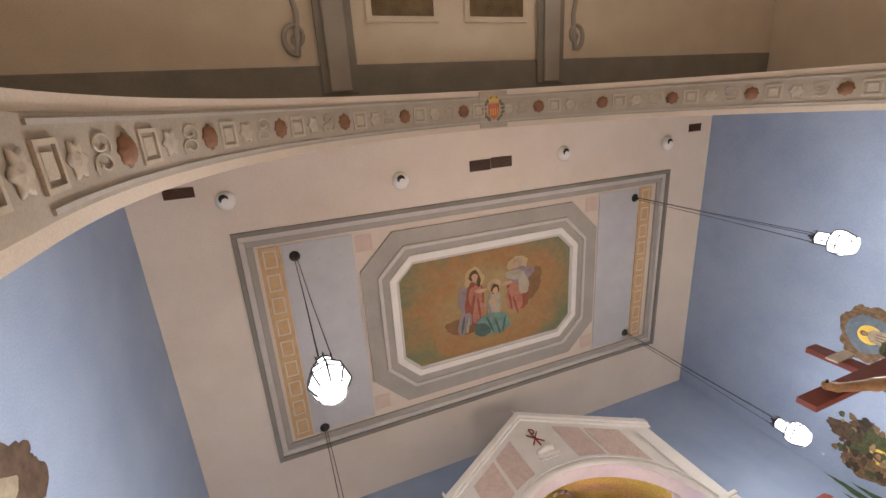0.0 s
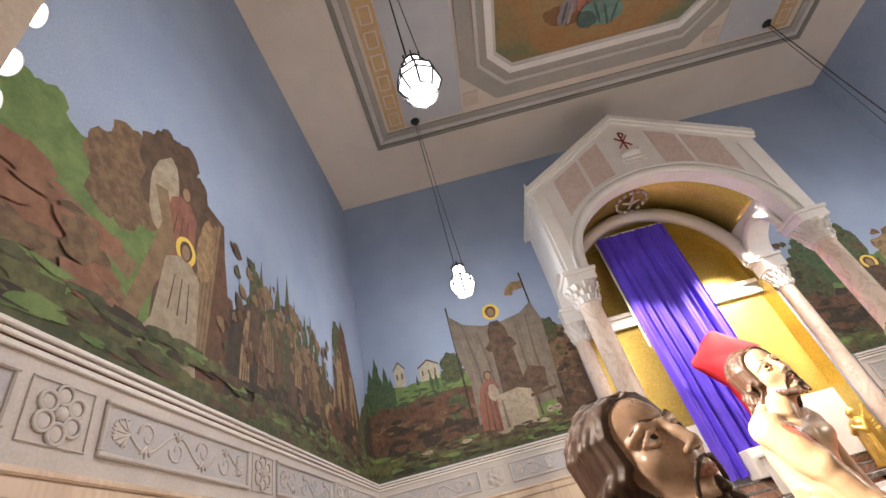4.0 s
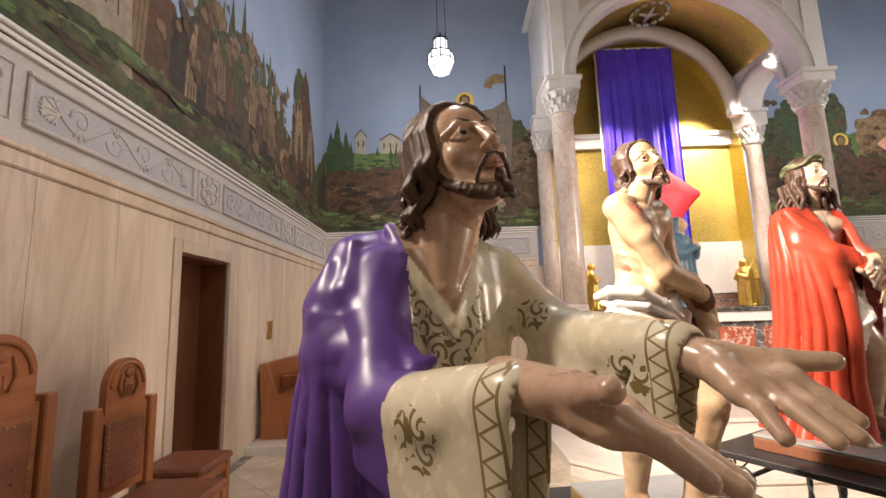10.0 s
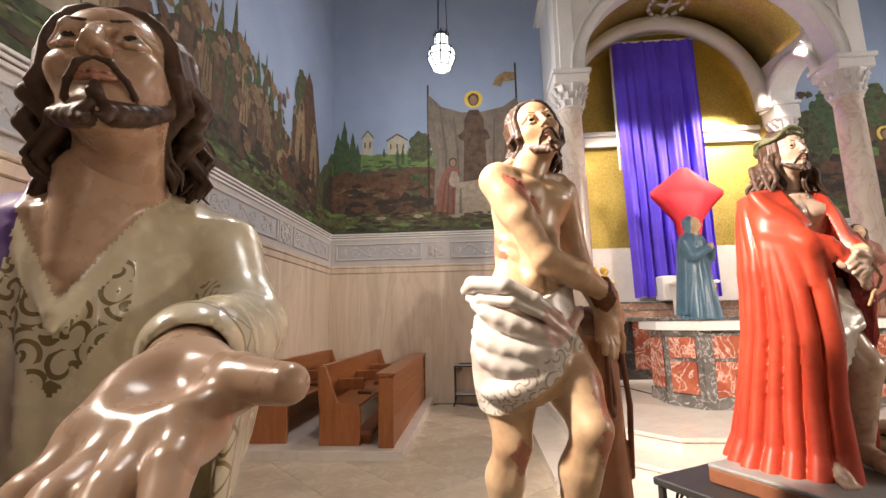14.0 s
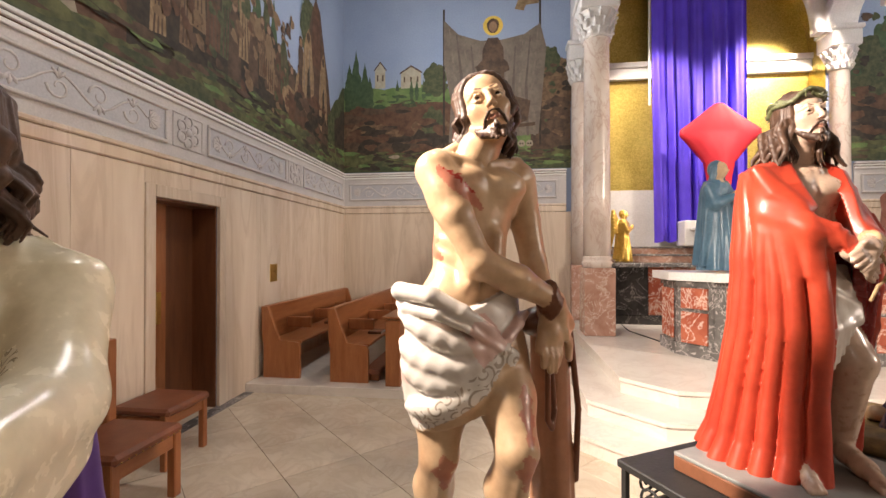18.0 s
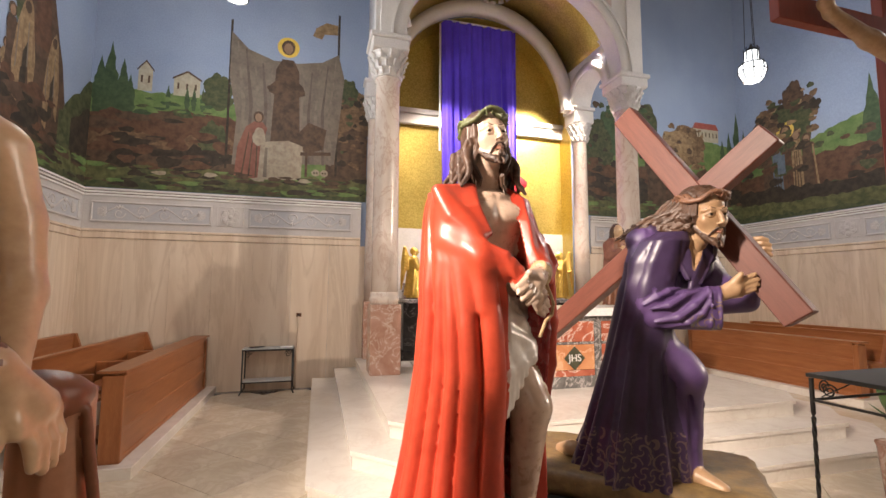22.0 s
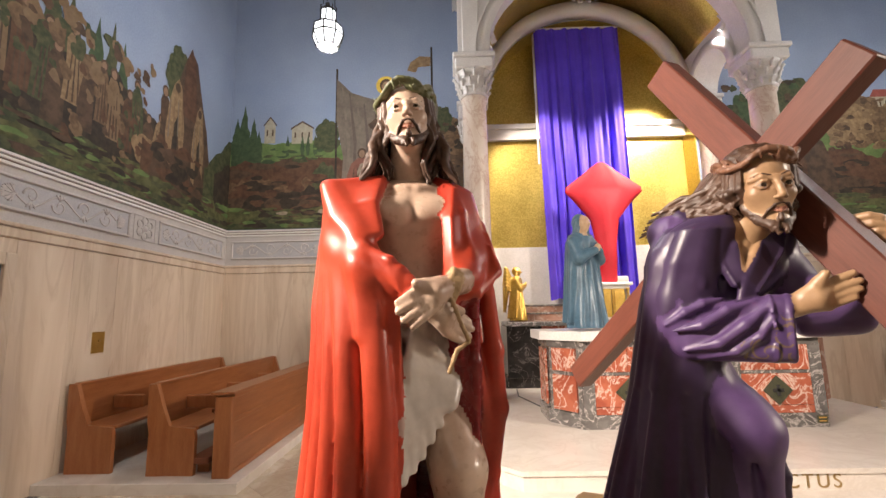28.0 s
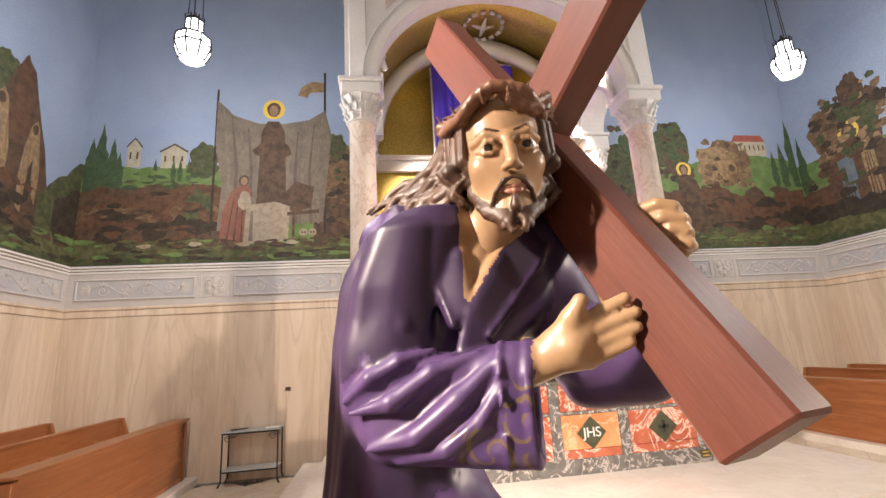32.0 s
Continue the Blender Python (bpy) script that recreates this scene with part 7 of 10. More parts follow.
S.path([(-0.100, 0.006, 1.652), (-0.096, -0.046, 1.602), (-0.040, -0.100, 1.486), (0.024, -0.068, 1.592), (0.056, 0.0, 1.640)], [0.011, 0.0095, 0.0085, 0.0095, 0.011], "paint_ivory", 0.005)
S.path([(-0.104, 0.006, 1.638), (-0.104, -0.049, 1.586), (-0.040, -0.106, 1.466), (0.034, -0.072, 1.577), (0.064, 0.0, 1.626)], 0.0045, "paint_ivory", 0.003)
# wide sleeves that hang from the forearms
for pts, rad, low in (([(-0.125, 0.010, 1.560), (-0.172, -0.130, 1.378), (-0.152, -0.270, 1.392), (-0.134, -0.372, 1.424)], [0.046, 0.044, 0.036, 0.030], ((-0.172, -0.110, 1.320), (-0.132, -0.362, 1.292))),
                      ([(0.122, -0.010, 1.572), (0.146, -0.130, 1.462), (0.124, -0.270, 1.448), (0.108, -0.374, 1.451)], [0.046, 0.044, 0.038, 0.030], ((0.140, -0.100, 1.405), (0.108, -0.360, 1.345)))):
    S.path(pts, rad, "paint_ivory", 0.03)
    for q in range(30):
        f = q / 29
        a = Vector(pts[1]).lerp(Vector(pts[3]), f)
        b = Vector(low[0]).lerp(Vector(low[1]), f)
        b.z -= 0.012 * math.sin(math.pi * f)
        S.limb(tuple(a), tuple(b), 0.040 - 0.011 * f, 0.032 - 0.011 * f, "paint_ivory", 0.010)
    c, b = Vector(pts[3]), Vector(low[1])
    for q in range(8):
        y = -0.030 - 0.012 + 0.012 * q
        S.limb((c.x, c.y + y, c.z - 0.004), (b.x, c.y + y + 0.010, b.z + 0.002), 0.0235, 0.0155, "paint_ivory", 0.003, cut=True)
    s2 = 1 if c.x > 0 else -1
    for q in range(3):
        f = 0.25 + 0.22 * q
        a = Vector(pts[1]).lerp(Vector(pts[3]), f)
        S.groove([(a.x - s2 * 0.030, a.y - 0.03, a.z - 0.02), (a.x - s2 * 0.028, a.y, a.z - 0.06), (a.x - s2 * 0.018, a.y + 0.03, a.z - 0.10)], [0.003, 0.006, 0.003], 0.010)
    S.colour(lambda x, y, z, c=c: (y < c.y + 0.026) & (abs(x - c.x) < 0.09) & (z < 1.52), "ivory_band", "paint_ivory")
# violet cloak over one shoulder and arm
S.drape([(1.60, 0.0, 0.05, 0.120, 0.070), (1.40, -0.01, 0.055, 0.135, 0.095), (0.94, -0.01, 0.07, 0.17, 0.15)], "paint_violet", 0.02, 11, (0.01, 0.09), 0.8, 9, gap=[(0.9, -78, 78), (1.6, -78, 78)])
S.hang([(1.500, -0.136, 0.024, 0.085, 0.075), (1.44, -0.136, 0.022, 0.104, 0.090), (1.36, -0.136, 0.022, 0.110, 0.098), (1.24, -0.138, 0.022, 0.116, 0.108), (0.94, -0.142, 0.028, 0.150, 0.145)], [(-2, 12, 1.44, 10, 0.020), (-22, -10, 1.45, 10, 0.022), (-44, -32, 1.46, 10, 0.020), (-64, -54, 1.49, 10, 0.022), (-80, -76, 1.47, 10, 0.020), (-104, -98, 1.49, 11, 0.020), (-126, -121, 1.48, 11, 0.020), (-150, -146, 1.48, 12, 0.022), (176, 182, 1.48, 14, 0.022)], "paint_violet", 0.02)
S.spin = radians(-29.8)
S.path([(-0.085, 0.005, 1.640), (-0.152, -0.015, 1.594), (-0.174, -0.050, 1.515), (-0.166, -0.082, 1.440)], [0.028, 0.050, 0.058, 0.054], "paint_violet", 0.02)
S.path([(-0.166, -0.085, 1.445), (-0.110, -0.135, 1.420), (-0.050, -0.176, 1.410)], [0.050, 0.036, 0.024], "paint_violet", 0.02)
for pts, w in (([(-0.085, -0.030, 1.655), (-0.070, -0.070, 1.600), (-0.078, -0.100, 1.520), (-0.078, -0.125, 1.470), (-0.030, -0.185, 1.436)], 0.012),
               ([(-0.150, -0.062, 1.628), (-0.152, -0.098, 1.540), (-0.112, -0.136, 1.476), (-0.045, -0.190, 1.438)], 0.014),
               ([(-0.192, -0.066, 1.585), (-0.194, -0.098, 1.500), (-0.150, -0.134, 1.450), (-0.080, -0.182, 1.424)], 0.014),
               ([(-0.218, -0.050, 1.520), (-0.214, -0.080, 1.440), (-0.172, -0.126, 1.412), (-0.105, -0.168, 1.404)], 0.012)):
    S.path(pts, [0.004] + [w] * (len(pts) - 2) + [0.006], "paint_violet", 0.018)
# rolled edge of the cloak round the forearm
S.path([(-0.018, -0.186, 1.438), (-0.040, -0.200, 1.426), (-0.078, -0.190, 1.414), (-0.104, -0.170, 1.386), (-0.119, -0.150, 1.327), (-0.122, -0.142, 1.250)], [0.008, 0.012, 0.013, 0.013, 0.012, 0.010], "paint_violet", 0.008)
S.spin = 0.0
S.colour(lambda x, y, z: (x < -0.100) & (y > -0.206 - 0.10 * (z - 1.42)) & (z > 0.9), "paint_violet", "paint_ivory")
S.colour(lambda x, y, z: (x > -0.099) & (y < -0.005) & (x < 0.05), "paint_ivory", "paint_violet")
S.colour(lambda x, y, z: (abs(x + 0.038) < 0.58 * (z - 1.498)) & (y < 0.01) & (z < 1.68), "paint_skin_dark", "paint_ivory")
S.colour(lambda x, y, z: (y < -0.045) & (abs(x + 0.038) < 0.062) & (z > 1.392 + 1.45 * abs(x + 0.038)) & (z < 1.454 + 1.60 * abs(x + 0.038)) & (z < 1.565), "ivory_scroll", "paint_ivory")
for c, r in (((0.093, -0.127, 1.498), 0.030), ((0.080, -0.318, 1.415), 0.032), ((-0.185, -0.262, 1.372), 0.036), ((0.17, 0.02, 1.56), 0.030), ((0.130, 0.09, 1.40), 0.036)):
    S.colour(near(c, r), "ivory_scroll", "paint_ivory")
S.crease("paint_violet", 0.0010, 0.085, (0.75, -0.5, 0.45), 3)
S.crease("paint_ivory", 0.0012, 0.060, (0.85, 0.5, 0.1), 5, 0.8)
G = Sculpt((-0.21, -0.58, 1.34), (0.20, -0.30, 1.52), 0.0026)
hand(G, (-0.135, -0.350, 1.437), (-0.121, -0.446, 1.426), [(-0.118, -0.530, 1.394), (-0.098, -0.537, 1.388), (-0.081, -0.530, 1.386), (-0.067, -0.503, 1.388)], (-0.160, -0.497, 1.449), "paint_skin_dark", 0.0100, 0.0225, (0, -0.006, 0.036))
hand(G, (0.108, -0.350, 1.455), (0.104, -0.450, 1.430), [(0.110, -0.530, 1.398), (0.085, -0.537, 1.390), (0.066, -0.529, 1.388), (0.052, -0.498, 1.386)], (0.155, -0.503, 1.443), "paint_skin_dark", 0.0100, 0.0225, (0, -0.006, 0.036))
H = Sculpt((-0.20, -0.25, 1.55), (0.16, 0.17, 1.94), 0.0019)
head(H, (-0.014, -0.196, 1.762), turned(-3, 21, -9), 1.01, (-0.012, -0.008, 1.600), "paint_skin_dark", "paint_hair", 4, None, 0.047, 0.100, 0.055, 0.9, gaze=0.0022)
statue([S, G, H], "kneeling_statue", (2.31, -7.60, 0), 30, "painted plaster kneeling statue, white robe, violet cloak, open arms")

# scourged statue, bare to the loins, bound at a post
S = Sculpt((-0.26, -0.27, 0.93), (0.32, 0.20, 1.92), 0.0038)
SK = "paint_skin"
S.ball((0.0, 0.022, 1.745), (0.104, 0.070, 0.105), SK, 0.02)
S.ball((-0.020, 0.012, 1.63), (0.086, 0.062, 0.115), SK, 0.035)
S.ball((-0.036, 0.006, 1.51), (0.106, 0.076, 0.095), SK, 0.03)
for e in (-1, 1):
    S.ball((e * 0.050 - 0.004, -0.026, 1.765), (0.054, 0.030, 0.038), SK, 0.022)
    S.ball((e * 0.100, 0.015, 1.800), (0.036, 0.040, 0.036), SK, 0.02)
    S.limb((e * 0.100, 0.004, 1.832), (e * 0.012 - 0.008, -0.030, 1.815), 0.013, 0.009, SK, 0.010)
    S.path([(e * 0.085, 0.024, 1.832), (-0.010 + e * 0.026, 0.020, 1.858)], [0.014, 0.018], SK, 0.02)
    S.groove([(e * 0.098, -0.040, 1.745), (e * 0.052, -0.064, 1.722), (e * 0.008 - 0.006, -0.062, 1.738)], [0.004, 0.008, 0.004], 0.014)
    for q in range(4):
        S.groove([(e * 0.098 - 0.012, 0.000, 1.700 - 0.030 * q), (e * 0.066 - 0.014, -0.046, 1.688 - 0.034 * q)], [0.005, 0.003], 0.012)
    S.limb((e * 0.030 - 0.022, -0.052, 1.655), (e * 0.028 - 0.030, -0.060, 1.56), 0.016, 0.018, SK, 0.022)
S.groove([(-0.008, -0.058, 1.800), (-0.008, -0.066, 1.72), (-0.024, -0.070, 1.60), (-0.030, -0.074, 1.535)], [0.005, 0.008, 0.006, 0.005], 0.014)
S.groove([(-0.094, -0.034, 1.648), (-0.050, -0.062, 1.660), (-0.010, -0.066, 1.690), (0.040, -0.060, 1.665)], [0.003, 0.005, 0.005, 0.003], 0.012)
S.ball((-0.031, -0.086, 1.545), 0.008, SK, 0.010, cut=True)
# right arm across the body, left arm behind it
S.path([(-0.108, 0.002, 1.796), (-0.088, -0.052, 1.700), (-0.048, -0.082, 1.602)], [0.044, 0.036, 0.029], SK, 0.010)
S.ball((-0.096, -0.026, 1.738), (0.035, 0.036, 0.052), SK, 0.02)
S.path([(-0.046, -0.084, 1.602), (0.030, -0.100, 1.566), (0.125, -0.098, 1.520)], [0.031, 0.032, 0.021], SK, 0.012)
S.path([(0.112, 0.020, 1.792), (0.138, 0.028, 1.700), (0.150, 0.010, 1.600), (0.138, -0.060, 1.500)], [0.043, 0.036, 0.030, 0.023], SK, 0.010)
hand(S, (0.122, -0.098, 1.520), (0.168, -0.078, 1.465), [(0.196, -0.060, 1.400), (0.188, -0.072, 1.390), (0.178, -0.084, 1.388), (0.168, -0.092, 1.394)], (0.150, -0.105, 1.440), SK, 0.0092, 0.022)
hand(S, (0.136, -0.066, 1.500), (0.112, -0.100, 1.448), [(0.082, -0.118, 1.390), (0.094, -0.124, 1.380), (0.106, -0.124, 1.380), (0.118, -0.116, 1.388)], (0.080, -0.104, 1.420), SK, 0.0092, 0.022)
for z in (0.0, 0.013, 0.026):
    S.path([(0.122 + 0.010 * math.sin(a) - z * 0.5, -0.092 + 0.028 * math.cos(a), 1.512 + z * 0.8 + 0.027 * math.sin(a)) for a in [k * math.pi / 6 for k in range(13)]], 0.0062, "paint_brown", 0.001)
# legs
for hip, knee, ankle in (((-0.088, 0.015, 1.42), (-0.110, -0.022, 1.205), (-0.100, 0.035, 0.98)), ((0.030, -0.010, 1.42), (-0.002, -0.146, 1.245), (0.004, -0.070, 0.98))):
    k2, h2, a2 = Vector(knee), Vector(hip), Vector(ankle)
    S.path([hip, tuple(h2.lerp(k2, 0.55)), knee], [0.070, 0.058, 0.040], SK, 0.02)
    S.ball((knee[0], knee[1] - 0.014, knee[2] + 0.004), (0.028, 0.026, 0.032), SK, 0.014)
    S.path([knee, tuple(k2.lerp(a2, 0.35) + Vector((0, 0.016, 0))), ankle], [0.037, 0.042, 0.026], SK, 0.015)
    S.limb(tuple(k2 + Vector((0, -0.024, -0.03))), (ankle[0], ankle[1] - 0.012, ankle[2] + 0.03), 0.014, 0.012, SK, 0.014)
    S.path([ankle, (ankle[0] - 0.01, ankle[1] - 0.06, 0.958), (ankle[0] - 0.015, ankle[1] - 0.105, 0.948)], [0.028, 0.023, 0.014], SK, 0.012)
# loincloth, its folds drawn to the knot
S.drape([(1.535, -0.042, 0.004, 0.128, 0.090), (1.46, -0.045, 0.004, 0.136, 0.098), (1.38, -0.045, 0.0, 0.128, 0.100), (1.325, -0.045, -0.006, 0.118, 0.098)], "paint_white", 0.006, 3, (0.0, 0.02), 4.0, 6, tilt=-0.38)
rnd = random.Random(5)
for q in range(4):
    f = (q + rnd.uniform(-0.2, 0.2)) / 3
    pts, rr, big, sag = [], [], rnd.uniform(0.6, 1.3), rnd.uniform(0.015, 0.04)
    for j in range(9):
        u = j / 8
        a = radians(18 - (120 - 25 * f) * u)
        z1 = 1.520 - 0.200 * f
        z = 1.412 - 0.006 * q + (z1 - 1.412 + 0.006 * q) * u ** 0.8 - sag * math.sin(math.pi * u) * (0.4 + 0.8 * f)
        pts.append((-0.045 + 0.135 * math.sin(a), 0.002 - 0.100 * math.cos(a), z))
        rr.append(0.003 + 0.0105 * big * math.sin(math.pi * min(1, 0.12 + 0.80 * u)) ** 1.2)
    S.path(pts, rr, "paint_white", 0.020)
S.path([(-0.172, 0.05, 1.535), (-0.188, -0.005, 1.545), (-0.150, -0.072, 1.540), (-0.095, -0.100, 1.508), (-0.040, -0.108, 1.470), (0.006, -0.100, 1.425)], [0.014, 0.018, 0.018, 0.015, 0.012, 0.010], "paint_white", 0.006)
S.path([(-0.180, 0.03, 1.515), (-0.180, -0.02, 1.512), (-0.140, -0.082, 1.505), (-0.08, -0.108, 1.475), (-0.01, -0.110, 1.428)], [0.008, 0.012, 0.012, 0.010, 0.008], "paint_white", 0.005)
S.ball((0.010, -0.098, 1.412), (0.022, 0.014, 0.020), "paint_white", 0.010)
S.path([(0.012, -0.095, 1.45), (0.045, -0.080, 1.475), (0.085, -0.050, 1.49)], [0.012, 0.012, 0.008], "paint_pink", 0.008)
for q in range(4):
    S.path([(0.030 + 0.013 * q, -0.088 + 0.010 * q, 1.41), (0.044 + 0.013 * q, -0.092 + 0.012 * q, 1.27), (0.058 + 0.012 * q, -0.078 + 0.012 * q, 1.10 + 0.012 * q)], [0.010, 0.012, 0.009], "paint_pink", 0.009)
S.colour(lambda x, y, z: (z < 1.385 + 0.72 * x) & (y < 0.03), SK, "paint_white")
S.colour(lambda x, y, z: (z < 1.440 + 0.72 * x) & (z > 1.1) & (x < 0.10), "white_scroll", "paint_white")
S.colour(lambda x, y, z: (np.sin(21 * x + 9 * z + 2) * np.sin(17 * z - 11 * y + 1) > 0.62) & (z < 1.50) & (z > 1.36), "paint_pink", "paint_white")
# the post with its straps
S.drape([(1.465, 0.196, 0.012, 0.046, 0.046), (1.2, 0.200, 0.012, 0.048, 0.048), (0.935, 0.205, 0.012, 0.056, 0.056)], "paint_post", 0.0, 5, (0.03, 0.05), 0.3, 4)
S.ball((0.165, -0.010, 1.462), (0.070, 0.050, 0.036), "paint_brown", 0.015)
S.path([(0.150, -0.050, 1.47), (0.110, -0.095, 1.400), (0.106, -0.100, 1.270), (0.118, -0.098, 1.250), (0.130, -0.092, 1.285), (0.135, -0.070, 1.42)], 0.0062, "paint_brown", 0.002)
S.path([(0.225, -0.030, 1.44), (0.250, -0.030, 1.25), (0.248, -0.022, 1.08)], 0.0075, "paint_brown", 0.003)
surface("paint_post", (0.33, 0.15, 0.08), (0.42, 0.21, 0.12), 6, 40, 0.4, relief=0.2)
surface("paint_pink", (0.56, 0.37, 0.33), (0.66, 0.50, 0.45), 9, 50, 0.3, relief=0.05, coat=0.3)
surface("paint_bruise", (0.42, 0.15, 0.10), (0.48, 0.22, 0.14), 16, 60, 0.3, coat=0.4)
H = Sculpt((-0.17, -0.14, 1.77), (0.13, 0.19, 2.06), 0.0017)
head(H, (-0.022, -0.086, 1.932), turned(-24, 14, -15), 0.80, (-0.012, 0.010, 1.825), SK, "paint_hair", 7, None, 0.052, 0.125, 0.020, gaze=0.0015)


def streak_on(u0, z0, u1, z1, r, mat):
    """A mark on the skin that faces the statue's right front; u runs across that side."""
    def streak(x, y, z):
        u, L = 0.87 * x - 0.49 * y, (u1 - u0) ** 2 + (z1 - z0) ** 2
        t = np.clip(((u - u0) * (u1 - u0) + (z - z0) * (z1 - z0)) / L, 0, 1)
        q = (u - u0 - t * (u1 - u0)) ** 2 + (z - z0 - t * (z1 - z0)) ** 2
        w = r * (1.1 - 0.75 * np.abs(2 * t - 1)) * (1 + 0.35 * np.sin(190 * z + 120 * u) + 0.2 * np.sin(430 * z - 310 * u))
        return (q < w ** 2) & (0.49 * x + 0.87 * y < 0.0)
    S.colour(streak, mat, SK)


for u0, z0, u1, z1, r in ((-0.085, 1.796, 0.000, 1.715, 0.016), (-0.140, 1.678, -0.085, 1.610, 0.017), (0.090, 1.245, 0.092, 1.180, 0.022), (-0.070, 1.215, -0.071, 1.155, 0.020), (0.085, 1.36, 0.095, 1.27, 0.012)):
    streak_on(u0, z0, u1, z1, r, "paint_bruise")
for u0, z0, u1, z1, r in ((-0.083, 1.797, -0.014, 1.748, 0.0095), (-0.142, 1.682, -0.100, 1.650, 0.0090), (-0.140, 1.662, -0.096, 1.628, 0.0085), (-0.120, 1.634, -0.095, 1.616, 0.007), (0.090, 1.222, 0.091, 1.196, 0.016), (-0.070, 1.190, -0.071, 1.170, 0.015)):
    streak_on(u0, z0, u1, z1, r, "paint_blood")
S.crease("paint_white", 0.0007, 0.050, (0.35, 0.2, 0.90), 4, 0.7)
statue([S, H], "scourged_statue", (2.93, -7.07, 0), 32, "painted plaster statue bound to a post, white loincloth")

# standing statue in a red cape
S = Sculpt((-0.36, -0.32, 0.975), (0.30, 0.32, 1.97), 0.0046)
TN = "paint_pale"
surface("paint_pale", (0.46, 0.31, 0.23), (0.60, 0.46, 0.36), 9, 40, 0.28, relief=0.05, coat=0.4)
S.ball((0.0, 0.0, 1.80), (0.108, 0.074, 0.110), TN, 0.02)
S.ball((0.005, 0.0, 1.62), (0.092, 0.070, 0.15), TN, 0.04)
for e in (-1, 1):
    S.ball((e * 0.048, -0.050, 1.815), (0.050, 0.032, 0.036), TN, 0.02)
    S.limb((e * 0.085, -0.02, 1.875), (e * 0.012, -0.052, 1.868), 0.012, 0.009, TN, 0.010)
    S.groove([(e * 0.090, -0.060, 1.790), (e * 0.050, -0.085, 1.772), (e * 0.008, -0.080, 1.785)], [0.003, 0.007, 0.004], 0.014)
S.groove([(0.0, -0.080, 1.85), (0.0, -0.084, 1.76), (0.002, -0.080, 1.66)], [0.005, 0.007, 0.005], 0.014)
S.path([(0.050, -0.01, 1.47), (0.082, -0.095, 1.30), (0.095, -0.040, 1.04)], [0.076, 0.054, 0.034], TN, 0.02)
S.ball((0.086, -0.118, 1.300), (0.032, 0.030, 0.036), TN, 0.016)
S.path([(-0.06, 0.0, 1.45), (-0.085, -0.04, 1.25), (-0.10, -0.06, 1.03)], [0.076, 0.054, 0.034], TN, 0.02)
for ax, ay, dx, dy in ((0.08, -0.08, -0.03, -0.135), (-0.10, -0.09, -0.035, -0.115)):
    S.path([(ax, ay, 1.025), (ax + dx * 0.5, ay + dy * 0.5, 1.015), (ax + dx, ay + dy, 1.0)], [0.032, 0.027, 0.015], TN, 0.012)
    for q in range(4):
        S.limb((ax + dx * 0.85 + 0.011 * (q - 1.5), ay + dy * 0.85, 0.998), (ax + dx * 1.15 + 0.012 * (q - 1.5), ay + dy * 1.12, 0.992), 0.010, 0.008, TN, 0.003)
# loincloth
S.drape([(1.585, 0.012, -0.008, 0.105, 0.092), (1.47, 0.016, -0.015, 0.115, 0.108), (1.44, 0.02, -0.02, 0.113, 0.108)], "paint_white", 0.004, 8, (0.03, 0.07), 2.0, 12)
for q in range(7):
    f = q / 6
    S.path([(0.000 + 0.100 * f, -0.112 + 0.030 * f, 1.590 - 0.085 * f), (-0.016 + 0.090 * f, -0.136 + 0.024 * f, 1.50 - 0.035 * f), (-0.030 + 0.095 * f, -0.148 + 0.022 * f, 1.40 + 0.030 * f), (-0.028 + 0.105 * f, -0.142 + 0.022 * f, 1.300 + 0.150 * f ** 1.2)], [0.008, 0.012, 0.0135, 0.010], "paint_white", 0.010)
S.path([(-0.05, -0.10, 1.57), (0.03, -0.13, 1.53), (0.10, -0.085, 1.47)], [0.010, 0.011, 0.008], "paint_white", 0.008)
S.colour(lambda x, y, z: np.sin(17 * x + 11 * z) * np.sin(13 * z - 15 * x + 1) > 0.45, "paint_pink", "paint_white")
# cape
CAPE = [(1.915, -0.004, 0.020, 0.066, 0.050), (1.900, -0.010, 0.014, 0.112, 0.062), (1.872, -0.018, 0.002, 0.158, 0.088), (1.80, -0.018, -0.012, 0.163, 0.116), (1.68, -0.016, -0.026, 0.164, 0.142), (1.55, -0.016, -0.026, 0.162, 0.140), (1.40, -0.018, -0.020, 0.166, 0.142), (1.20, -0.024, 0.004, 0.178, 0.146), (1.06, -0.032, 0.012, 0.196, 0.168), (0.982, -0.040, 0.018, 0.220, 0.190)]
FOLDS = [(-36, -14, 1.76, 10, 0.021), (-60, -33, 1.76, 9, 0.023), (-70, -50, 1.78, 8, 0.020), (-76, -66, 1.86, 8, 0.018), (-88, -83, 1.85, 9, 0.022), (-102, -103, 1.86, 10, 0.020)]
FOLDS += [(-122 - 21 * q, -127 - 21 * q, 1.85 - 0.04 * (q % 2), 10 + q % 3, 0.020 + 0.004 * (q % 2)) for q in range(6)]
FOLDS += [(112, 122, 1.60, 8, 0.018), (84, 102, 1.58, 8, 0.020), (62, 82, 1.55, 9, 0.020)]
FOLDS = [(a, b, z, w, 1.55 * d) for a, b, z, w, d in FOLDS]
S.hang(CAPE, FOLDS, "paint_red", 0.006, 0.022, [(0.95, -4, 88), (1.15, -4, 74), (1.33, -4, 56), (1.45, -4, 44), (1.60, -6, 32), (1.70, -20, 33), (1.80, -36, 36), (1.9, -52, 46)])
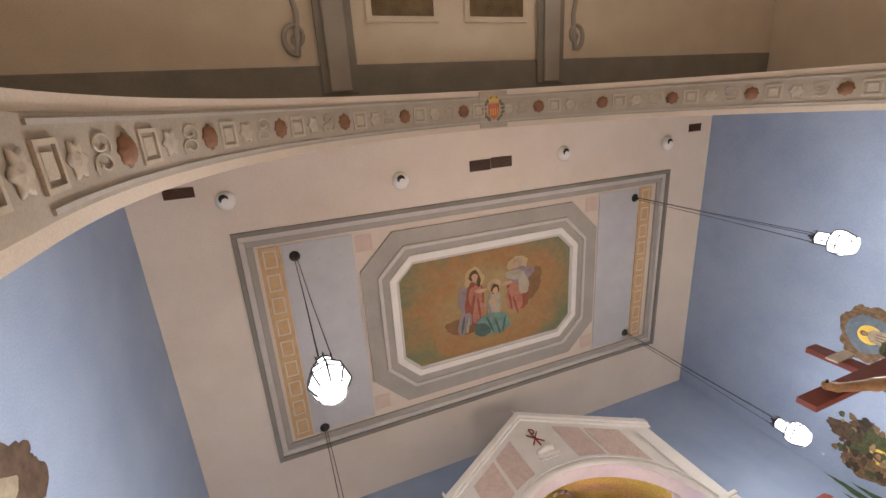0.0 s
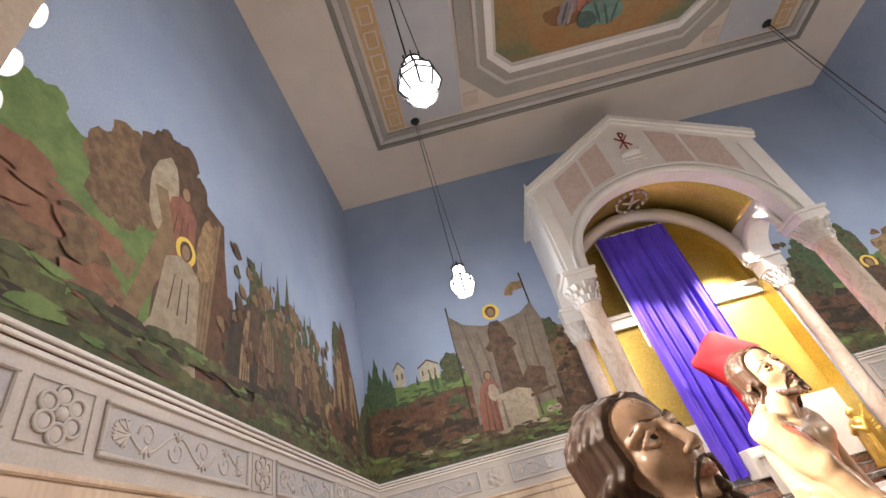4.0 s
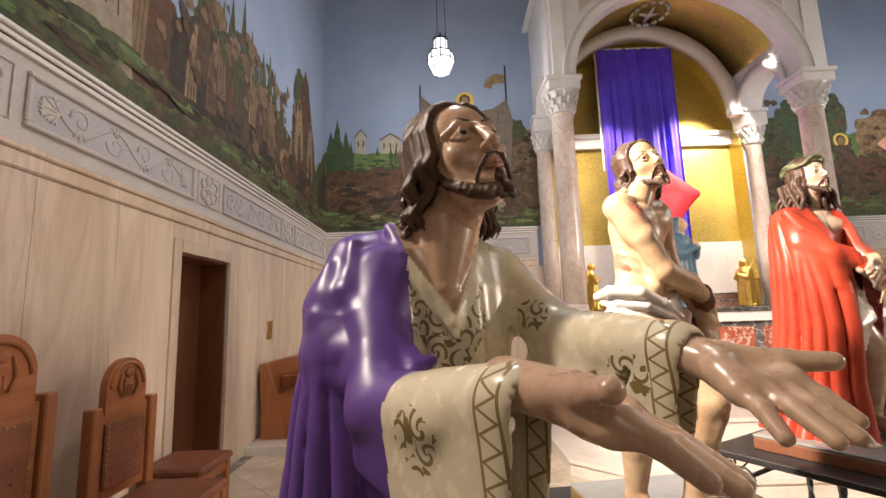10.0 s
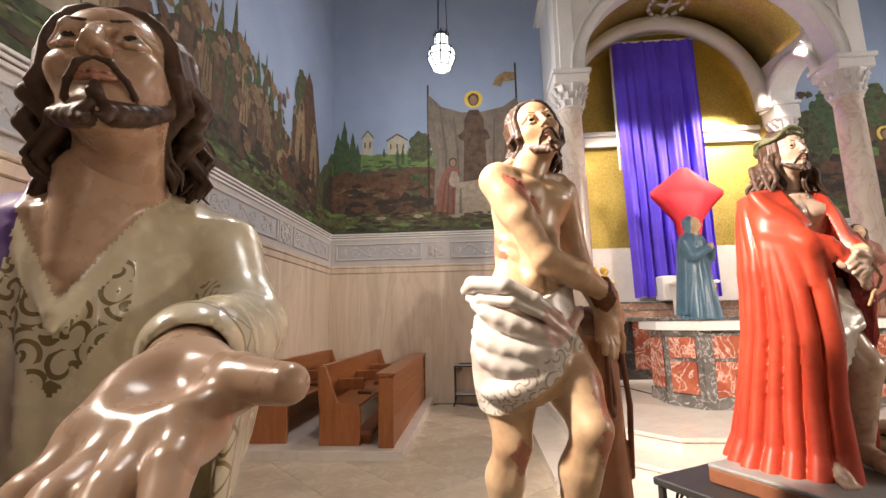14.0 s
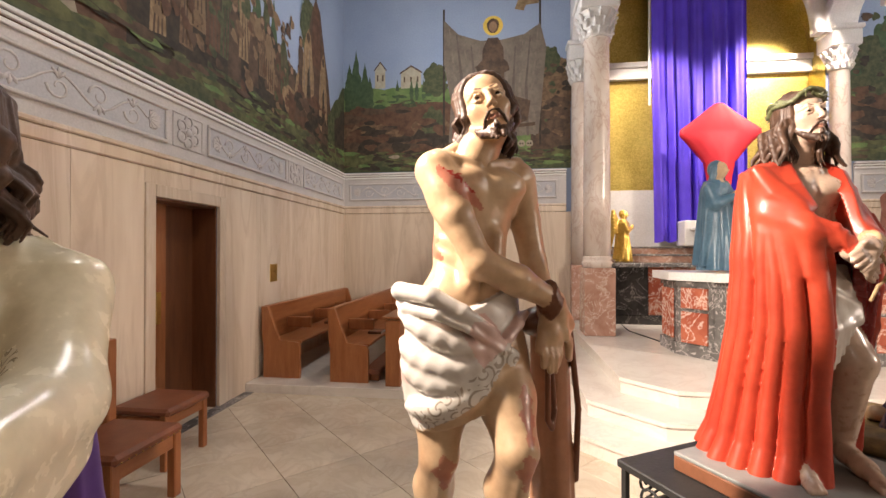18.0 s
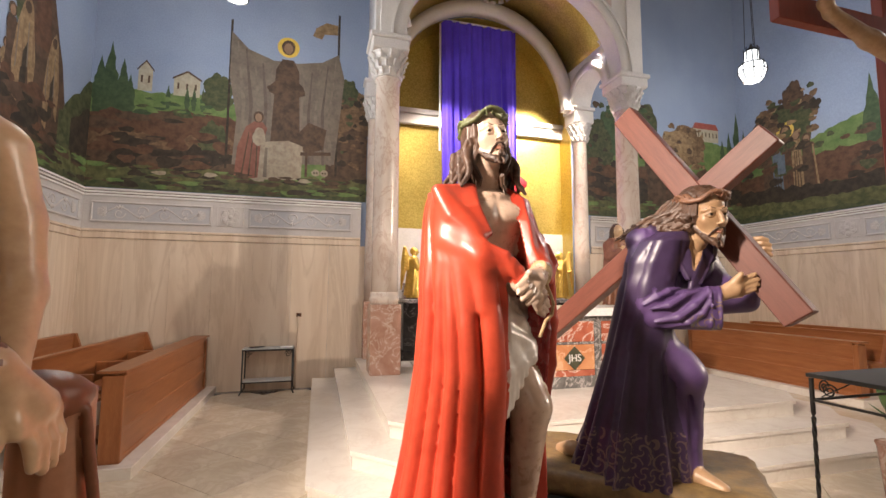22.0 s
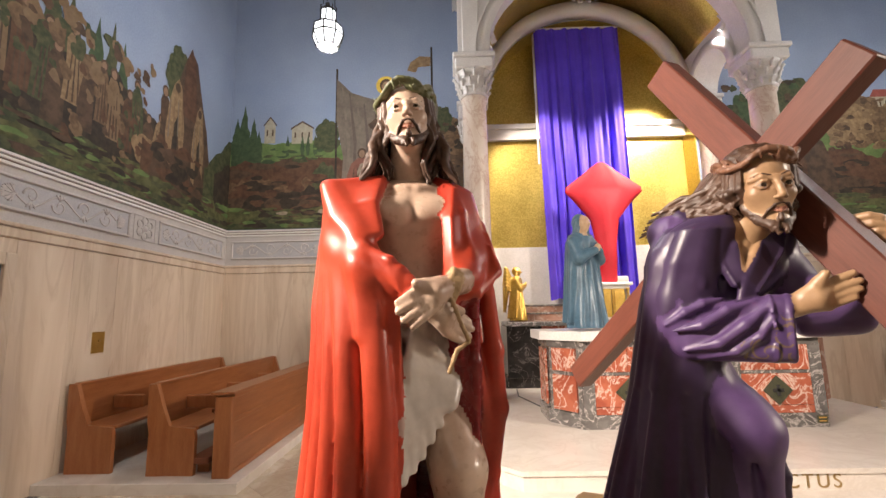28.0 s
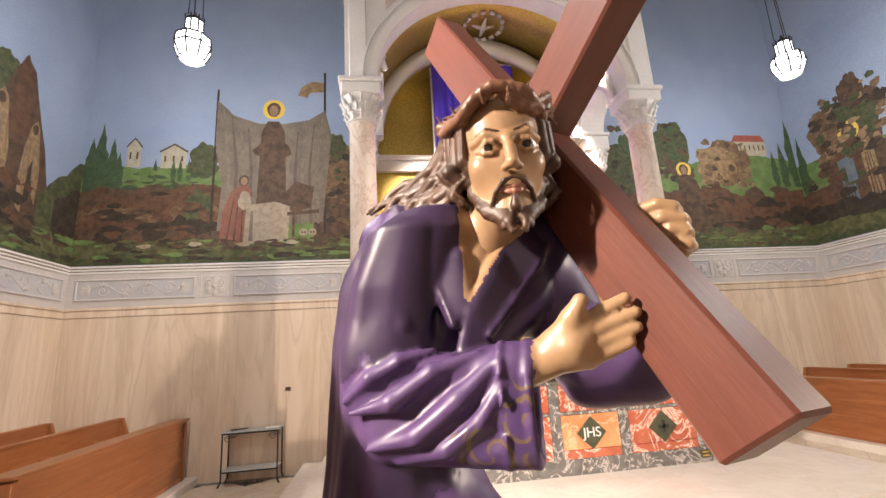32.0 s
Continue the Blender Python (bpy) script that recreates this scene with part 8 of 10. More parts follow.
# turned-down collar with its corner on the shoulder, and the lapel that falls from it
S.sheet([(-0.050, 0.040, 1.912), (-0.066, -0.040, 1.888), (-0.082, -0.096, 1.822), (-0.070, -0.136, 1.752)], [(-0.110, 0.050, 1.886), (-0.180, -0.058, 1.868), (-0.158, -0.094, 1.800), (-0.108, -0.142, 1.738)], [0.012, 0.012, 0.011, 0.010], "paint_red", 0.004, 16)
S.path([(-0.110, 0.050, 1.882), (-0.182, -0.062, 1.864), (-0.162, -0.102, 1.794), (-0.105, -0.152, 1.732)], 0.0062, "paint_red", 0.003)
S.path([(0.050, 0.030, 1.908), (0.086, -0.030, 1.884), (0.104, -0.076, 1.810), (0.112, -0.112, 1.710)], [0.008, 0.009, 0.009, 0.008], "paint_red", 0.008)
# covered right arm with the cloth gathered over it
S.path([(-0.150, -0.075, 1.735), (-0.098, -0.146, 1.690), (-0.034, -0.176, 1.664)], [0.010, 0.020, 0.022], "paint_red", 0.040)
for q in range(3):
    S.path([(-0.150 + 0.020 * q, -0.105 - 0.012 * q, 1.765 - 0.016 * q), (-0.100 + 0.022 * q, -0.160 - 0.007 * q, 1.722 - 0.016 * q), (-0.052 + 0.018 * q, -0.186 - 0.004 * q, 1.694 - 0.018 * q), (-0.036 + 0.008 * q, -0.196, 1.640 - 0.012 * q)], [0.003, 0.008, 0.009, 0.004], "paint_red", 0.008)
S.sheet([(-0.172, -0.056, 1.858), (-0.168, -0.070, 1.740), (-0.172, -0.066, 1.560)], [(-0.108, -0.128, 1.750), (-0.104, -0.150, 1.690), (-0.104, -0.156, 1.560)], [0.012, 0.012, 0.004], "paint_red", 0.026, 8)
S.path([(0.112, 0.005, 1.850), (0.136, -0.040, 1.720), (0.100, -0.128, 1.666)], [0.028, 0.034, 0.031], "paint_red", 0.035)
for q in range(3):
    S.path([(0.165, -0.02 - 0.03 * q, 1.80 - 0.03 * q), (0.172, -0.075 - 0.010 * q, 1.70 - 0.01 * q), (0.125, -0.125 - 0.006 * q, 1.655 - 0.012 * q)], [0.003, 0.010, 0.006], "paint_red", 0.010)
S.path([(0.150, -0.100, 1.64), (0.165, -0.085, 1.52), (0.178, -0.060, 1.40), (0.160, -0.050, 1.27), (0.140, -0.030, 1.16)], [0.016, 0.018, 0.018, 0.014, 0.008], "paint_red", 0.014)
# shade inside the cape by the left arm, put in as darker red
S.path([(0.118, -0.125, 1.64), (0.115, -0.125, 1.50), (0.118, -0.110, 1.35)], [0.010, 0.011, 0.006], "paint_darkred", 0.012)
S.path([(0.110, -0.115, 1.668), (0.075, -0.165, 1.655)], [0.028, 0.022], TN, 0.01)
hand(S, (0.080, -0.160, 1.656), (0.028, -0.202, 1.634), [(-0.040, -0.214, 1.616), (-0.039, -0.218, 1.601), (-0.030, -0.220, 1.586), (-0.014, -0.219, 1.575)], (-0.008, -0.220, 1.650), TN, 0.0090, 0.021)
hand(S, (-0.010, -0.180, 1.622), (0.045, -0.180, 1.592), [(0.100, -0.150, 1.580), (0.106, -0.148, 1.566), (0.100, -0.148, 1.552), (0.086, -0.152, 1.542)], (0.080, -0.178, 1.600), TN, 0.0090, 0.021)
for z in (0.0, 0.011, 0.022):
    S.path([(0.072 - z * 0.7 + 0.012 * math.sin(a), -0.166 + 0.030 * math.cos(a), 1.640 + z * 0.5 + 0.030 * math.sin(a)) for a in [k * math.pi / 8 for k in range(17)]], 0.0055, "paint_rope", 0.001)
S.path([(0.06, -0.200, 1.62), (0.075, -0.206, 1.575), (0.095, -0.175, 1.545), (0.070, -0.180, 1.530), (0.055, -0.175, 1.49)], 0.0048, "paint_rope", 0.001)
# cape's opening recoloured darker red, standing in for its inner shade
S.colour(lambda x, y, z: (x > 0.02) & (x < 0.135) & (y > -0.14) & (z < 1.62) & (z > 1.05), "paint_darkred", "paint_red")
H = Sculpt((-0.17, -0.15, 1.84), (0.15, 0.19, 2.14), 0.0017)
head(H, (-0.014, -0.112, 2.022), turned(-5, 8, -5), 0.77, (-0.002, 0.002, 1.915), TN, "paint_hair", 9, "paint_olive", 0.050, 0.205, 0.006, gaze=0.0)
for e in (-1, 1):
    for q in range(9):
        f, w2 = q / 8, 1.7 * q
        H.path([(e * (0.058 + 0.006 * f), -0.030 + 0.075 * f, 2.020 - 0.010 * f)] + [(e * (0.064 + 0.036 * u + 0.008 * math.sin(7 * u + w2)) - 0.004, -0.034 + 0.080 * f - 0.030 * u * (1 - f) + 0.007 * math.cos(7 * u + w2), 2.000 - (0.115 - 0.020 * f) * u) for u in [k / 7 for k in range(8)]], [0.006] + [0.0115 - 0.007 * (k / 7) ** 2 for k in range(8)], "paint_hair", 0.0015)
S.crease("paint_red", 0.0006, 0.075, (0.80, -0.58, 0.06), 6, 0.4)
S.crease("paint_darkred", 0.0024, 0.05, (0.7, -0.7, 0.1), 7)
S.crease("paint_white", 0.0010, 0.045, (0.9, 0.2, 0.3), 8)
statue([S, H], "red_caped_statue", (3.90, -6.53, 0), 10, "painted plaster statue, long red cape, thorn crown, bound wrists")

# bent statue in a violet robe that carries a cross
S = Sculpt((-0.24, -0.36, 0.965), (0.27, 0.40, 1.86), 0.0038)
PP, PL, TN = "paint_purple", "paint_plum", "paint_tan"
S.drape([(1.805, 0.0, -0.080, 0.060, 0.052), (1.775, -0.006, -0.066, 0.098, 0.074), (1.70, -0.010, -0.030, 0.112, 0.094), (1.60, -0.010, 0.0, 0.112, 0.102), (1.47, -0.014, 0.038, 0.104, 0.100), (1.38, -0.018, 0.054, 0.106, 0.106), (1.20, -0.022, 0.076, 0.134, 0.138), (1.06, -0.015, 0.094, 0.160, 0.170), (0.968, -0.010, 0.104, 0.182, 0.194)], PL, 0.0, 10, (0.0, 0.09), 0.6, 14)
# bent knee under the robe, highlight put in as lighter purple; the skirt's folds
S.path([(0.010, 0.030, 1.44), (0.044, -0.060, 1.350), (0.050, -0.086, 1.320)], [0.084, 0.062, 0.058], PP, 0.03)
S.path([(0.050, -0.086, 1.320), (0.060, -0.060, 1.14), (0.064, -0.045, 0.985)], [0.058, 0.058, 0.074], PP, 0.03)
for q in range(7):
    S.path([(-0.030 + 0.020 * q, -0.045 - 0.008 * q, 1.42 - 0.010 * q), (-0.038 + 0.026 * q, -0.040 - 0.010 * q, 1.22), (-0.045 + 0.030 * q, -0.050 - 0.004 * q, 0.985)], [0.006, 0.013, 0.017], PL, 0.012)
for q in range(8):
    a = radians(-165 + 21 * q)
    S.groove([(-0.014 + 0.112 * math.sin(a), 0.050 - 0.112 * math.cos(a), 1.40), (-0.020 + 0.142 * math.sin(a), 0.078 - 0.146 * math.cos(a), 1.20), (-0.010 + 0.190 * math.sin(a), 0.104 - 0.205 * math.cos(a), 0.98)], [0.003, 0.009, 0.014], 0.012)
S.groove([(0.012, -0.10, 1.33), (0.018, -0.115, 1.15), (0.020, -0.120, 0.98)], [0.004, 0.012, 0.014], 0.012)
S.path([(-0.10, 0.27, 1.02), (-0.07, 0.34, 0.995)], [0.030, 0.020], TN, 0.01)
S.path([(0.05, -0.105, 0.998), (0.03, -0.190, 0.985)], [0.032, 0.020], TN, 0.01)
# chest and shoulders under the robe; from here on the points lie square to the statue's right front
S.spin = radians(-29.7)
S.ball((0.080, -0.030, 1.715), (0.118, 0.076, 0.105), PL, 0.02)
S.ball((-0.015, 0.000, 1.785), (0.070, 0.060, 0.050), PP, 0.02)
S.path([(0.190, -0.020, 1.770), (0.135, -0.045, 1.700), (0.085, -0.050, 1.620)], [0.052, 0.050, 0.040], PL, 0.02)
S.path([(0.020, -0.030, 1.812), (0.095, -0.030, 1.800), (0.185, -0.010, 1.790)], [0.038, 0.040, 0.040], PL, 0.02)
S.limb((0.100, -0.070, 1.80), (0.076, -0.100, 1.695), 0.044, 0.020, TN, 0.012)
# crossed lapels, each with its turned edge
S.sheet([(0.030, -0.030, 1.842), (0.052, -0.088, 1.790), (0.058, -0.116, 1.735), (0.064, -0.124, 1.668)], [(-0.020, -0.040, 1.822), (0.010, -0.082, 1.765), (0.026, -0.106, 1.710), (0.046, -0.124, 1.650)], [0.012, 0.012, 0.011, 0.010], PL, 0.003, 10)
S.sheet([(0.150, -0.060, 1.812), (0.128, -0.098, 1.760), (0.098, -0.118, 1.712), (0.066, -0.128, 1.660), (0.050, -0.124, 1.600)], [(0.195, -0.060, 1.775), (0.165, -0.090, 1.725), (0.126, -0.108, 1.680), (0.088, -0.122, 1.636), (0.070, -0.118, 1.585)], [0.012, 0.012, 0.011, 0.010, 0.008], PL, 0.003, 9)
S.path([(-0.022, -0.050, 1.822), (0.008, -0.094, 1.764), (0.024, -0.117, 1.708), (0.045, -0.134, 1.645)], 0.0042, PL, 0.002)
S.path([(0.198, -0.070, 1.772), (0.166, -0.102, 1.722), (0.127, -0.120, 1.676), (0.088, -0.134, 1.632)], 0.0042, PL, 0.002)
# right sleeve: upper arm, then a wide hanging forearm
S.path([(-0.010, -0.004, 1.780), (-0.034, -0.030, 1.705), (-0.044, -0.046, 1.620), (-0.046, -0.056, 1.565)], [0.056, 0.063, 0.060, 0.056], PP, 0.02)
for q in range(26):
    f = q / 25
    a = Vector((-0.042, -0.068, 1.578)).lerp(Vector((0.116, -0.150, 1.598)), f)
    b = Vector((-0.036, -0.068, 1.530)).lerp(Vector((0.120, -0.152, 1.508)), f)
    a.z -= 0.012 * math.sin(math.pi * f)
    S.limb(tuple(a), tuple(b), 0.045 - 0.021 * f, 0.047 - 0.023 * f, PP, 0.008)
for q in range(6):
    d = Vector((0.90, -0.40, 0)) * (0.012 * q - 0.018)
    S.limb((0.134 + d.x, -0.158 + d.y, 1.594), (0.138 + d.x, -0.160 + d.y, 1.512), 0.0195, 0.0195, PL, 0.003, cut=True)
rim = [(0.128 + 0.010 * math.cos(a), -0.156 + 0.024 * math.cos(a), 1.553 + 0.066 * math.sin(a)) for a in [k * math.pi / 12 for k in range(25)]]
S.path(rim, 0.0058, PP, 0.003)
S.path([(x - 0.030, y + 0.006 + 0.004 * (y + 0.156) / 0.024, 1.553 + (z - 1.553) * 1.03) for x, y, z in rim], 0.0040, PP, 0.003)
# folds that spring from the elbow, and those on the upper arm
for pts, w in (([(-0.096, -0.092, 1.560), (-0.060, -0.116, 1.588), (-0.024, -0.122, 1.606), (0.020, -0.118, 1.618)], 0.009),
               ([(-0.086, -0.108, 1.548), (-0.034, -0.134, 1.560), (0.016, -0.142, 1.592), (0.070, -0.150, 1.612)], 0.011),
               ([(-0.066, -0.104, 1.505), (-0.004, -0.136, 1.522), (0.044, -0.154, 1.560), (0.088, -0.166, 1.602)], 0.013),
               ([(-0.030, -0.104, 1.488), (0.028, -0.142, 1.506), (0.066, -0.160, 1.536), (0.094, -0.170, 1.580)], 0.010)):
    S.path(pts, [0.003, w, w, 0.004], PP, 0.006)
    S.groove([(x + 0.006, y - 0.012, z - 0.021) for x, y, z in pts], [0.003, 0.010, 0.010, 0.004], 0.008)
for q in range(3):
    S.path([(-0.045 + 0.028 * q, -0.040 - 0.012 * q, 1.812 - 0.008 * q), (-0.070 + 0.026 * q, -0.075 - 0.012 * q, 1.735), (-0.076 + 0.030 * q, -0.092 - 0.012 * q, 1.650)], [0.003, 0.009, 0.003], PP, 0.012)
S.groove([(-0.014, -0.078, 1.805), (0.026, -0.095, 1.727), (0.026, -0.112, 1.632)], [0.003, 0.008, 0.008], 0.006)
# left sleeve, reaching round the beam
S.path([(0.185, -0.005, 1.750), (0.215, -0.020, 1.670), (0.235, -0.050, 1.605), (0.290, -0.095, 1.605)], [0.056, 0.050, 0.050, 0.044], PP, 0.03)
for q in range(12):
    f = q / 11
    a = Vector((0.225, -0.045, 1.60)).lerp(Vector((0.300, -0.105, 1.610)), f)
    S.limb(tuple(a), (a.x + 0.004, a.y, a.z - 0.042), 0.040, 0.028, PP, 0.012)
# four fingers of the left hand over the beam's far edge
for x0, z0, x1, z1 in ((0.298, 1.784, 0.350, 1.780), (0.302, 1.766, 0.359, 1.764), (0.310, 1.750, 0.361, 1.748), (0.322, 1.735, 0.362, 1.730)):
    S.path([(x0, -0.112, z0 + 0.002), (x0 + 0.022, -0.146, z0 + 0.003), (x1 - 0.012, -0.150, z1 + 0.001), (x1, -0.138, z1)], [0.0085, 0.0088, 0.0088, 0.0080], TN, 0.0015)
S.path([(0.352, -0.125, 1.775), (0.358, -0.118, 1.740), (0.345, -0.125, 1.712)], [0.014, 0.018, 0.010], TN, 0.008)
S.path([(0.285, -0.080, 1.790), (0.300, -0.110, 1.792)], [0.010, 0.008], TN, 0.004)
S.spin = 0.0
hand(S, (0.036, -0.190, 1.590), (0.062, -0.240, 1.612), [(0.104, -0.288, 1.662), (0.110, -0.294, 1.646), (0.112, -0.292, 1.630), (0.108, -0.284, 1.614)], (0.060, -0.262, 1.662), TN, 0.0092, 0.022)
S.path([(0.030, -0.185, 1.585), (0.000, -0.155, 1.575)], [0.021, 0.022], TN, 0.004)
H = Sculpt((-0.19, -0.29, 1.62), (0.17, 0.13, 1.99), 0.0019)
head(H, (0.002, -0.240, 1.826), turned(-34, -6, -3), 0.86, (0.050, -0.098, 1.735), TN, "paint_hair", 12, "paint_thorn", 0.050, 0.080, 0.040, 1.0, -0.010, gaze=-0.001)
surface("paint_thorn", (0.13, 0.06, 0.035), (0.20, 0.10, 0.06), 12, 60, 0.35, relief=0.2)
# hair that sweeps from the temple on to the shoulder and down the nape
H.spin = radians(-29.7)
for layer in range(4):
    for q in range(11):
        f, w = q / 10, 0.0055 * math.sin(q * 2.3 + layer)
        b = 0.034 * layer
        up = [(0.068, -0.130 + b, 1.925), (0.044, -0.088 + b, 1.892 - 0.1 * b), (0.012, -0.052 + b, 1.868 - 0.2 * b), (-0.030, -0.024 + b, 1.856 - 0.3 * b), (-0.072, 0.000 + b, 1.838 - 0.4 * b)]
        low = [(0.086, -0.130 + b, 1.835), (0.050, -0.104 + b, 1.816), (0.024, -0.082 + b, 1.812), (0.000, -0.062 + b, 1.808), (-0.032, -0.046 + b, 1.796)]
        pts = [Vector(p).lerp(Vector(r), f) for p, r in zip(up, low)]
        fine = []
        for j in range(9):
            p = pts[j // 2] if j % 2 == 0 else pts[j // 2].lerp(pts[j // 2 + 1], 0.5)
            fine.append((p.x, p.y - w * math.sin(1.9 * j + q), p.z + 0.006 * math.sin(1.5 * j + 1.9 * q)))
        H.path(fine, [0.008, 0.0082, 0.0082, 0.008, 0.0078, 0.0072, 0.006, 0.0045, 0.0022], "paint_hair", 0.0012)
H.spin = 0.0
# bare throat inside the lapels, the rest is robe
S.colour(lambda x, y, z: (z > 1.40) & (0.495 * x + 0.869 * y > -0.150) & (0.869 * x - 0.495 * y < 0.27), PL, TN)
S.colour(lambda x, y, z: (z > 1.675) & (0.495 * x + 0.869 * y < -0.05) & (0.869 * x - 0.495 * y > 0.062) & (0.869 * x - 0.495 * y < 0.067 + 0.72 * (z - 1.675)), TN, PL)
S.colour(lambda x, y, z: (z < 1.14) & (y < 0.30), "plum_scroll", PL)
for c in ((0.010, -0.190, 1.510), (0.018, -0.195, 1.560), (-0.030, -0.165, 1.505)):
    S.colour(near(c, 0.028), "violet_scroll", PP)
S.crease(PP, 0.0006, 0.080, (0.25, 0.60, 0.76), 9, 0.9)
S.crease(PL, 0.0026, 0.060, (0.8, 0.6, 0.0), 10, 0.8)
statue([S, H], "cross_bearing_statue", (4.58, -6.40, 0), 25, "painted plaster statue in violet robe and thorn crown, bent forward")


# ---- hanging lanterns ----
def lantern(x, y, z, top, group):
    th = thing("hanging_lantern", (x, y, z), label="hanging octagonal glass lantern with dark metal ribs, lit", category="pendant light", group=group)
    oct_prof = [(0.06, 0.28), (0.10, 0.26), (0.105, 0.06), (0.19, 0.02), (0.205, -0.10), (0.14, -0.26), (0.05, -0.29)]
    rings = [[(r * math.cos(2 * math.pi * k / 8), r * math.sin(2 * math.pi * k / 8), zz) for k in range(8)] for r, zz in oct_prof]
    part("glass", Geo().loft(rings, smooth=False), "lantern_glass", th)
    g = Geo()
    for k in range(8):
        a = 2 * math.pi * k / 8
        g.tube([(1.03 * r * math.cos(a), 1.03 * r * math.sin(a), zz) for r, zz in oct_prof], 0.011, 6)
    part("ribs", g, "black_iron", th)
    for r, zz in oct_prof[1:]:
        part("band", Geo().tube([(1.03 * r * math.cos(2 * math.pi * k / 8), 1.03 * r * math.sin(2 * math.pi * k / 8), zz) for k in range(9)], 0.010, 6), "black_iron", th)
    g = Geo()
    for k in range(8):
        a = 2 * math.pi * k / 8
        g.tube([(0.105 * math.cos(a), 0.105 * math.sin(a), 0.26), (0.115 * math.cos(a), 0.115 * math.sin(a), 0.31), (0.09 * math.cos(a), 0.09 * math.sin(a), 0.33)], [0.01, 0.008, 0.004], 6)
    g.lathe([(0.10, 0.27), (0.10, 0.285), (0.03, 0.34), (0.012, 0.40)], n=16)
    part("cap", g, "black_iron", th)
    for k in range(3):
        a = 2 * math.pi * k / 3
        c, s = math.cos(a), math.sin(a)
        part("chain", Geo().tube([(0.09 * c, 0.09 * s, 0.32), (0.05 * c, 0.05 * s, (top - z) * 0.5), (0.03 * c, 0.03 * s, top - z)], 0.006, 6), "black_iron", th)
    part("ceiling_rose", Geo().lathe([(0.10, 0), (0.10, -0.03), (0.04, -0.09), (0.03, -0.12)], (0, 0, top - z), 20), "black_iron", th)
    return th


for x, y in LANTERNS:
    lantern(x, y, LANTERN_Z, CZ - 0.002, "sanctuary lanterns")
    lamp("lantern_light", "POINT", (x, y, LANTERN_Z - 0.42), LANTERN_W, COOL, size=0.2)
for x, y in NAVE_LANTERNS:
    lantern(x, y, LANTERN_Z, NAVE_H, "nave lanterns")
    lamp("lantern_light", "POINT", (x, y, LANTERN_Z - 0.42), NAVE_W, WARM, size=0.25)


# spotlights on the arch's piers, and small ones under the canopy
def spotlight(place, target, power, spread, colour, group, r=0.06, fixed=None):
    m = look(place, target)
    th = thing("spotlight", label="small white cylinder spotlight on a bracket, lit", category="spotlight", group=group)
    part("can", Geo().lathe([(r * 0.5, 0.16), (r, 0.14), (r, 0.0), (r * 0.9, 0.0), (r * 0.85, 0.02)], n=20, m=m), "white_trim", th)
    part("lens", Geo().lathe([(r * 0.86, 0.012), (r * 0.5, 0.004), (0.002, 0.002)], n=20, m=m), "spot_glass", th)
    part("bracket", Geo().tube([m @ Vector((0, 0, 0.12)), m @ Vector((0, 0.08, 0.16)), m @ Vector((0, 0.16, 0.20))], 0.012, 8), "white_trim", th)
    if fixed:
        part("arm", Geo().tube([m @ Vector((0, 0.16, 0.20)), fixed], 0.014, 8), "white_trim", th)
        part("plate", Geo().box([c - 0.04 for c in fixed], [c + 0.04 for c in fixed], 0.008), "white_trim", th)
    lamp("spot_light", "SPOT", m @ Vector((0, 0, -0.03)), power, colour, target, 0.10, spread, 0.6)
    return th


aims = [((6.8, -2.6, 0.8), 1.1, (3.2, -0.2, 1.5), 1.9), ((5.3, -4.6, 0.2), 1.5, (4.4, -4.6, 0.3), 1.2), ((4.3, -6.2, 1.1), 0.62, (4.3, -6.4, 1.0), 0.50), ((2.6, -7.3, 1.2), 0.22, (3.0, -7.1, 1.2), 0.26)]
for z, (west_aim, west_share, east_aim, east_share) in zip((3.97, 3.60, 3.36, 3.18), aims):
    spotlight((0.72, -7.70, z), west_aim, SPOT_W * west_share, 50, WARM, "arch spotlights", 0.06, (0.66, ARCH_Y + 0.035, z + 0.08))
    spotlight((W - 0.72, -7.70, z), east_aim, SPOT_W * east_share, 35, WARM, "arch spotlights", 0.06, (W - 0.66, ARCH_Y + 0.035, z + 0.08))
spotlight((8.14, -1.22, 5.80), (7.35, 0.36, 3.5), ALTAR_W * 1.6, 75, WARM, "canopy spotlights", 0.045, (8.31, -1.18, 5.95))
spotlight((4.70, -1.22, 5.72), (6.0, 0.3, 3.0), ALTAR_W * 0.7, 70, WARM, "canopy spotlights", 0.045, (4.52, -1.18, 5.90))


# ---- cross carried by the bent statue ----
def beam_geo(a, b, normal, width, thick, bev=0.004):
    a, b, nrm = Vector(a), Vector(b), Vector(normal).normalized()
    z = (b - a).normalized()
    y = (nrm - z * nrm.dot(z)).normalized()
    x = y.cross(z)
    m = Matrix((x, y, z)).transposed().to_4x4()
    m.translation = (a + b) / 2
    L = (b - a).length / 2
    return Geo().box((-width / 2, -thick / 2, -L), (width / 2, thick / 2, L), bev), m


back = Vector((-0.935, -0.354, 0.020)) * -0.030
pA, pC = Vector((4.662, -6.170, 2.352)) + back, Vector((4.847, -6.707, 1.522)) + back
pB, pD = Vector((4.840, -6.657, 2.128)) + back, Vector((4.460, -5.700, 1.337)) + back
nrm = (pC - pA).cross(pB - pD)
if nrm.x > 0:
    nrm = -nrm
cross = thing("carried_cross", label="reddish wooden cross resting on the bent statue's shoulder", category="cross")
g, m = beam_geo(pA, pC, nrm, 0.092, 0.062)
part("arm", g, "cross_wood", cross, m=m)
g, m = beam_geo(pD, pB, nrm, 0.088, 0.060)
m.translation += nrm.normalized() * -0.004
part("shaft", g, "cross_wood", cross, m=m)


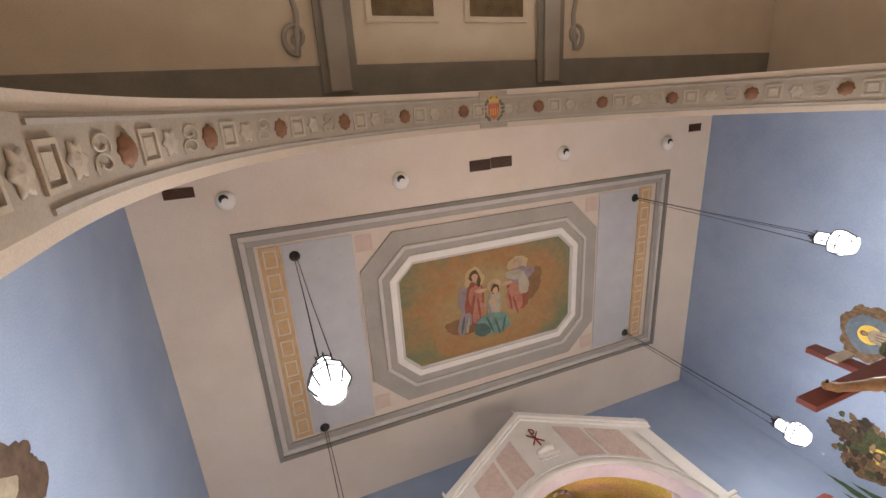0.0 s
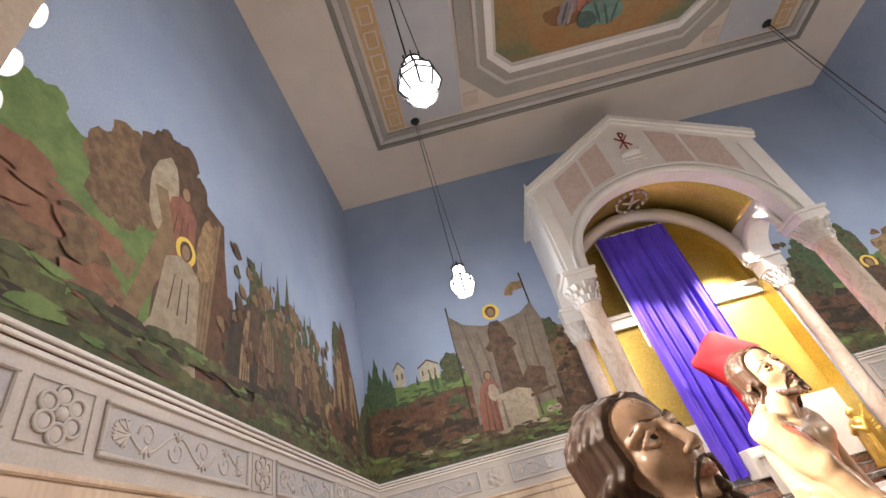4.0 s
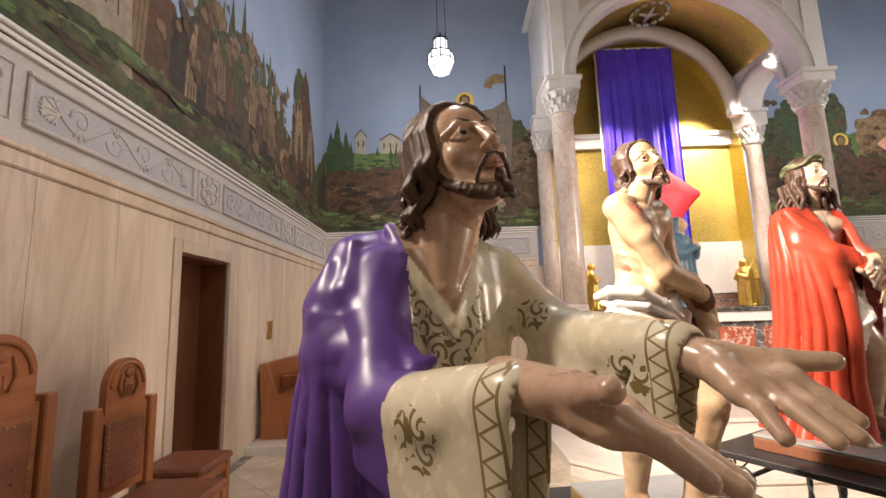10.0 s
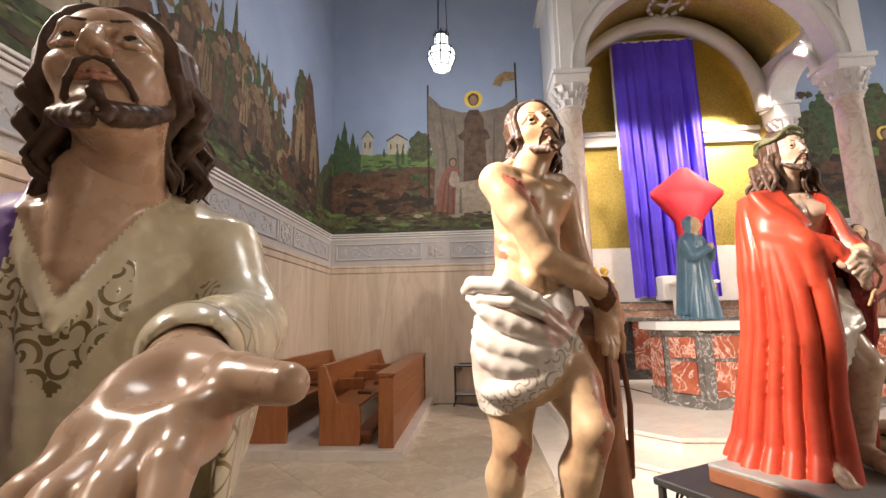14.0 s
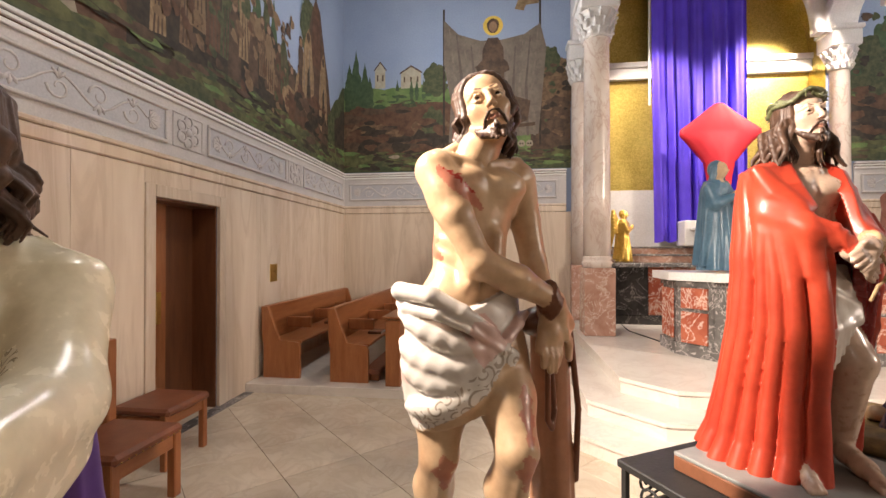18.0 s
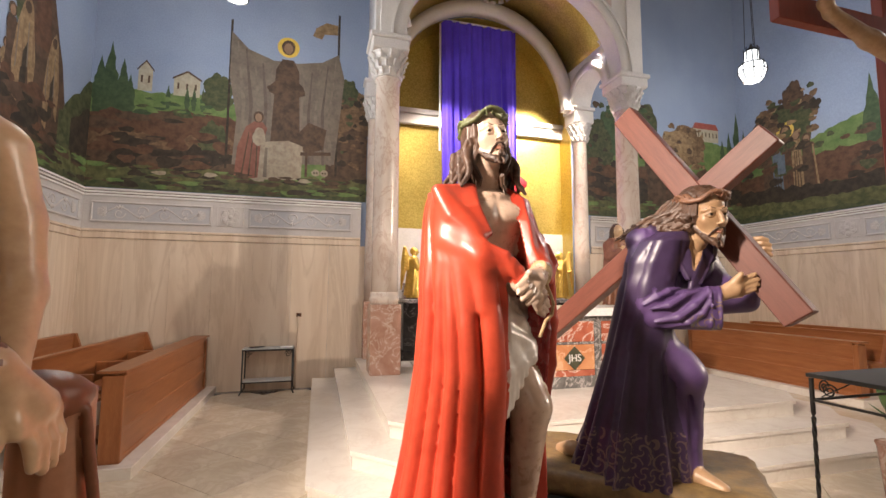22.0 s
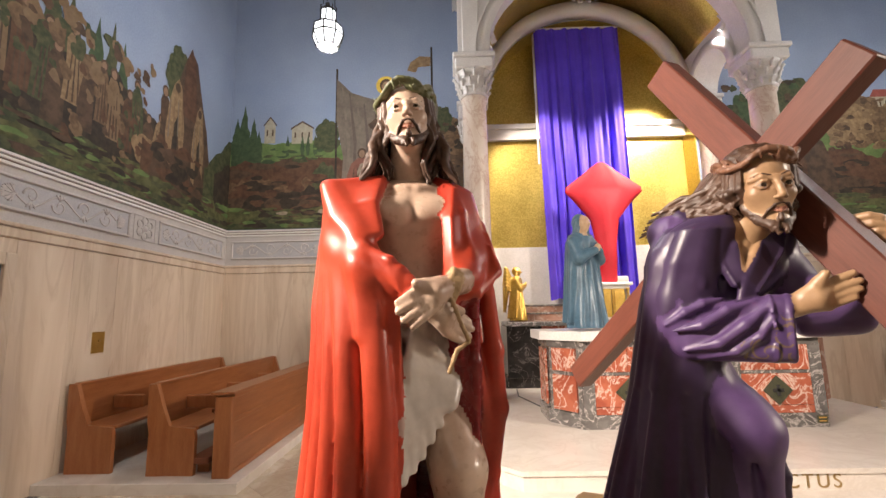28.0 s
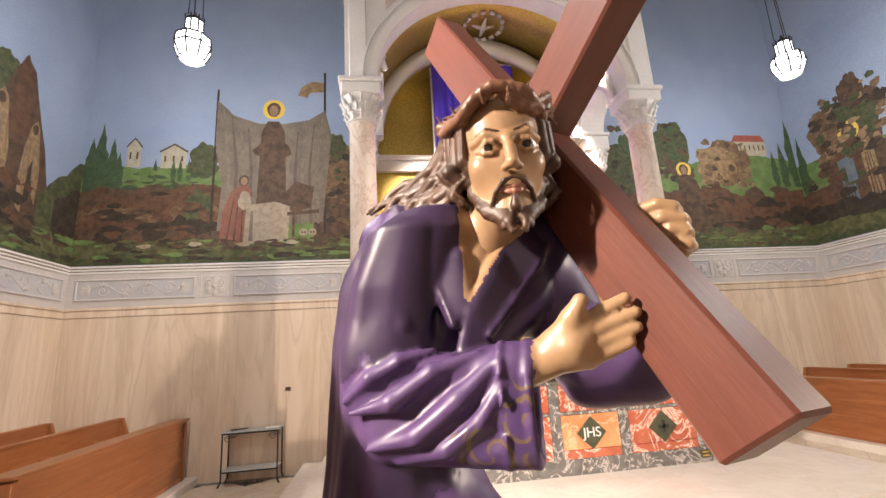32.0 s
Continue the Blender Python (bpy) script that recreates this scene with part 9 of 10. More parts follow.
# ---- stands under the statues ----
def iron_table(place, turn, w, d, h, label, scrolls=True):
    t = thing("iron_table", (place[0], place[1], 0), turn, label, "table", "iron display tables")
    part("top", Geo().box((-w / 2, -d / 2, h - 0.025), (w / 2, d / 2, h), 0.004), "black_iron", t)
    for e in (-1, 1):
        for f in (-1, 1):
            x, y = e * (w / 2 - 0.02), f * (d / 2 - 0.02)
            leg = Geo()
            rings = []
            for k in range(41):
                z = (h - 0.03) * (1 - k / 40)
                a = k * 0.5 if 8 < k < 34 else 0
                rings.append([(x + 0.013 * math.cos(a + q * math.pi / 2 + 0.785), y + 0.013 * math.sin(a + q * math.pi / 2 + 0.785), z) for q in range(4)])
            leg.loft(rings, smooth=False)
            part("leg", leg, "black_iron", t)
    for f in (-1, 1):
        part("rail", Geo().box((-w / 2 + 0.03, f * (d / 2 - 0.02) - 0.006, h - 0.17), (w / 2 - 0.03, f * (d / 2 - 0.02) + 0.006, h - 0.155)), "black_iron", t)
        part("rail", Geo().box((f * (w / 2 - 0.02) - 0.006, -d / 2 + 0.03, h - 0.17), (f * (w / 2 - 0.02) + 0.006, d / 2 - 0.03, h - 0.155)), "black_iron", t)
        if scrolls:
            for e in (-1, 1):
                g = Geo()
                g.tube([(e * (w / 2 - 0.12) + e * -0.045 * (1 - k / 22) * math.cos(0.6 * k), f * (d / 2 - 0.02), h - 0.09 + 0.045 * (1 - k / 22) * math.sin(0.6 * k)) for k in range(18)] , 0.005, 6)
                g.tube([(e * (w / 2 - 0.10), f * (d / 2 - 0.02), h - 0.15), (0, f * (d / 2 - 0.02), h - 0.06)], 0.004, 6)
                part("scroll", g, "black_iron", t)
                g = Geo()
                g.tube([(f * (w / 2 - 0.02), e * (d / 2 - 0.12) + e * -0.045 * (1 - k / 22) * math.cos(0.6 * k), h - 0.09 + 0.045 * (1 - k / 22) * math.sin(0.6 * k)) for k in range(18)], 0.005, 6)
                part("scroll", g, "black_iron", t)
    g = Geo()
    g.tube([(-w / 2 + 0.02, -d / 2 + 0.02, 0.30), (w / 2 - 0.02, d / 2 - 0.02, 0.30)], 0.008, 6).tube([(w / 2 - 0.02, -d / 2 + 0.02, 0.30), (-w / 2 + 0.02, d / 2 - 0.02, 0.30)], 0.008, 6)
    part("stretcher", g, "black_iron", t)
    return t


iron_table((2.26, -7.60), 30, 0.70, 0.70, 0.90, "black wrought iron table under the kneeling statue")
iron_table((2.98, -7.02), 8, 0.66, 0.62, 0.885, "black wrought iron table under the scourged statue")
iron_table((3.86, -6.57), 30, 0.80, 0.62, 0.930, "black wrought iron table under the red-caped statue")
iron_table((4.60, -6.28), -38, 0.86, 0.52, 0.905, "black wrought iron table under the cross-bearing statue")
iron_table((6.86, -5.92), 0, 0.92, 0.62, 1.10, "tall black iron table under the crucifix")


def base_slab(name, place, turn, w, d, z0, z1, mats, label):
    th = thing(name, (place[0], place[1], 0), turn, label, "plinth")
    part("block", Geo().box((-w / 2, -d / 2, z0), (w / 2, d / 2, z1 - 0.012), 0.004), mats[0], th)
    part("upper_face", Geo().box((-w / 2, -d / 2, z1 - 0.012), (w / 2, d / 2, z1), 0.003), mats[1], th)
    return th


base_slab("statue_plinth", (3.858, -6.605), 30, 0.53, 0.43, 0.930, 0.988, ("paint_brown", "paint_grey"), "brown and grey painted plinth of the red-caped statue")
base_slab("statue_plinth", (2.29, -7.58), 30, 0.48, 0.48, 0.90, 0.945, ("paint_earth", "paint_earth"), "earth-coloured plinth of the kneeling statue")
base_slab("statue_plinth", (2.98, -7.05), 8, 0.50, 0.44, 0.885, 0.94, ("paint_earth", "paint_grey"), "earth-coloured plinth of the scourged statue")
rock = thing("statue_plinth", (4.60, -6.29, 0), -38, "rough brown rock-like plinth of the cross-bearing statue", "plinth")
rnd = random.Random(3)
ring = []
for k in range(40):
    a = 2 * math.pi * k / 40
    q = max(abs(math.cos(a)) / 0.40, abs(math.sin(a)) / 0.23)
    r = (1 / q) * rnd.uniform(0.95, 1.03)
    ring.append((r * math.cos(a), r * math.sin(a)))
g = Geo()
g.loft([[(x * 0.97, y * 0.97, 0.905) for x, y in ring], [(x * 1.01, y * 1.01, 0.925) for x, y in ring], [(x, y, 0.968) for x, y in ring], [(x * 0.93, y * 0.93, 0.990) for x, y in ring], [(x * 0.5, y * 0.5, 0.985) for x, y in ring]])
part("rock", g, "paint_earth", rock)

# ---- crucifix on the tall table ----
BX, BY = 6.84, -5.93
cru = thing("crucifix_cross", label="tall dark red wooden cross standing on the iron table", category="cross")
part("shaft", Geo().box((BX - 0.075, BY - 0.03, 1.10), (BX + 0.075, BY + 0.03, 3.72), 0.004), "cross_red", cru)
part("arm", Geo().box((BX - 1.02, BY - 0.088, 3.10), (BX + 1.02, BY - 0.032, 3.25), 0.004), "cross_red", cru)
part("foot_block", Geo().box((BX - 0.20, BY - 0.12, 1.10), (BX + 0.20, BY - 0.035, 1.16), 0.006), "cross_red", cru)
part("title_board", Geo().box((BX - 0.14, BY - 0.05, 3.42), (BX + 0.14, BY - 0.032, 3.52), 0.003), "paint_white", cru)
S = Sculpt((-0.92, -0.45, -0.95), (0.92, 0.06, 0.98), 0.0075)
SK2 = "paint_tan"
S.ball((0, -0.14, 0.42), (0.165, 0.105, 0.17), SK2, 0.03)
S.ball((0, -0.15, 0.20), (0.135, 0.09, 0.20), SK2, 0.05)
S.ball((0, -0.14, 0.03), (0.15, 0.10, 0.11), SK2, 0.04)
for e in (-1, 1):
    S.ball((e * 0.075, -0.215, 0.45), (0.08, 0.045, 0.06), SK2, 0.03)
    S.path([(e * 0.16, -0.13, 0.53), (e * 0.45, -0.10, 0.64), (e * 0.72, -0.085, 0.76)], [0.062, 0.048, 0.033], SK2, 0.03)
    S.path([(e * 0.72, -0.085, 0.76), (e * 0.78, -0.10, 0.80), (e * 0.83, -0.12, 0.80)], [0.034, 0.034, 0.014], SK2, 0.02)
    S.limb((e * 0.79, -0.10, 0.80), (e * 0.79, -0.15, 0.80), 0.010, 0.012, "paint_pupil", 0.003)
    for q in range(4):
        S.limb((e * 0.05, -0.235, 0.34 - 0.05 * q), (e * 0.13, -0.18, 0.33 - 0.05 * q), 0.014, 0.012, SK2, 0.02)
    S.path([(e * 0.085, -0.13, 0.0), (e * 0.075, -0.28, -0.35), (e * 0.04, -0.14, -0.74)], [0.095, 0.068, 0.042], SK2, 0.03)
    S.path([(e * 0.04, -0.14, -0.74), (e * 0.02, -0.20, -0.84), (e * 0.01, -0.22, -0.92)], [0.045, 0.040, 0.022], SK2, 0.02)
S.drape([(0.10, 0, -0.14, 0.168, 0.125), (0.0, 0, -0.15, 0.180, 0.145), (-0.14, 0, -0.18, 0.185, 0.15)], "paint_white", 0.01, 8, (0.02, 0.08), 3.0, 3, tilt=0.3)
for q in range(4):
    S.path([(-0.17 - 0.015 * q, -0.14 - 0.02 * q, 0.08), (-0.20 - 0.012 * q, -0.15 - 0.02 * q, -0.08), (-0.19 + 0.01 * q, -0.17, -0.26 + 0.03 * q)], [0.03, 0.032, 0.012], "paint_white", 0.015)
S.ball((-0.18, -0.18, 0.07), 0.05, "paint_white", 0.02)
tip = Vector((0.05, -0.22, 0.72)) + turned(22, -28, 12) @ Vector((0, -0.119, -0.036))
head(S, tuple(tip), turned(22, -28, 12), 1.05, (0.0, -0.13, 0.55), SK2, "paint_hair", 15, "paint_olive", 0.055, 0.13, 0.04)
S.colour(near((-0.06, -0.23, 0.33), 0.035), "paint_blood", SK2)
corpus = part("corpus_statue", joined("corpus_statue", [S]), None, None, "painted plaster body with white loincloth hung on the cross", pose(BX, BY - 0.06, 2.38))
tagged(corpus, category="statue")
th = thing("leafy_plant", label="green leafy plant low behind the crucifix", category="plant")
surface("leaf_green", (0.045, 0.10, 0.03), (0.09, 0.17, 0.05), 8, 40, 0.5)
rnd = random.Random(9)
for k in range(26):
    a, r = rnd.uniform(0, 6.28), rnd.uniform(0.05, 0.3)
    base = Vector((7.75, -5.35, 0.45))
    tip = base + Vector((r * math.cos(a), r * math.sin(a), rnd.uniform(0.25, 0.75)))
    g = Geo()
    g.tube([tuple(base), tuple(base.lerp(tip, 0.6) + Vector((0, 0, 0.05))), tuple(tip)], [0.006, 0.045, 0.004], 6, flat=0.15)
    part("leaf", g, "leaf_green", th)
part("pot", Geo().lathe([(0.11, 0), (0.14, 0.05), (0.17, 0.42), (0.18, 0.45), (0.15, 0.45)], (7.75, -5.35, 0.0), 24), "rose_marble", th)


# ---- figures and furnishings on the altars ----
def robed(name, place, turn, h, robe, mantle, hair, label, hood=False, wings=False, all_one=None):
    """A small robed statue, h metres tall."""
    S = Sculpt((-0.32, -0.28, 0.0), (0.32, 0.30, 1.06), 0.011)
    sk = all_one or "paint_skin"
    S.drape([(0.80, 0, 0.0, 0.10, 0.075), (0.74, 0, 0, 0.135, 0.095), (0.55, 0, 0, 0.115, 0.09), (0.3, 0, 0, 0.14, 0.12), (0.02, 0, 0, 0.17, 0.15)], robe, 0.0, 8, (0.02, 0.13), 0.6, 5)
    S.drape([(0.82, 0, 0.02, 0.11, 0.085), (0.74, 0, 0.015, 0.155, 0.11), (0.45, 0, 0.02, 0.17, 0.13), (0.06, 0, 0.03, 0.17, 0.16)], mantle, 0.005, 7, (0.02, 0.12), 0.7, 6, gap=[(0, -45, 40), (0.6, -38, 30), (0.85, -30, 30)])
    for e in (-1, 1):
        S.path([(e * 0.125, 0, 0.74), (e * 0.13, -0.06, 0.60), (e * 0.03, -0.14, 0.66)], [0.05, 0.05, 0.035], mantle, 0.02)
        S.path([(e * 0.03, -0.14, 0.66), (0.0, -0.155, 0.70)], [0.028, 0.02], sk, 0.01)
    S.ball((0, -0.015, 0.91), (0.055, 0.065, 0.078), sk, 0.01)
    S.limb((0, 0, 0.85), (0, 0, 0.78), 0.035, 0.045, sk, 0.02)
    S.limb((0, -0.075, 0.915), (0, -0.09, 0.90), 0.008, 0.011, sk, 0.008)
    S.ball((0, 0.02, 0.925), (0.068, 0.07, 0.082), all_one or (mantle if hood else hair), 0.004)
    for e in (-1, 1):
        S.path([(e * 0.06, 0.0, 0.92), (e * 0.068, 0.01, 0.84), (e * 0.075, 0.03, 0.76)], [0.03, 0.028, 0.02], all_one or (mantle if hood else hair), 0.01)
    if wings:
        for e in (-1, 1):
            for q in range(7):
                S.path([(e * 0.06, 0.09, 0.74 - 0.03 * q), (e * (0.12 + 0.006 * q), 0.19, 0.97 - 0.065 * q), (e * (0.11 + 0.004 * q), 0.255, 0.66 - 0.080 * q)], [0.03, 0.034, 0.012], all_one, 0.008)
    ob = part(name, joined(name, [S]), None, None, label, pose(*place, 0, 0, turn) @ Matrix.Diagonal((h, h, h, 1)))
    return tagged(ob, category="statue")


robed("mourning_statue", (5.42, -2.68, 1.393), 35, 1.27, "paint_blue", "paint_blue", "paint_hair", "small painted statue in a blue hooded mantle on the altar", True)
robed("young_statue", (7.34, -2.62, 1.393), -15, 1.12, "paint_brown", "m_redrobe", "paint_hair", "small painted statue in brown and red robes on the altar")
robed("gilt_angel", (5.02, -0.30, 1.448), 78, 0.88, "gold_leaf", "gold_leaf", "gold_leaf", "gilt kneeling angel statue with folded wings on the high altar", True, True, "gold_leaf")
robed("gilt_angel", (7.80, -0.30, 1.448), -78, 0.88, "gold_leaf", "gold_leaf", "gold_leaf", "gilt kneeling angel statue with folded wings on the high altar", True, True, "gold_leaf")
# veiled cross
veil = thing("veiled_cross", label="processional cross wrapped in red cloth on a pole", category="cross")
vx, vy, vz = 6.46, -0.42, 4.02
rings = []
for f, w, d in ((0.0, 0.06, 0.05), (0.05, 0.13, 0.07), (0.42, 0.60, 0.09), (0.50, 0.60, 0.09), (0.62, 0.48, 0.12), (0.95, 0.22, 0.14), (1.4, 0.15, 0.12), (1.95, 0.13, 0.10), (2.0, 0.10, 0.08)):
    ring = []
    for k in range(28):
        a = 2 * math.pi * k / 28
        q = 1 + 0.07 * math.sin(5 * a + 3 * f) + (0.16 * abs(math.sin(4.5 * a + f * 2)) - 0.08) * (abs(math.sin(a)) > 0.3)
        ring.append((vx + w * q * math.copysign(abs(math.cos(a)) ** 0.8, math.cos(a)), vy + d * q * math.sin(a), vz - f))
    rings.append(ring)
part("veil", Geo().loft(rings), "red_cloth", veil)
part("pole", Geo().tube([(vx, vy, vz - 1.9), (vx, vy, 1.46)], 0.018, 10), "brass", veil)
part("foot", Geo().lathe([(0.13, 0), (0.12, 0.02), (0.03, 0.05), (0.02, 0.10)], (vx, vy, 1.451), 20), "brass", veil)


# ---- pews ----
def pew(side, x, y0, y1, z0, label):
    """A pew along y whose sitter looks towards the middle; x is its back's foot, side +1 looks east."""
    th = thing("pew", label=label, category="pew", group="choir pews")
    T = Matrix(((side, 0, 0, x), (0, 1, 0, 0), (0, 0, 1, z0), (0, 0, 0, 1)))
    prof = [(0.0, 0.0), (0.46, 0.0), (0.46, 0.36), (0.44, 0.43), (0.20, 0.46), (0.14, 0.60), (0.05, 0.86), (-0.03, 0.86), (-0.02, 0.5), (0.0, 0.4)]
    flip = Matrix(((1, 0, 0, 0), (0, 0, 1, 0), (0, 1, 0, 0), (0, 0, 0, 1)))
    for y in (y0, y1 - 0.05):
        part("end_panel", Geo().prism(prof, y, y + 0.05, m=T @ flip), "oak_end", th)
    part("seat", Geo().box((0.04, y0 + 0.05, 0.41), (0.46, y1 - 0.05, 0.445), 0.006, m=T), "oak", th)
    c = [(-0.015, 0.40), (0.025, 0.40), (0.055, 0.84), (0.015, 0.84)]
    part("backrest", Geo().prism([(a - 0.02, b3) for a, b3 in c], y0 + 0.05, y1 - 0.05, m=T @ flip), "oak", th)
    part("back_rail", Geo().box((-0.02, y0 + 0.05, 0.838), (0.045, y1 - 0.05, 0.868), 0.006, m=T), "oak", th)
    for k in range(3):
        yy = y0 + 0.55 + k * (y1 - y0) * 0.3
        part("armrest", Geo().box((0.02, yy, 0.52), (0.36, yy + 0.05, 0.66), 0.01, m=T), "oak_end", th)
    return th


def pew_front(side, x, y0, y1, z0):
    th = thing("kneeler_screen", label="panelled oak screen before the pew with moulded rails and kneeler", category="screen", group="choir pew screens")
    T = Matrix(((side, 0, 0, x), (0, 1, 0, 0), (0, 0, 1, z0), (0, 0, 0, 1)))
    part("panel", Geo().box((-0.02, y0 + 0.07, 0.02), (0.02, y1 - 0.07, 0.74), 0.003, m=T), "oak", th)
    for z in (0.0, 0.25, 0.49, 0.72):
        part("rail", Geo().box((-0.03, y0 + 0.07, z), (0.032, y1 - 0.07, z + 0.045), 0.006, m=T), "oak", th)
    for y in (y0, y1 - 0.07):
        part("end_post", Geo().box((-0.13, y, 0.0), (0.04, y + 0.07, 0.745), 0.006, m=T), "oak_end", th)
    part("cap", Geo().box((-0.17, y0 - 0.02, 0.765), (0.06, y1 + 0.02, 0.79), 0.006, m=T), "oak", th)
    part("book_shelf", Geo().box((-0.17, y0 + 0.07, 0.56), (-0.02, y1 - 0.07, 0.58), 0.003, m=T), "oak", th)
    part("kneeler", Geo().box((-0.42, y0 + 0.1, 0.10), (-0.22, y1 - 0.1, 0.16), 0.01, m=T), "leather", th)
    for y in (y0 + 0.2, y1 - 0.3):
        part("kneeler_foot", Geo().box((-0.38, y, 0.0), (-0.26, y + 0.06, 0.10), 0.004, m=T), "oak_end", th)
    return th


for side in (1, -1):
    def X(v, side=side):
        return v if side > 0 else W - v
    x0, x1 = sorted((X(0.026), X(1.97)))
    pl = structure("pew_platform" + ("_west" if side > 0 else "_east"), Geo().box((x0, -3.27, -0.01), (x1, -0.026, 0.10), 0.006), "step_stone", "low pale stone platform under the pews", "platform")
    pew(side, X(0.10), -3.0, -0.15, 0.10, "oak pew with solid ends against the stone wall")
    pew(side, X(0.98), -3.08, -0.15, 0.10, "oak pew with solid ends on a stone platform")
    pew_front(side, X(1.80), -3.17, -0.15, 0.10)
for x, y, w in ((0.42, -1.6, 0.2), (0.45, -0.9, 0.2), (1.32, -2.3, 0.22), (1.34, -1.5, 0.2)):
    th = thing("hymn_book", label="dark bound book resting on the pew seat", category="book", group="books on the pews")
    part("cover", Geo().box((x - 0.09, y - w / 2, 0.546), (x + 0.09, y + w / 2, 0.58), 0.004), "dark_oak", th)
    part("pages", Geo().box((x - 0.085, y - w / 2 + 0.004, 0.551), (x + 0.0935, y + w / 2 - 0.004, 0.575)), "paint_white", th)


# ---- carved chairs by the door ----
def carved_chair(y, scale=1.0):
    th = thing("carved_chair", (0.32, y, 0), 0, "carved oak chair with round head and studded tufted leather", "chair", "carved chairs by the wall")
    s = scale
    for e in (-1, 1):
        part("back_post", Geo().box((-0.04, e * 0.24 * s - 0.035, 0), (0.03, e * 0.24 * s + 0.035, 1.03 * s), 0.008), "oak_end", th)
        part("front_leg", Geo().box((0.46, e * 0.24 * s - 0.03, 0), (0.52, e * 0.24 * s + 0.03, 0.44), 0.006), "oak_end", th)
        part("side_rail", Geo().box((0.03, e * 0.24 * s - 0.02, 0.34), (0.46, e * 0.24 * s + 0.02, 0.42), 0.005), "oak", th)
    part("front_rail", Geo().box((0.47, -0.21 * s, 0.33), (0.51, 0.21 * s, 0.42), 0.005), "oak", th)
    part("seat", Geo().box((0.02, -0.27 * s, 0.42), (0.54, 0.27 * s, 0.485), 0.022), "leather", th)
    part("back_panel", Geo().box((-0.02, -0.205 * s, 0.50), (0.005, 0.205 * s, 1.0 * s), 0.004), "oak", th)
    part("upholstery", Geo().box((0.006, -0.165 * s, 0.56), (0.026, 0.165 * s, 0.93 * s), 0.012), "leather", th)
    turnm = Matrix(((0, 0, 1, 0), (1, 0, 0, 0), (0, 1, 0, 0), (0, 0, 0, 1)))
    crest = [(-0.17 * s, 0.97 * s)] + [(0.17 * s * math.cos(a), 1.12 * s + 0.17 * s * math.sin(a)) for a in [math.pi - k * math.pi / 20 for k in range(21)]] + [(0.17 * s, 0.97 * s)]
    cr = part("crest", Geo().prism(crest, -0.03, 0.012, m=turnm), "oak", th)
    ring = Geo()
    ring.tube([turnm @ Vector((0.14 * s * math.cos(a), 1.12 * s + 0.14 * s * math.sin(a), 0.014)) for a in [math.pi - k * math.pi / 20 for k in range(21)]], 0.012, 6)
    part("carved_rim", ring, "oak", cr)
    em = Geo().box((0.012, -0.04, 1.07 * s), (0.024, 0.04, 1.17 * s), 0.004)
    for q in range(3):
        em.box((0.024, -0.028 + 0.02 * q, 1.075 * s), (0.03, -0.016 + 0.02 * q, 1.13 * s), 0.002)
    for e in (-1, 1):
        em.tube([(0.018, e * 0.045, 1.06 * s), (0.02, e * 0.085, 1.12 * s), (0.018, e * 0.06, 1.20 * s)], [0.008, 0.012, 0.005], 6)
    em.lathe([(0.03, 0), (0.028, 0.012), (0.004, 0.018)], n=12, m=Matrix.Translation((0.012, 0, 1.20 * s)) @ pose(0, 0, 0, 0, 90))
    part("carved_emblem", em, "oak", cr)
    spots = [(0.027, e * 0.15 * s, 0.58 + 0.03 * k) for k in range(12) for e in (-1, 1)]
    spots += [(0.027, (-0.135 + 0.03 * k) * s, 0.925 * s) for k in range(10)] + [(0.541, (-0.225 + 0.05 * k) * s, 0.44) for k in range(10)]
    for p in spots:
        part("brass_stud", Geo().lathe([(0.006, 0), (0.004, 0.004), (0.001, 0.005)], n=8, m=Matrix.Translation(p) @ pose(0, 0, 0, 0, 90)), "brass", th)
    for i in range(3):
        for j in range(5):
            part("button", Geo().lathe([(0.009, 0.0), (0.006, 0.003), (0.001, 0.004)], n=8, m=Matrix.Translation((0.0265, -0.10 + 0.10 * i + (0.05 if j % 2 else 0) * (i < 2), 0.61 + 0.065 * j)) @ pose(0, 0, 0, 0, 90)), "leather", th)
    return th


carved_chair(-5.60)
carved_chair(-6.42, 1.14)
st = thing("leather_stool", (0.28, -4.86, 0), 0, "oak stool with brown leather seat beside the door", "stool")
part("seat", Geo().box((-0.22, -0.24, 0.40), (0.27, 0.24, 0.46), 0.02), "leather", st)
for e in (-1, 1):
    for f in (-1, 1):
        part("leg", Geo().box((f * 0.20 - 0.025 + 0.02, e * 0.21 - 0.025, 0), (f * 0.20 + 0.025 + 0.02, e * 0.21 + 0.025, 0.44 if f > 0 else 0.40), 0.006), "oak_end", st)
    part("side_rail", Geo().box((-0.15, e * 0.21 - 0.015, 0.32), (0.19, e * 0.21 + 0.015, 0.39), 0.004), "oak", st)
part("front_rail", Geo().box((0.205, -0.185, 0.32), (0.235, 0.185, 0.39), 0.004), "oak", st)

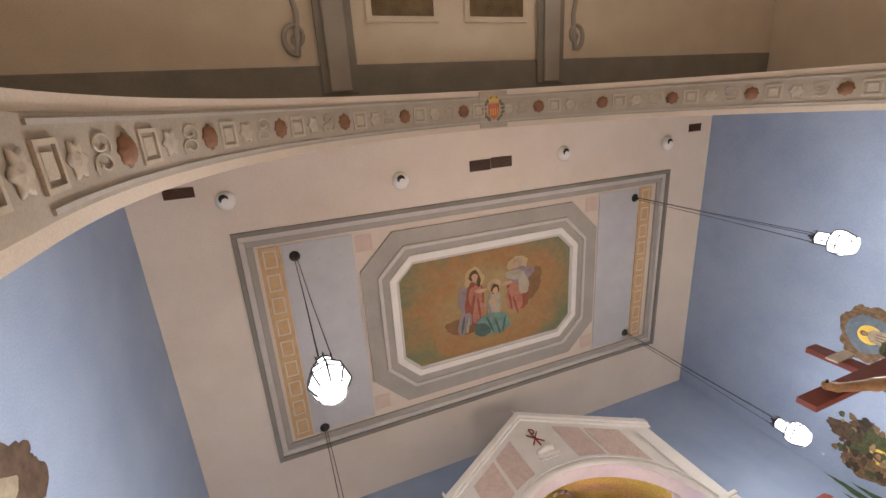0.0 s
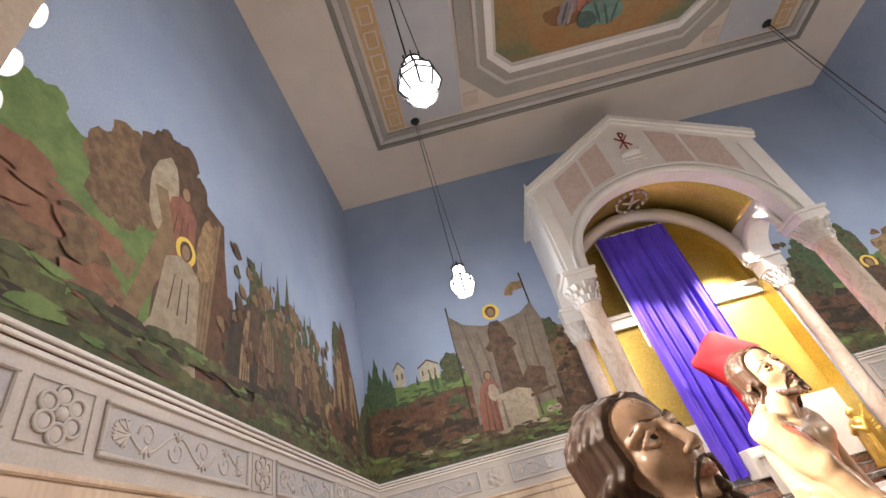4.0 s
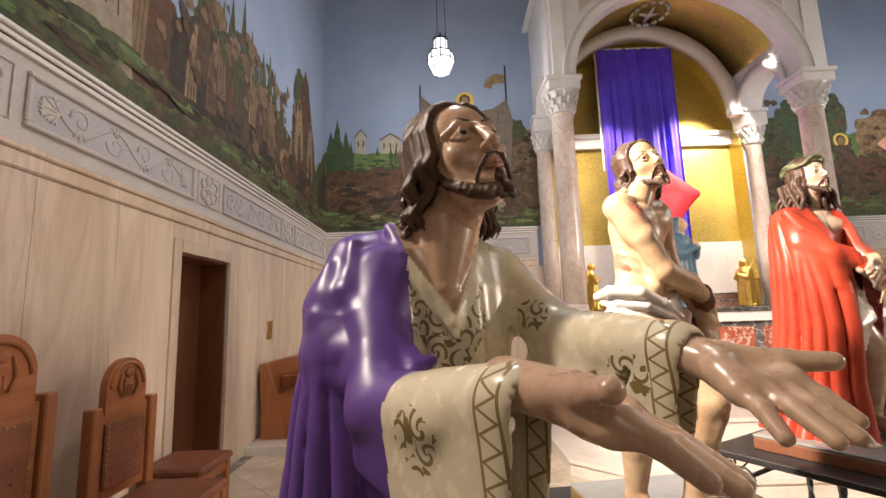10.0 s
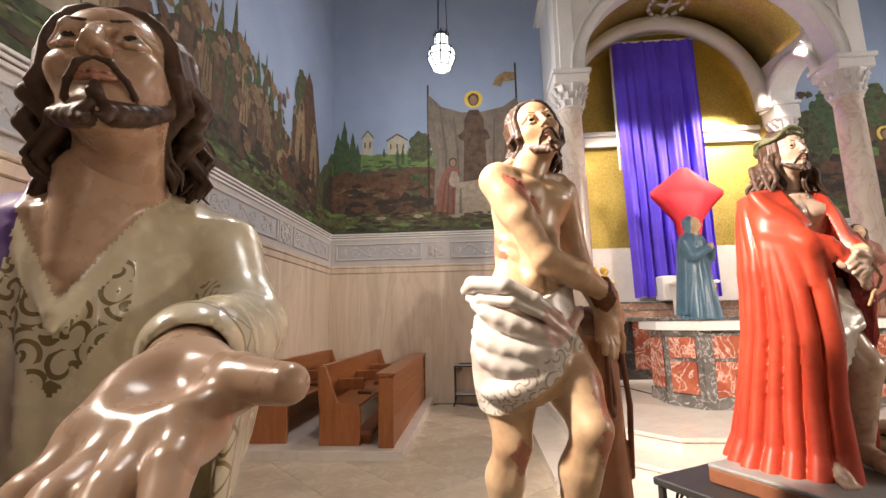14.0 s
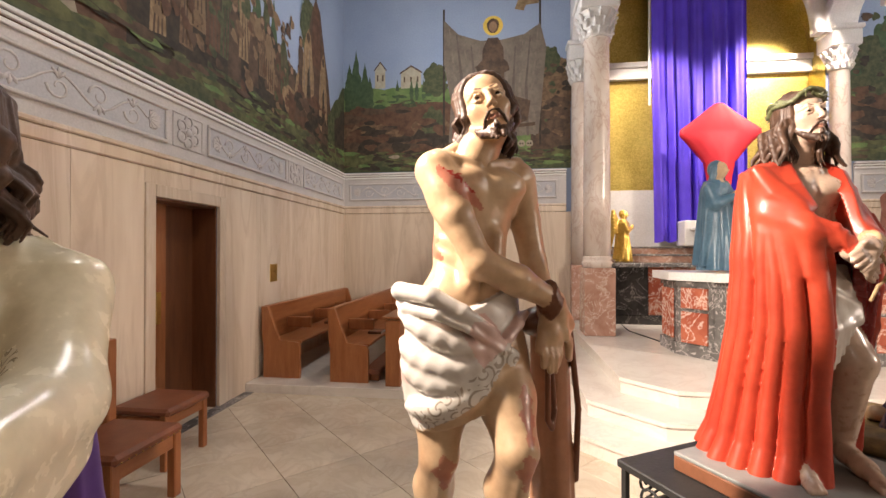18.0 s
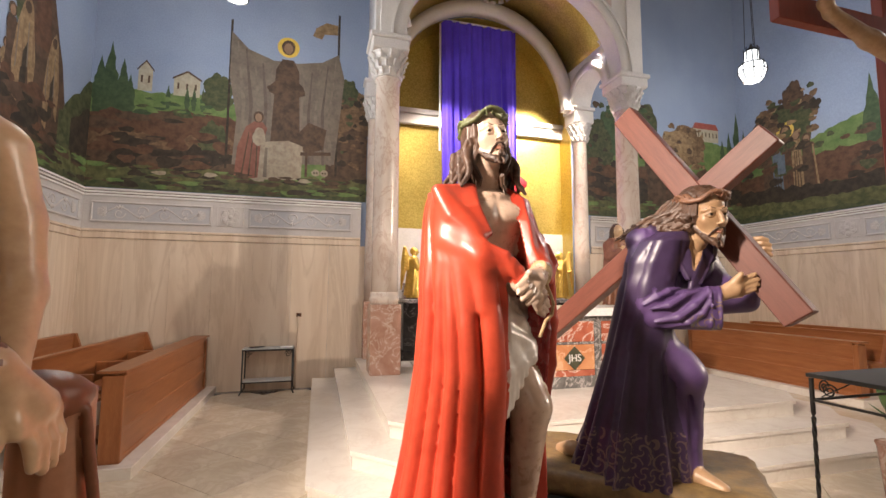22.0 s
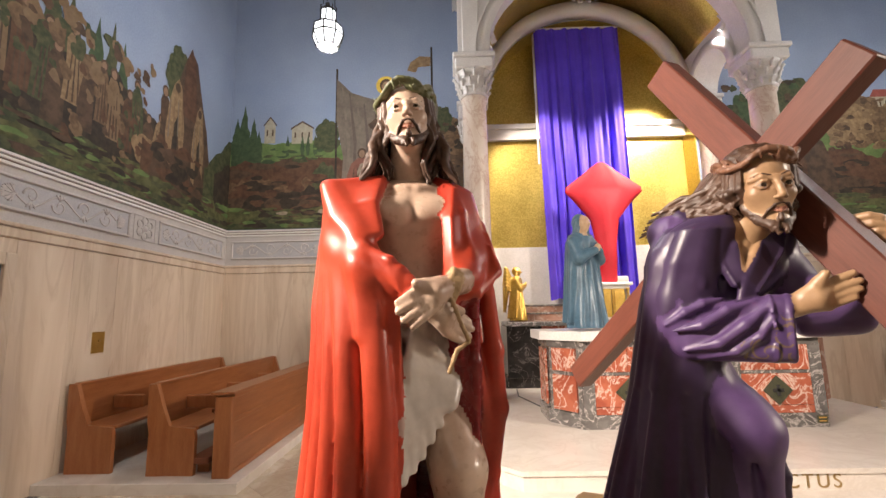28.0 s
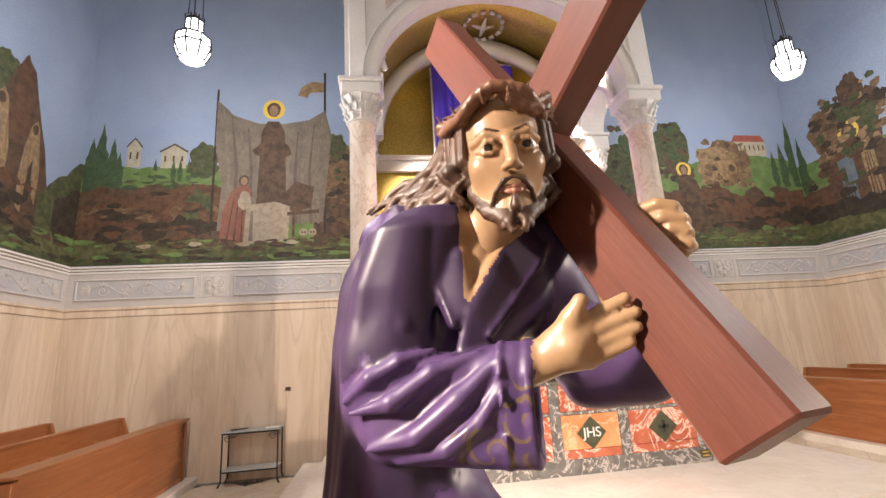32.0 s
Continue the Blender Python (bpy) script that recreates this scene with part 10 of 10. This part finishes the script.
# ---- small table by the wall, socket and cord ----
tb = thing("side_table", label="small black iron side table with pale glass top and shelf", category="table")
surface("pale_glass", (0.45, 0.47, 0.48), (0.52, 0.54, 0.55), 4, 50, 0.15)
part("top", Geo().box((2.36, -0.36, 0.675), (3.10, -0.06, 0.69), 0.003), "pale_glass", tb)
part("shelf", Geo().box((2.37, -0.35, 0.19), (3.09, -0.07, 0.205), 0.003), "pale_glass", tb)
for x in (2.37, 3.09):
    for y in (-0.35, -0.07):
        part("leg", Geo().tube([(x, y, 0.675), (x, y, 0.06), (x + (0.03 if x > 2.7 else -0.03), y - 0.02 if y < -0.2 else y, 0.006)], 0.011, 8), "black_iron", tb)
for y in (-0.355, -0.065):
    part("top_rail", Geo().box((2.36, y - 0.006, 0.655), (3.10, y + 0.006, 0.675)), "black_iron", tb)
    part("shelf_rail", Geo().box((2.36, y - 0.006, 0.175), (3.10, y + 0.006, 0.19)), "black_iron", tb)
    for x, e in ((2.44, 1), (3.02, -1)):
        part("scroll", Geo().tube([(x + e * 0.05 * (1 - k / 20) * math.cos(0.6 * k), y, 0.60 + 0.05 * (1 - k / 20) * math.sin(0.6 * k)) for k in range(16)], 0.005, 6), "black_iron", tb)
th = thing("snuffer", label="dark snuffer lying on the side table", category="snuffer")
part("stick", Geo().tube([(2.45, -0.25, 0.70), (2.66, -0.16, 0.70)], [0.012, 0.008], 8), "black_iron", th)
th = thing("folded_paper", label="folded white paper on the side table", category="paper")
part("sheet", Geo().box((2.90, -0.28, 0.691), (3.08, -0.18, 0.698), 0.002), "white_trim", th)
so = thing("wall_socket", label="brown wall socket with a thin cord running down", category="socket")
part("plate", Geo().box((3.11, -0.036, 1.15), (3.19, -0.026, 1.21), 0.003), "dark_oak", so)
part("plug", Geo().box((3.13, -0.06, 1.165), (3.165, -0.037, 1.195), 0.006), "black_iron", so)
part("cord", Geo().tube([(3.147, -0.05, 1.165), (3.14, -0.035, 0.9), (3.12, -0.034, 0.45), (3.13, -0.04, 0.02)], 0.006, 8), "travertine", so)
th = thing("floor_cable", label="thin black cable on the altar platform", category="cable")
part("cord", Geo().tube([(4.9, -0.62, 0.456), (4.85, -1.2, 0.456), (5.02, -1.9, 0.456), (5.05, -2.1, 0.456)], 0.008, 8), "black_iron", th)


# ---- floor tiles, laid diagonally, with a dark border along the walls ----
TS = 0.60
tile_me = Geo().box((-TS / 2 + 0.002, -TS / 2 + 0.002, -0.012), (TS / 2 - 0.002, TS / 2 - 0.002, 0.0), 0.0015).mesh("tile", "floor_stone")
half = TS * math.sqrt(2) / 2
rest = Geo()
count = 0
cells = []
for i in range(-60, 61):
    for j in range(-60, 61):
        x = 1.0 + (i + j) * half
        y = -4.2 + (i - j) * half
        if -3.0 < x < W + 3.0 and NAVE_END < y < -0.1:
            inside = (0.32 < x < 9.5) and -8.8 < y < -0.4
            if 3.39 + half < x < 2 * MID - 3.39 - half and y > -4.76 + half:
                continue
            cells.append((not inside, (x - 3) ** 2 + (y + 6) ** 2, x, y))
cells.sort()
for far, d2, x, y in cells:
    m = pose(x, y, 0, 0, 0, 45)
    if not far and count < 290:
        part("tile", tile_me, None, floor, m=m)
        count += 1
    else:
        rest.box((-TS / 2 + 0.002, -TS / 2 + 0.002, -0.012), (TS / 2 - 0.002, TS / 2 - 0.002, 0.0), m=m)
tagged(part("tile_field", rest, "floor_stone", floor), kind="stuff")
for lo, hi in (((0.0, -8.5, -0.01), (0.14, -3.27, 0.004)), ((W - 0.14, -8.5, -0.01), (W, -3.27, 0.004)), ((1.97, -0.14, -0.01), (3.39, 0.0, 0.004))):
    part("border", Geo().box(lo, hi), "grey_marble", floor)
